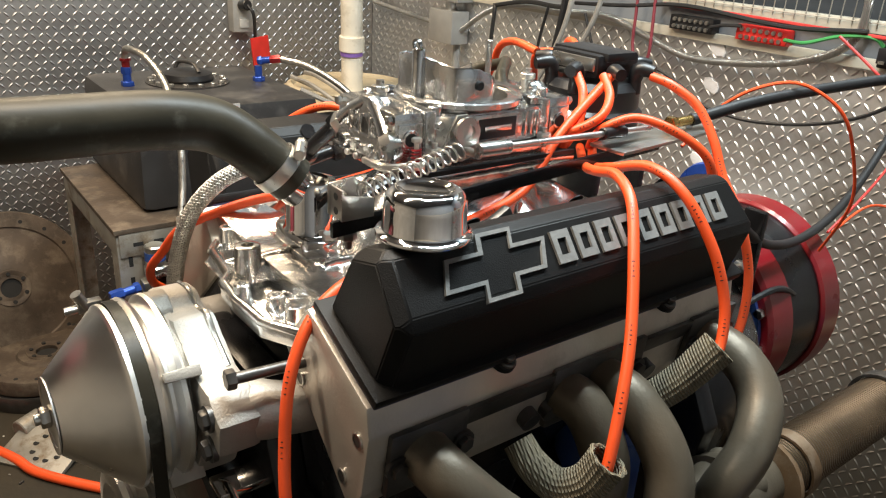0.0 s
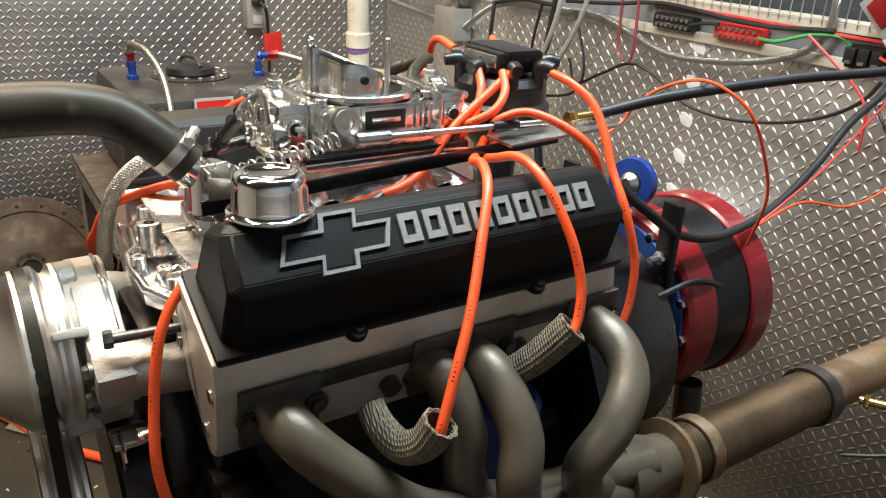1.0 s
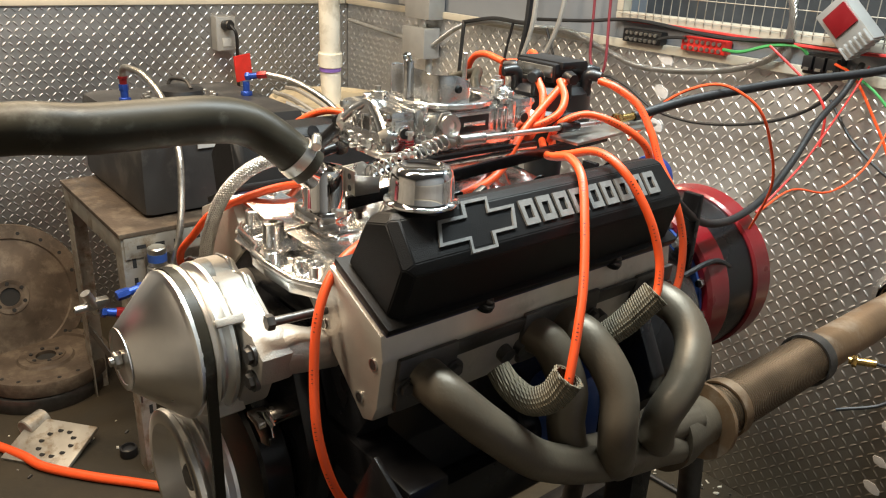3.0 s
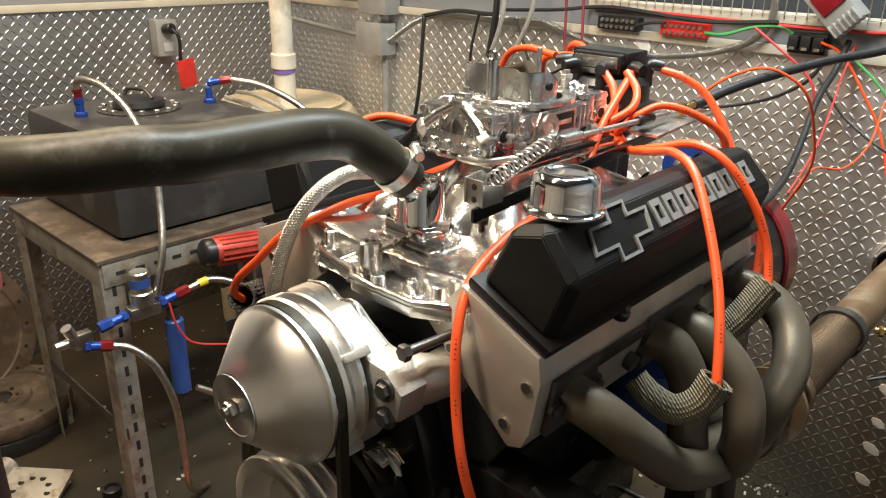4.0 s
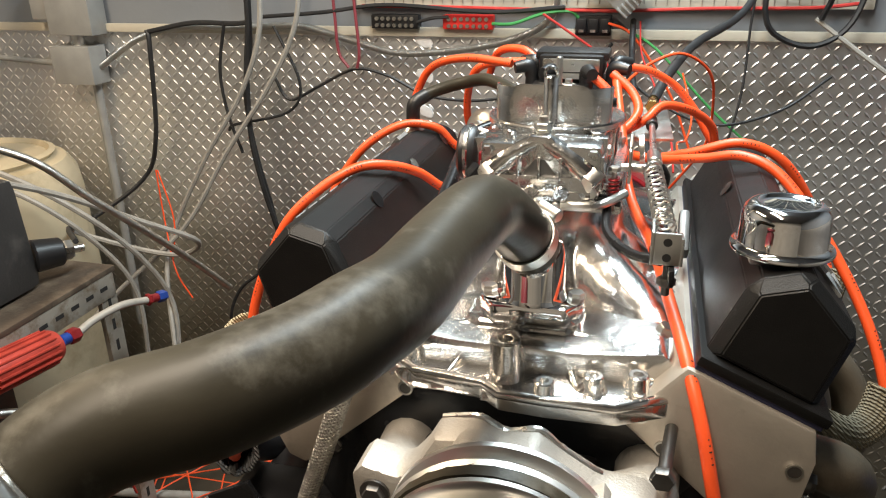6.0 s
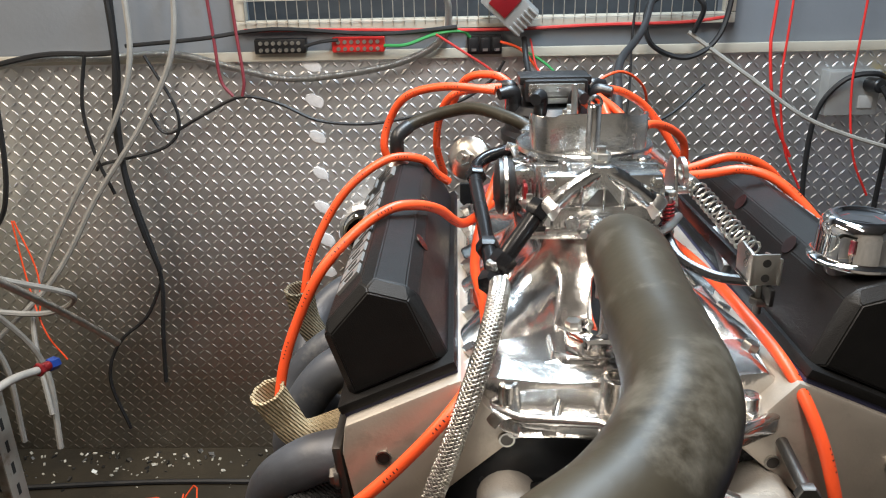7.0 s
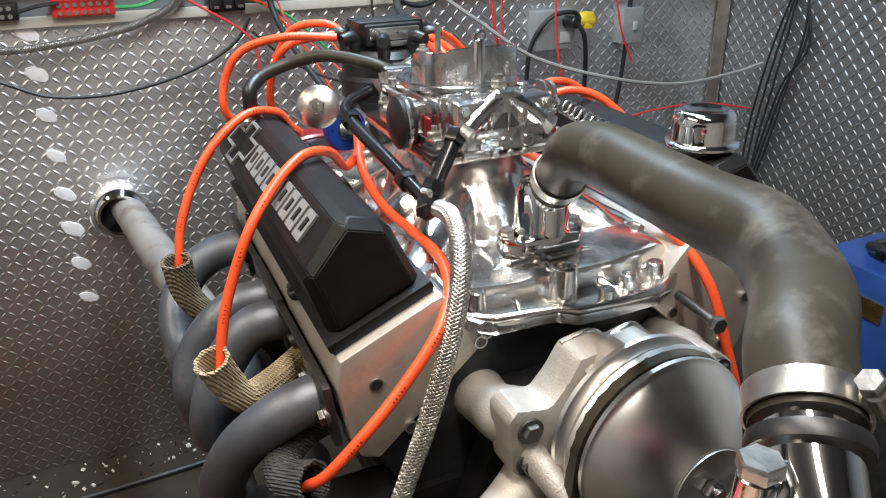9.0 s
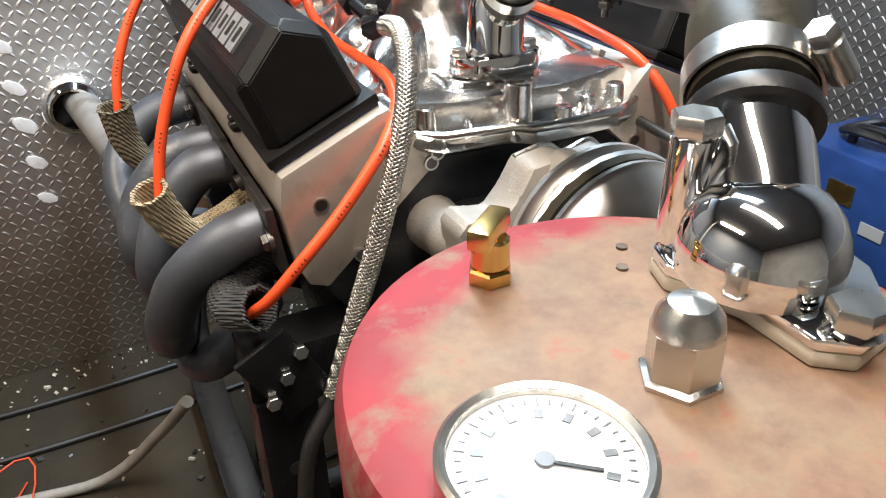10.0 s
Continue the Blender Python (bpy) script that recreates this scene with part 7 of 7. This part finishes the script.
# ---- on the floor ----
def flywheel(name, label, m, r, thick, mat):
    f = thing(name, label, "flywheel", group="flywheels")
    part("disc", B().rev([(0.03, 0), (r * 0.55, 0.0), (r * 0.56, thick * 0.3), (r * 0.92, thick * 0.3), (r * 0.93, 0), (r * 0.985, 0), (r, 0.006), (r, thick - 0.006), (r * 0.985, thick), (r * 0.80, thick), (r * 0.78, thick * 0.82), (r * 0.45, thick * 0.82), (r * 0.42, thick), (0.03, thick), (0.03, 0)], (0, 0, 0), (0, 0, 1), 64, False), mat, f)
    part("hub", B().rev([(0.032, thick * 0.9), (0.05, thick + 0.003), (0.055, thick + 0.003), (0.06, thick * 0.85)], (0, 0, 0), (0, 0, 1), 36, False), M_RUST, f)
    part("hub_bore", B().cyl((0, 0, -0.001), (0, 0, thick * 0.75), 0.031, n=28), M_DARK, f)
    for i in range(6):
        a = 6.28319 * i / 6
        part("bolt_hole", B().cyl((0.044 * math.cos(a), 0.044 * math.sin(a), thick * 0.95), (0.044 * math.cos(a), 0.044 * math.sin(a), thick + 0.0045), 0.006, n=10), M_DARK, f)
    for i in range(18):
        a = 6.28319 * i / 18
        part("rim_hole", B().cyl((r * 0.87 * math.cos(a), r * 0.87 * math.sin(a), thick * 0.99), (r * 0.87 * math.cos(a), r * 0.87 * math.sin(a), thick + 0.001), 0.006, n=10), M_DARK, f)
    f.matrix_basis = m
    return f


flywheel("flywheel", "rusty flywheel lying on the concrete floor", pose(-1.66, 0.03, FLOOR + 0.055), 0.185, 0.045, M_RUST)
flywheel("flywheel", "dark flywheel lying under another on the floor", pose(-1.67, 0.02, FLOOR), 0.19, 0.05, M_DARKSTEEL)
flywheel("flexplate", "large rusty steel plate leaning against the wall", pose(-1.84, -0.02, 0.335, 0, 72, 8), 0.235, 0.025, M_RUST)
mp = thing("motor_mount", "dusty steel mount plate lying on the floor", "mount plate")
part("plate", B().box((-1.29, -0.055, FLOOR + 0.022), (0.20, 0.15, 0.012), 0.002, Euler((0.25, 0.0, 0.7)).to_matrix()), M_GALV, mp)
part("tube", B().cyl((-1.38, -0.10, FLOOR + 0.03), (-1.41, -0.04, FLOOR + 0.035), 0.03, n=20, bev=0.003), M_GALV, mp)
for i in range(10):
    a = 6.28319 * i / 10
    o = Euler((0.25, 0, 0.7)).to_matrix() @ Vector((0.02 + 0.045 * math.cos(a), 0.045 * math.sin(a), 0.0065))
    part("hole", B().cyl((-1.29 + o.x, -0.055 + o.y, FLOOR + 0.022 + o.z - 0.001), (-1.29 + o.x, -0.055 + o.y, FLOOR + 0.0225 + o.z), 0.008, n=10), M_DARK, mp)
solo("bottle_cap", B().rev([(0.022, FLOOR), (0.024, FLOOR + 0.004), (0.023, FLOOR + 0.026), (0.018, FLOOR + 0.028), (0.016, FLOOR + 0.02), (0, FLOOR + 0.02)], (-1.145, 0.11, 0), (0, 0, 1), 24), M_BLACKPLAST, "small black cap on the floor", "cap")
solo("air_hose", B().tube([(-1.85, -0.5, FLOOR + 0.013), (-1.5, -0.25, FLOOR + 0.013), (-1.305, -0.135, FLOOR + 0.013), (-1.21, -0.095, FLOOR + 0.013), (-1.10, -0.01, FLOOR + 0.013), (-0.98, 0.10, FLOOR + 0.013), (-0.86, 0.20, FLOOR + 0.013), (-0.6, 0.36, FLOOR + 0.013), (-0.4, 0.4, FLOOR + 0.013)], 0.0125, 12, 6), M_ORANGE, "orange air hose lying on the concrete floor", "hose")
solo("floor_cable", B().tube([(-0.30, 0.62, 0.45), (-0.36, 0.74, 0.30), (-0.50, 0.86, FLOOR + 0.03), (-0.75, 0.90, FLOOR + 0.014), (-1.1, 0.84, FLOOR + 0.013), (-1.5, 0.78, FLOOR + 0.013)], 0.012, 10, 6), M_GREYWIRE, "grey cable lying over the floor", "cable")
for k, (y0, y1) in enumerate(((1.18, 1.22), (1.02, 1.05), (0.72, 0.70))):
    wire([(-1.6, y0, FLOOR + 0.008), (-1.0, (y0 + y1) / 2 + 0.02, FLOOR + 0.008), (-0.5, y1, FLOOR + 0.008), (0.0, y1 + 0.03, FLOOR + 0.008)], 0.007, M_BLACKWIRE, "black cable lying along the wall base", "cable", "cable")
random.seed(5)
for k in range(9):
    p = [(-0.95 + random.uniform(-0.3, 0.3), 0.75 + random.uniform(-0.3, 0.3), FLOOR + 0.004 + (0.2 * random.random() if i % 3 == 1 else 0)) for i in range(6)]
    wire(p, 0.002, M_ORANGE, "tangled thin orange wire on the floor")
# swept debris: chips and grit
random.seed(8)
for nm, mat, cnt, big in (("debris", M_TRIM, 420, 0.005), ("debris", M_DARKSTEEL, 320, 0.008), ("debris", M_PVC, 120, 0.009)):
    d = B()
    for _ in range(cnt):
        if random.random() < 0.45:
            x, y = random.uniform(-1.5, 1.3), YB - 0.015 - abs(random.gauss(0, 0.07))
        else:
            x, y = random.uniform(-1.95, 1.3), random.uniform(-0.6, YB - 0.05)
        r = big * random.uniform(0.3, 1.0)
        q = Euler((random.uniform(0, 0.6), random.uniform(0, 0.6), random.uniform(0, 6))).to_matrix()
        d.box((x, y, FLOOR + r * 0.4), (r * 2, r * random.uniform(0.6, 1.6), r * 0.7), 0, q)
    solo(nm, d, mat, "scattered grit and chips on the concrete floor", "debris", kind="stuff", smooth=0)
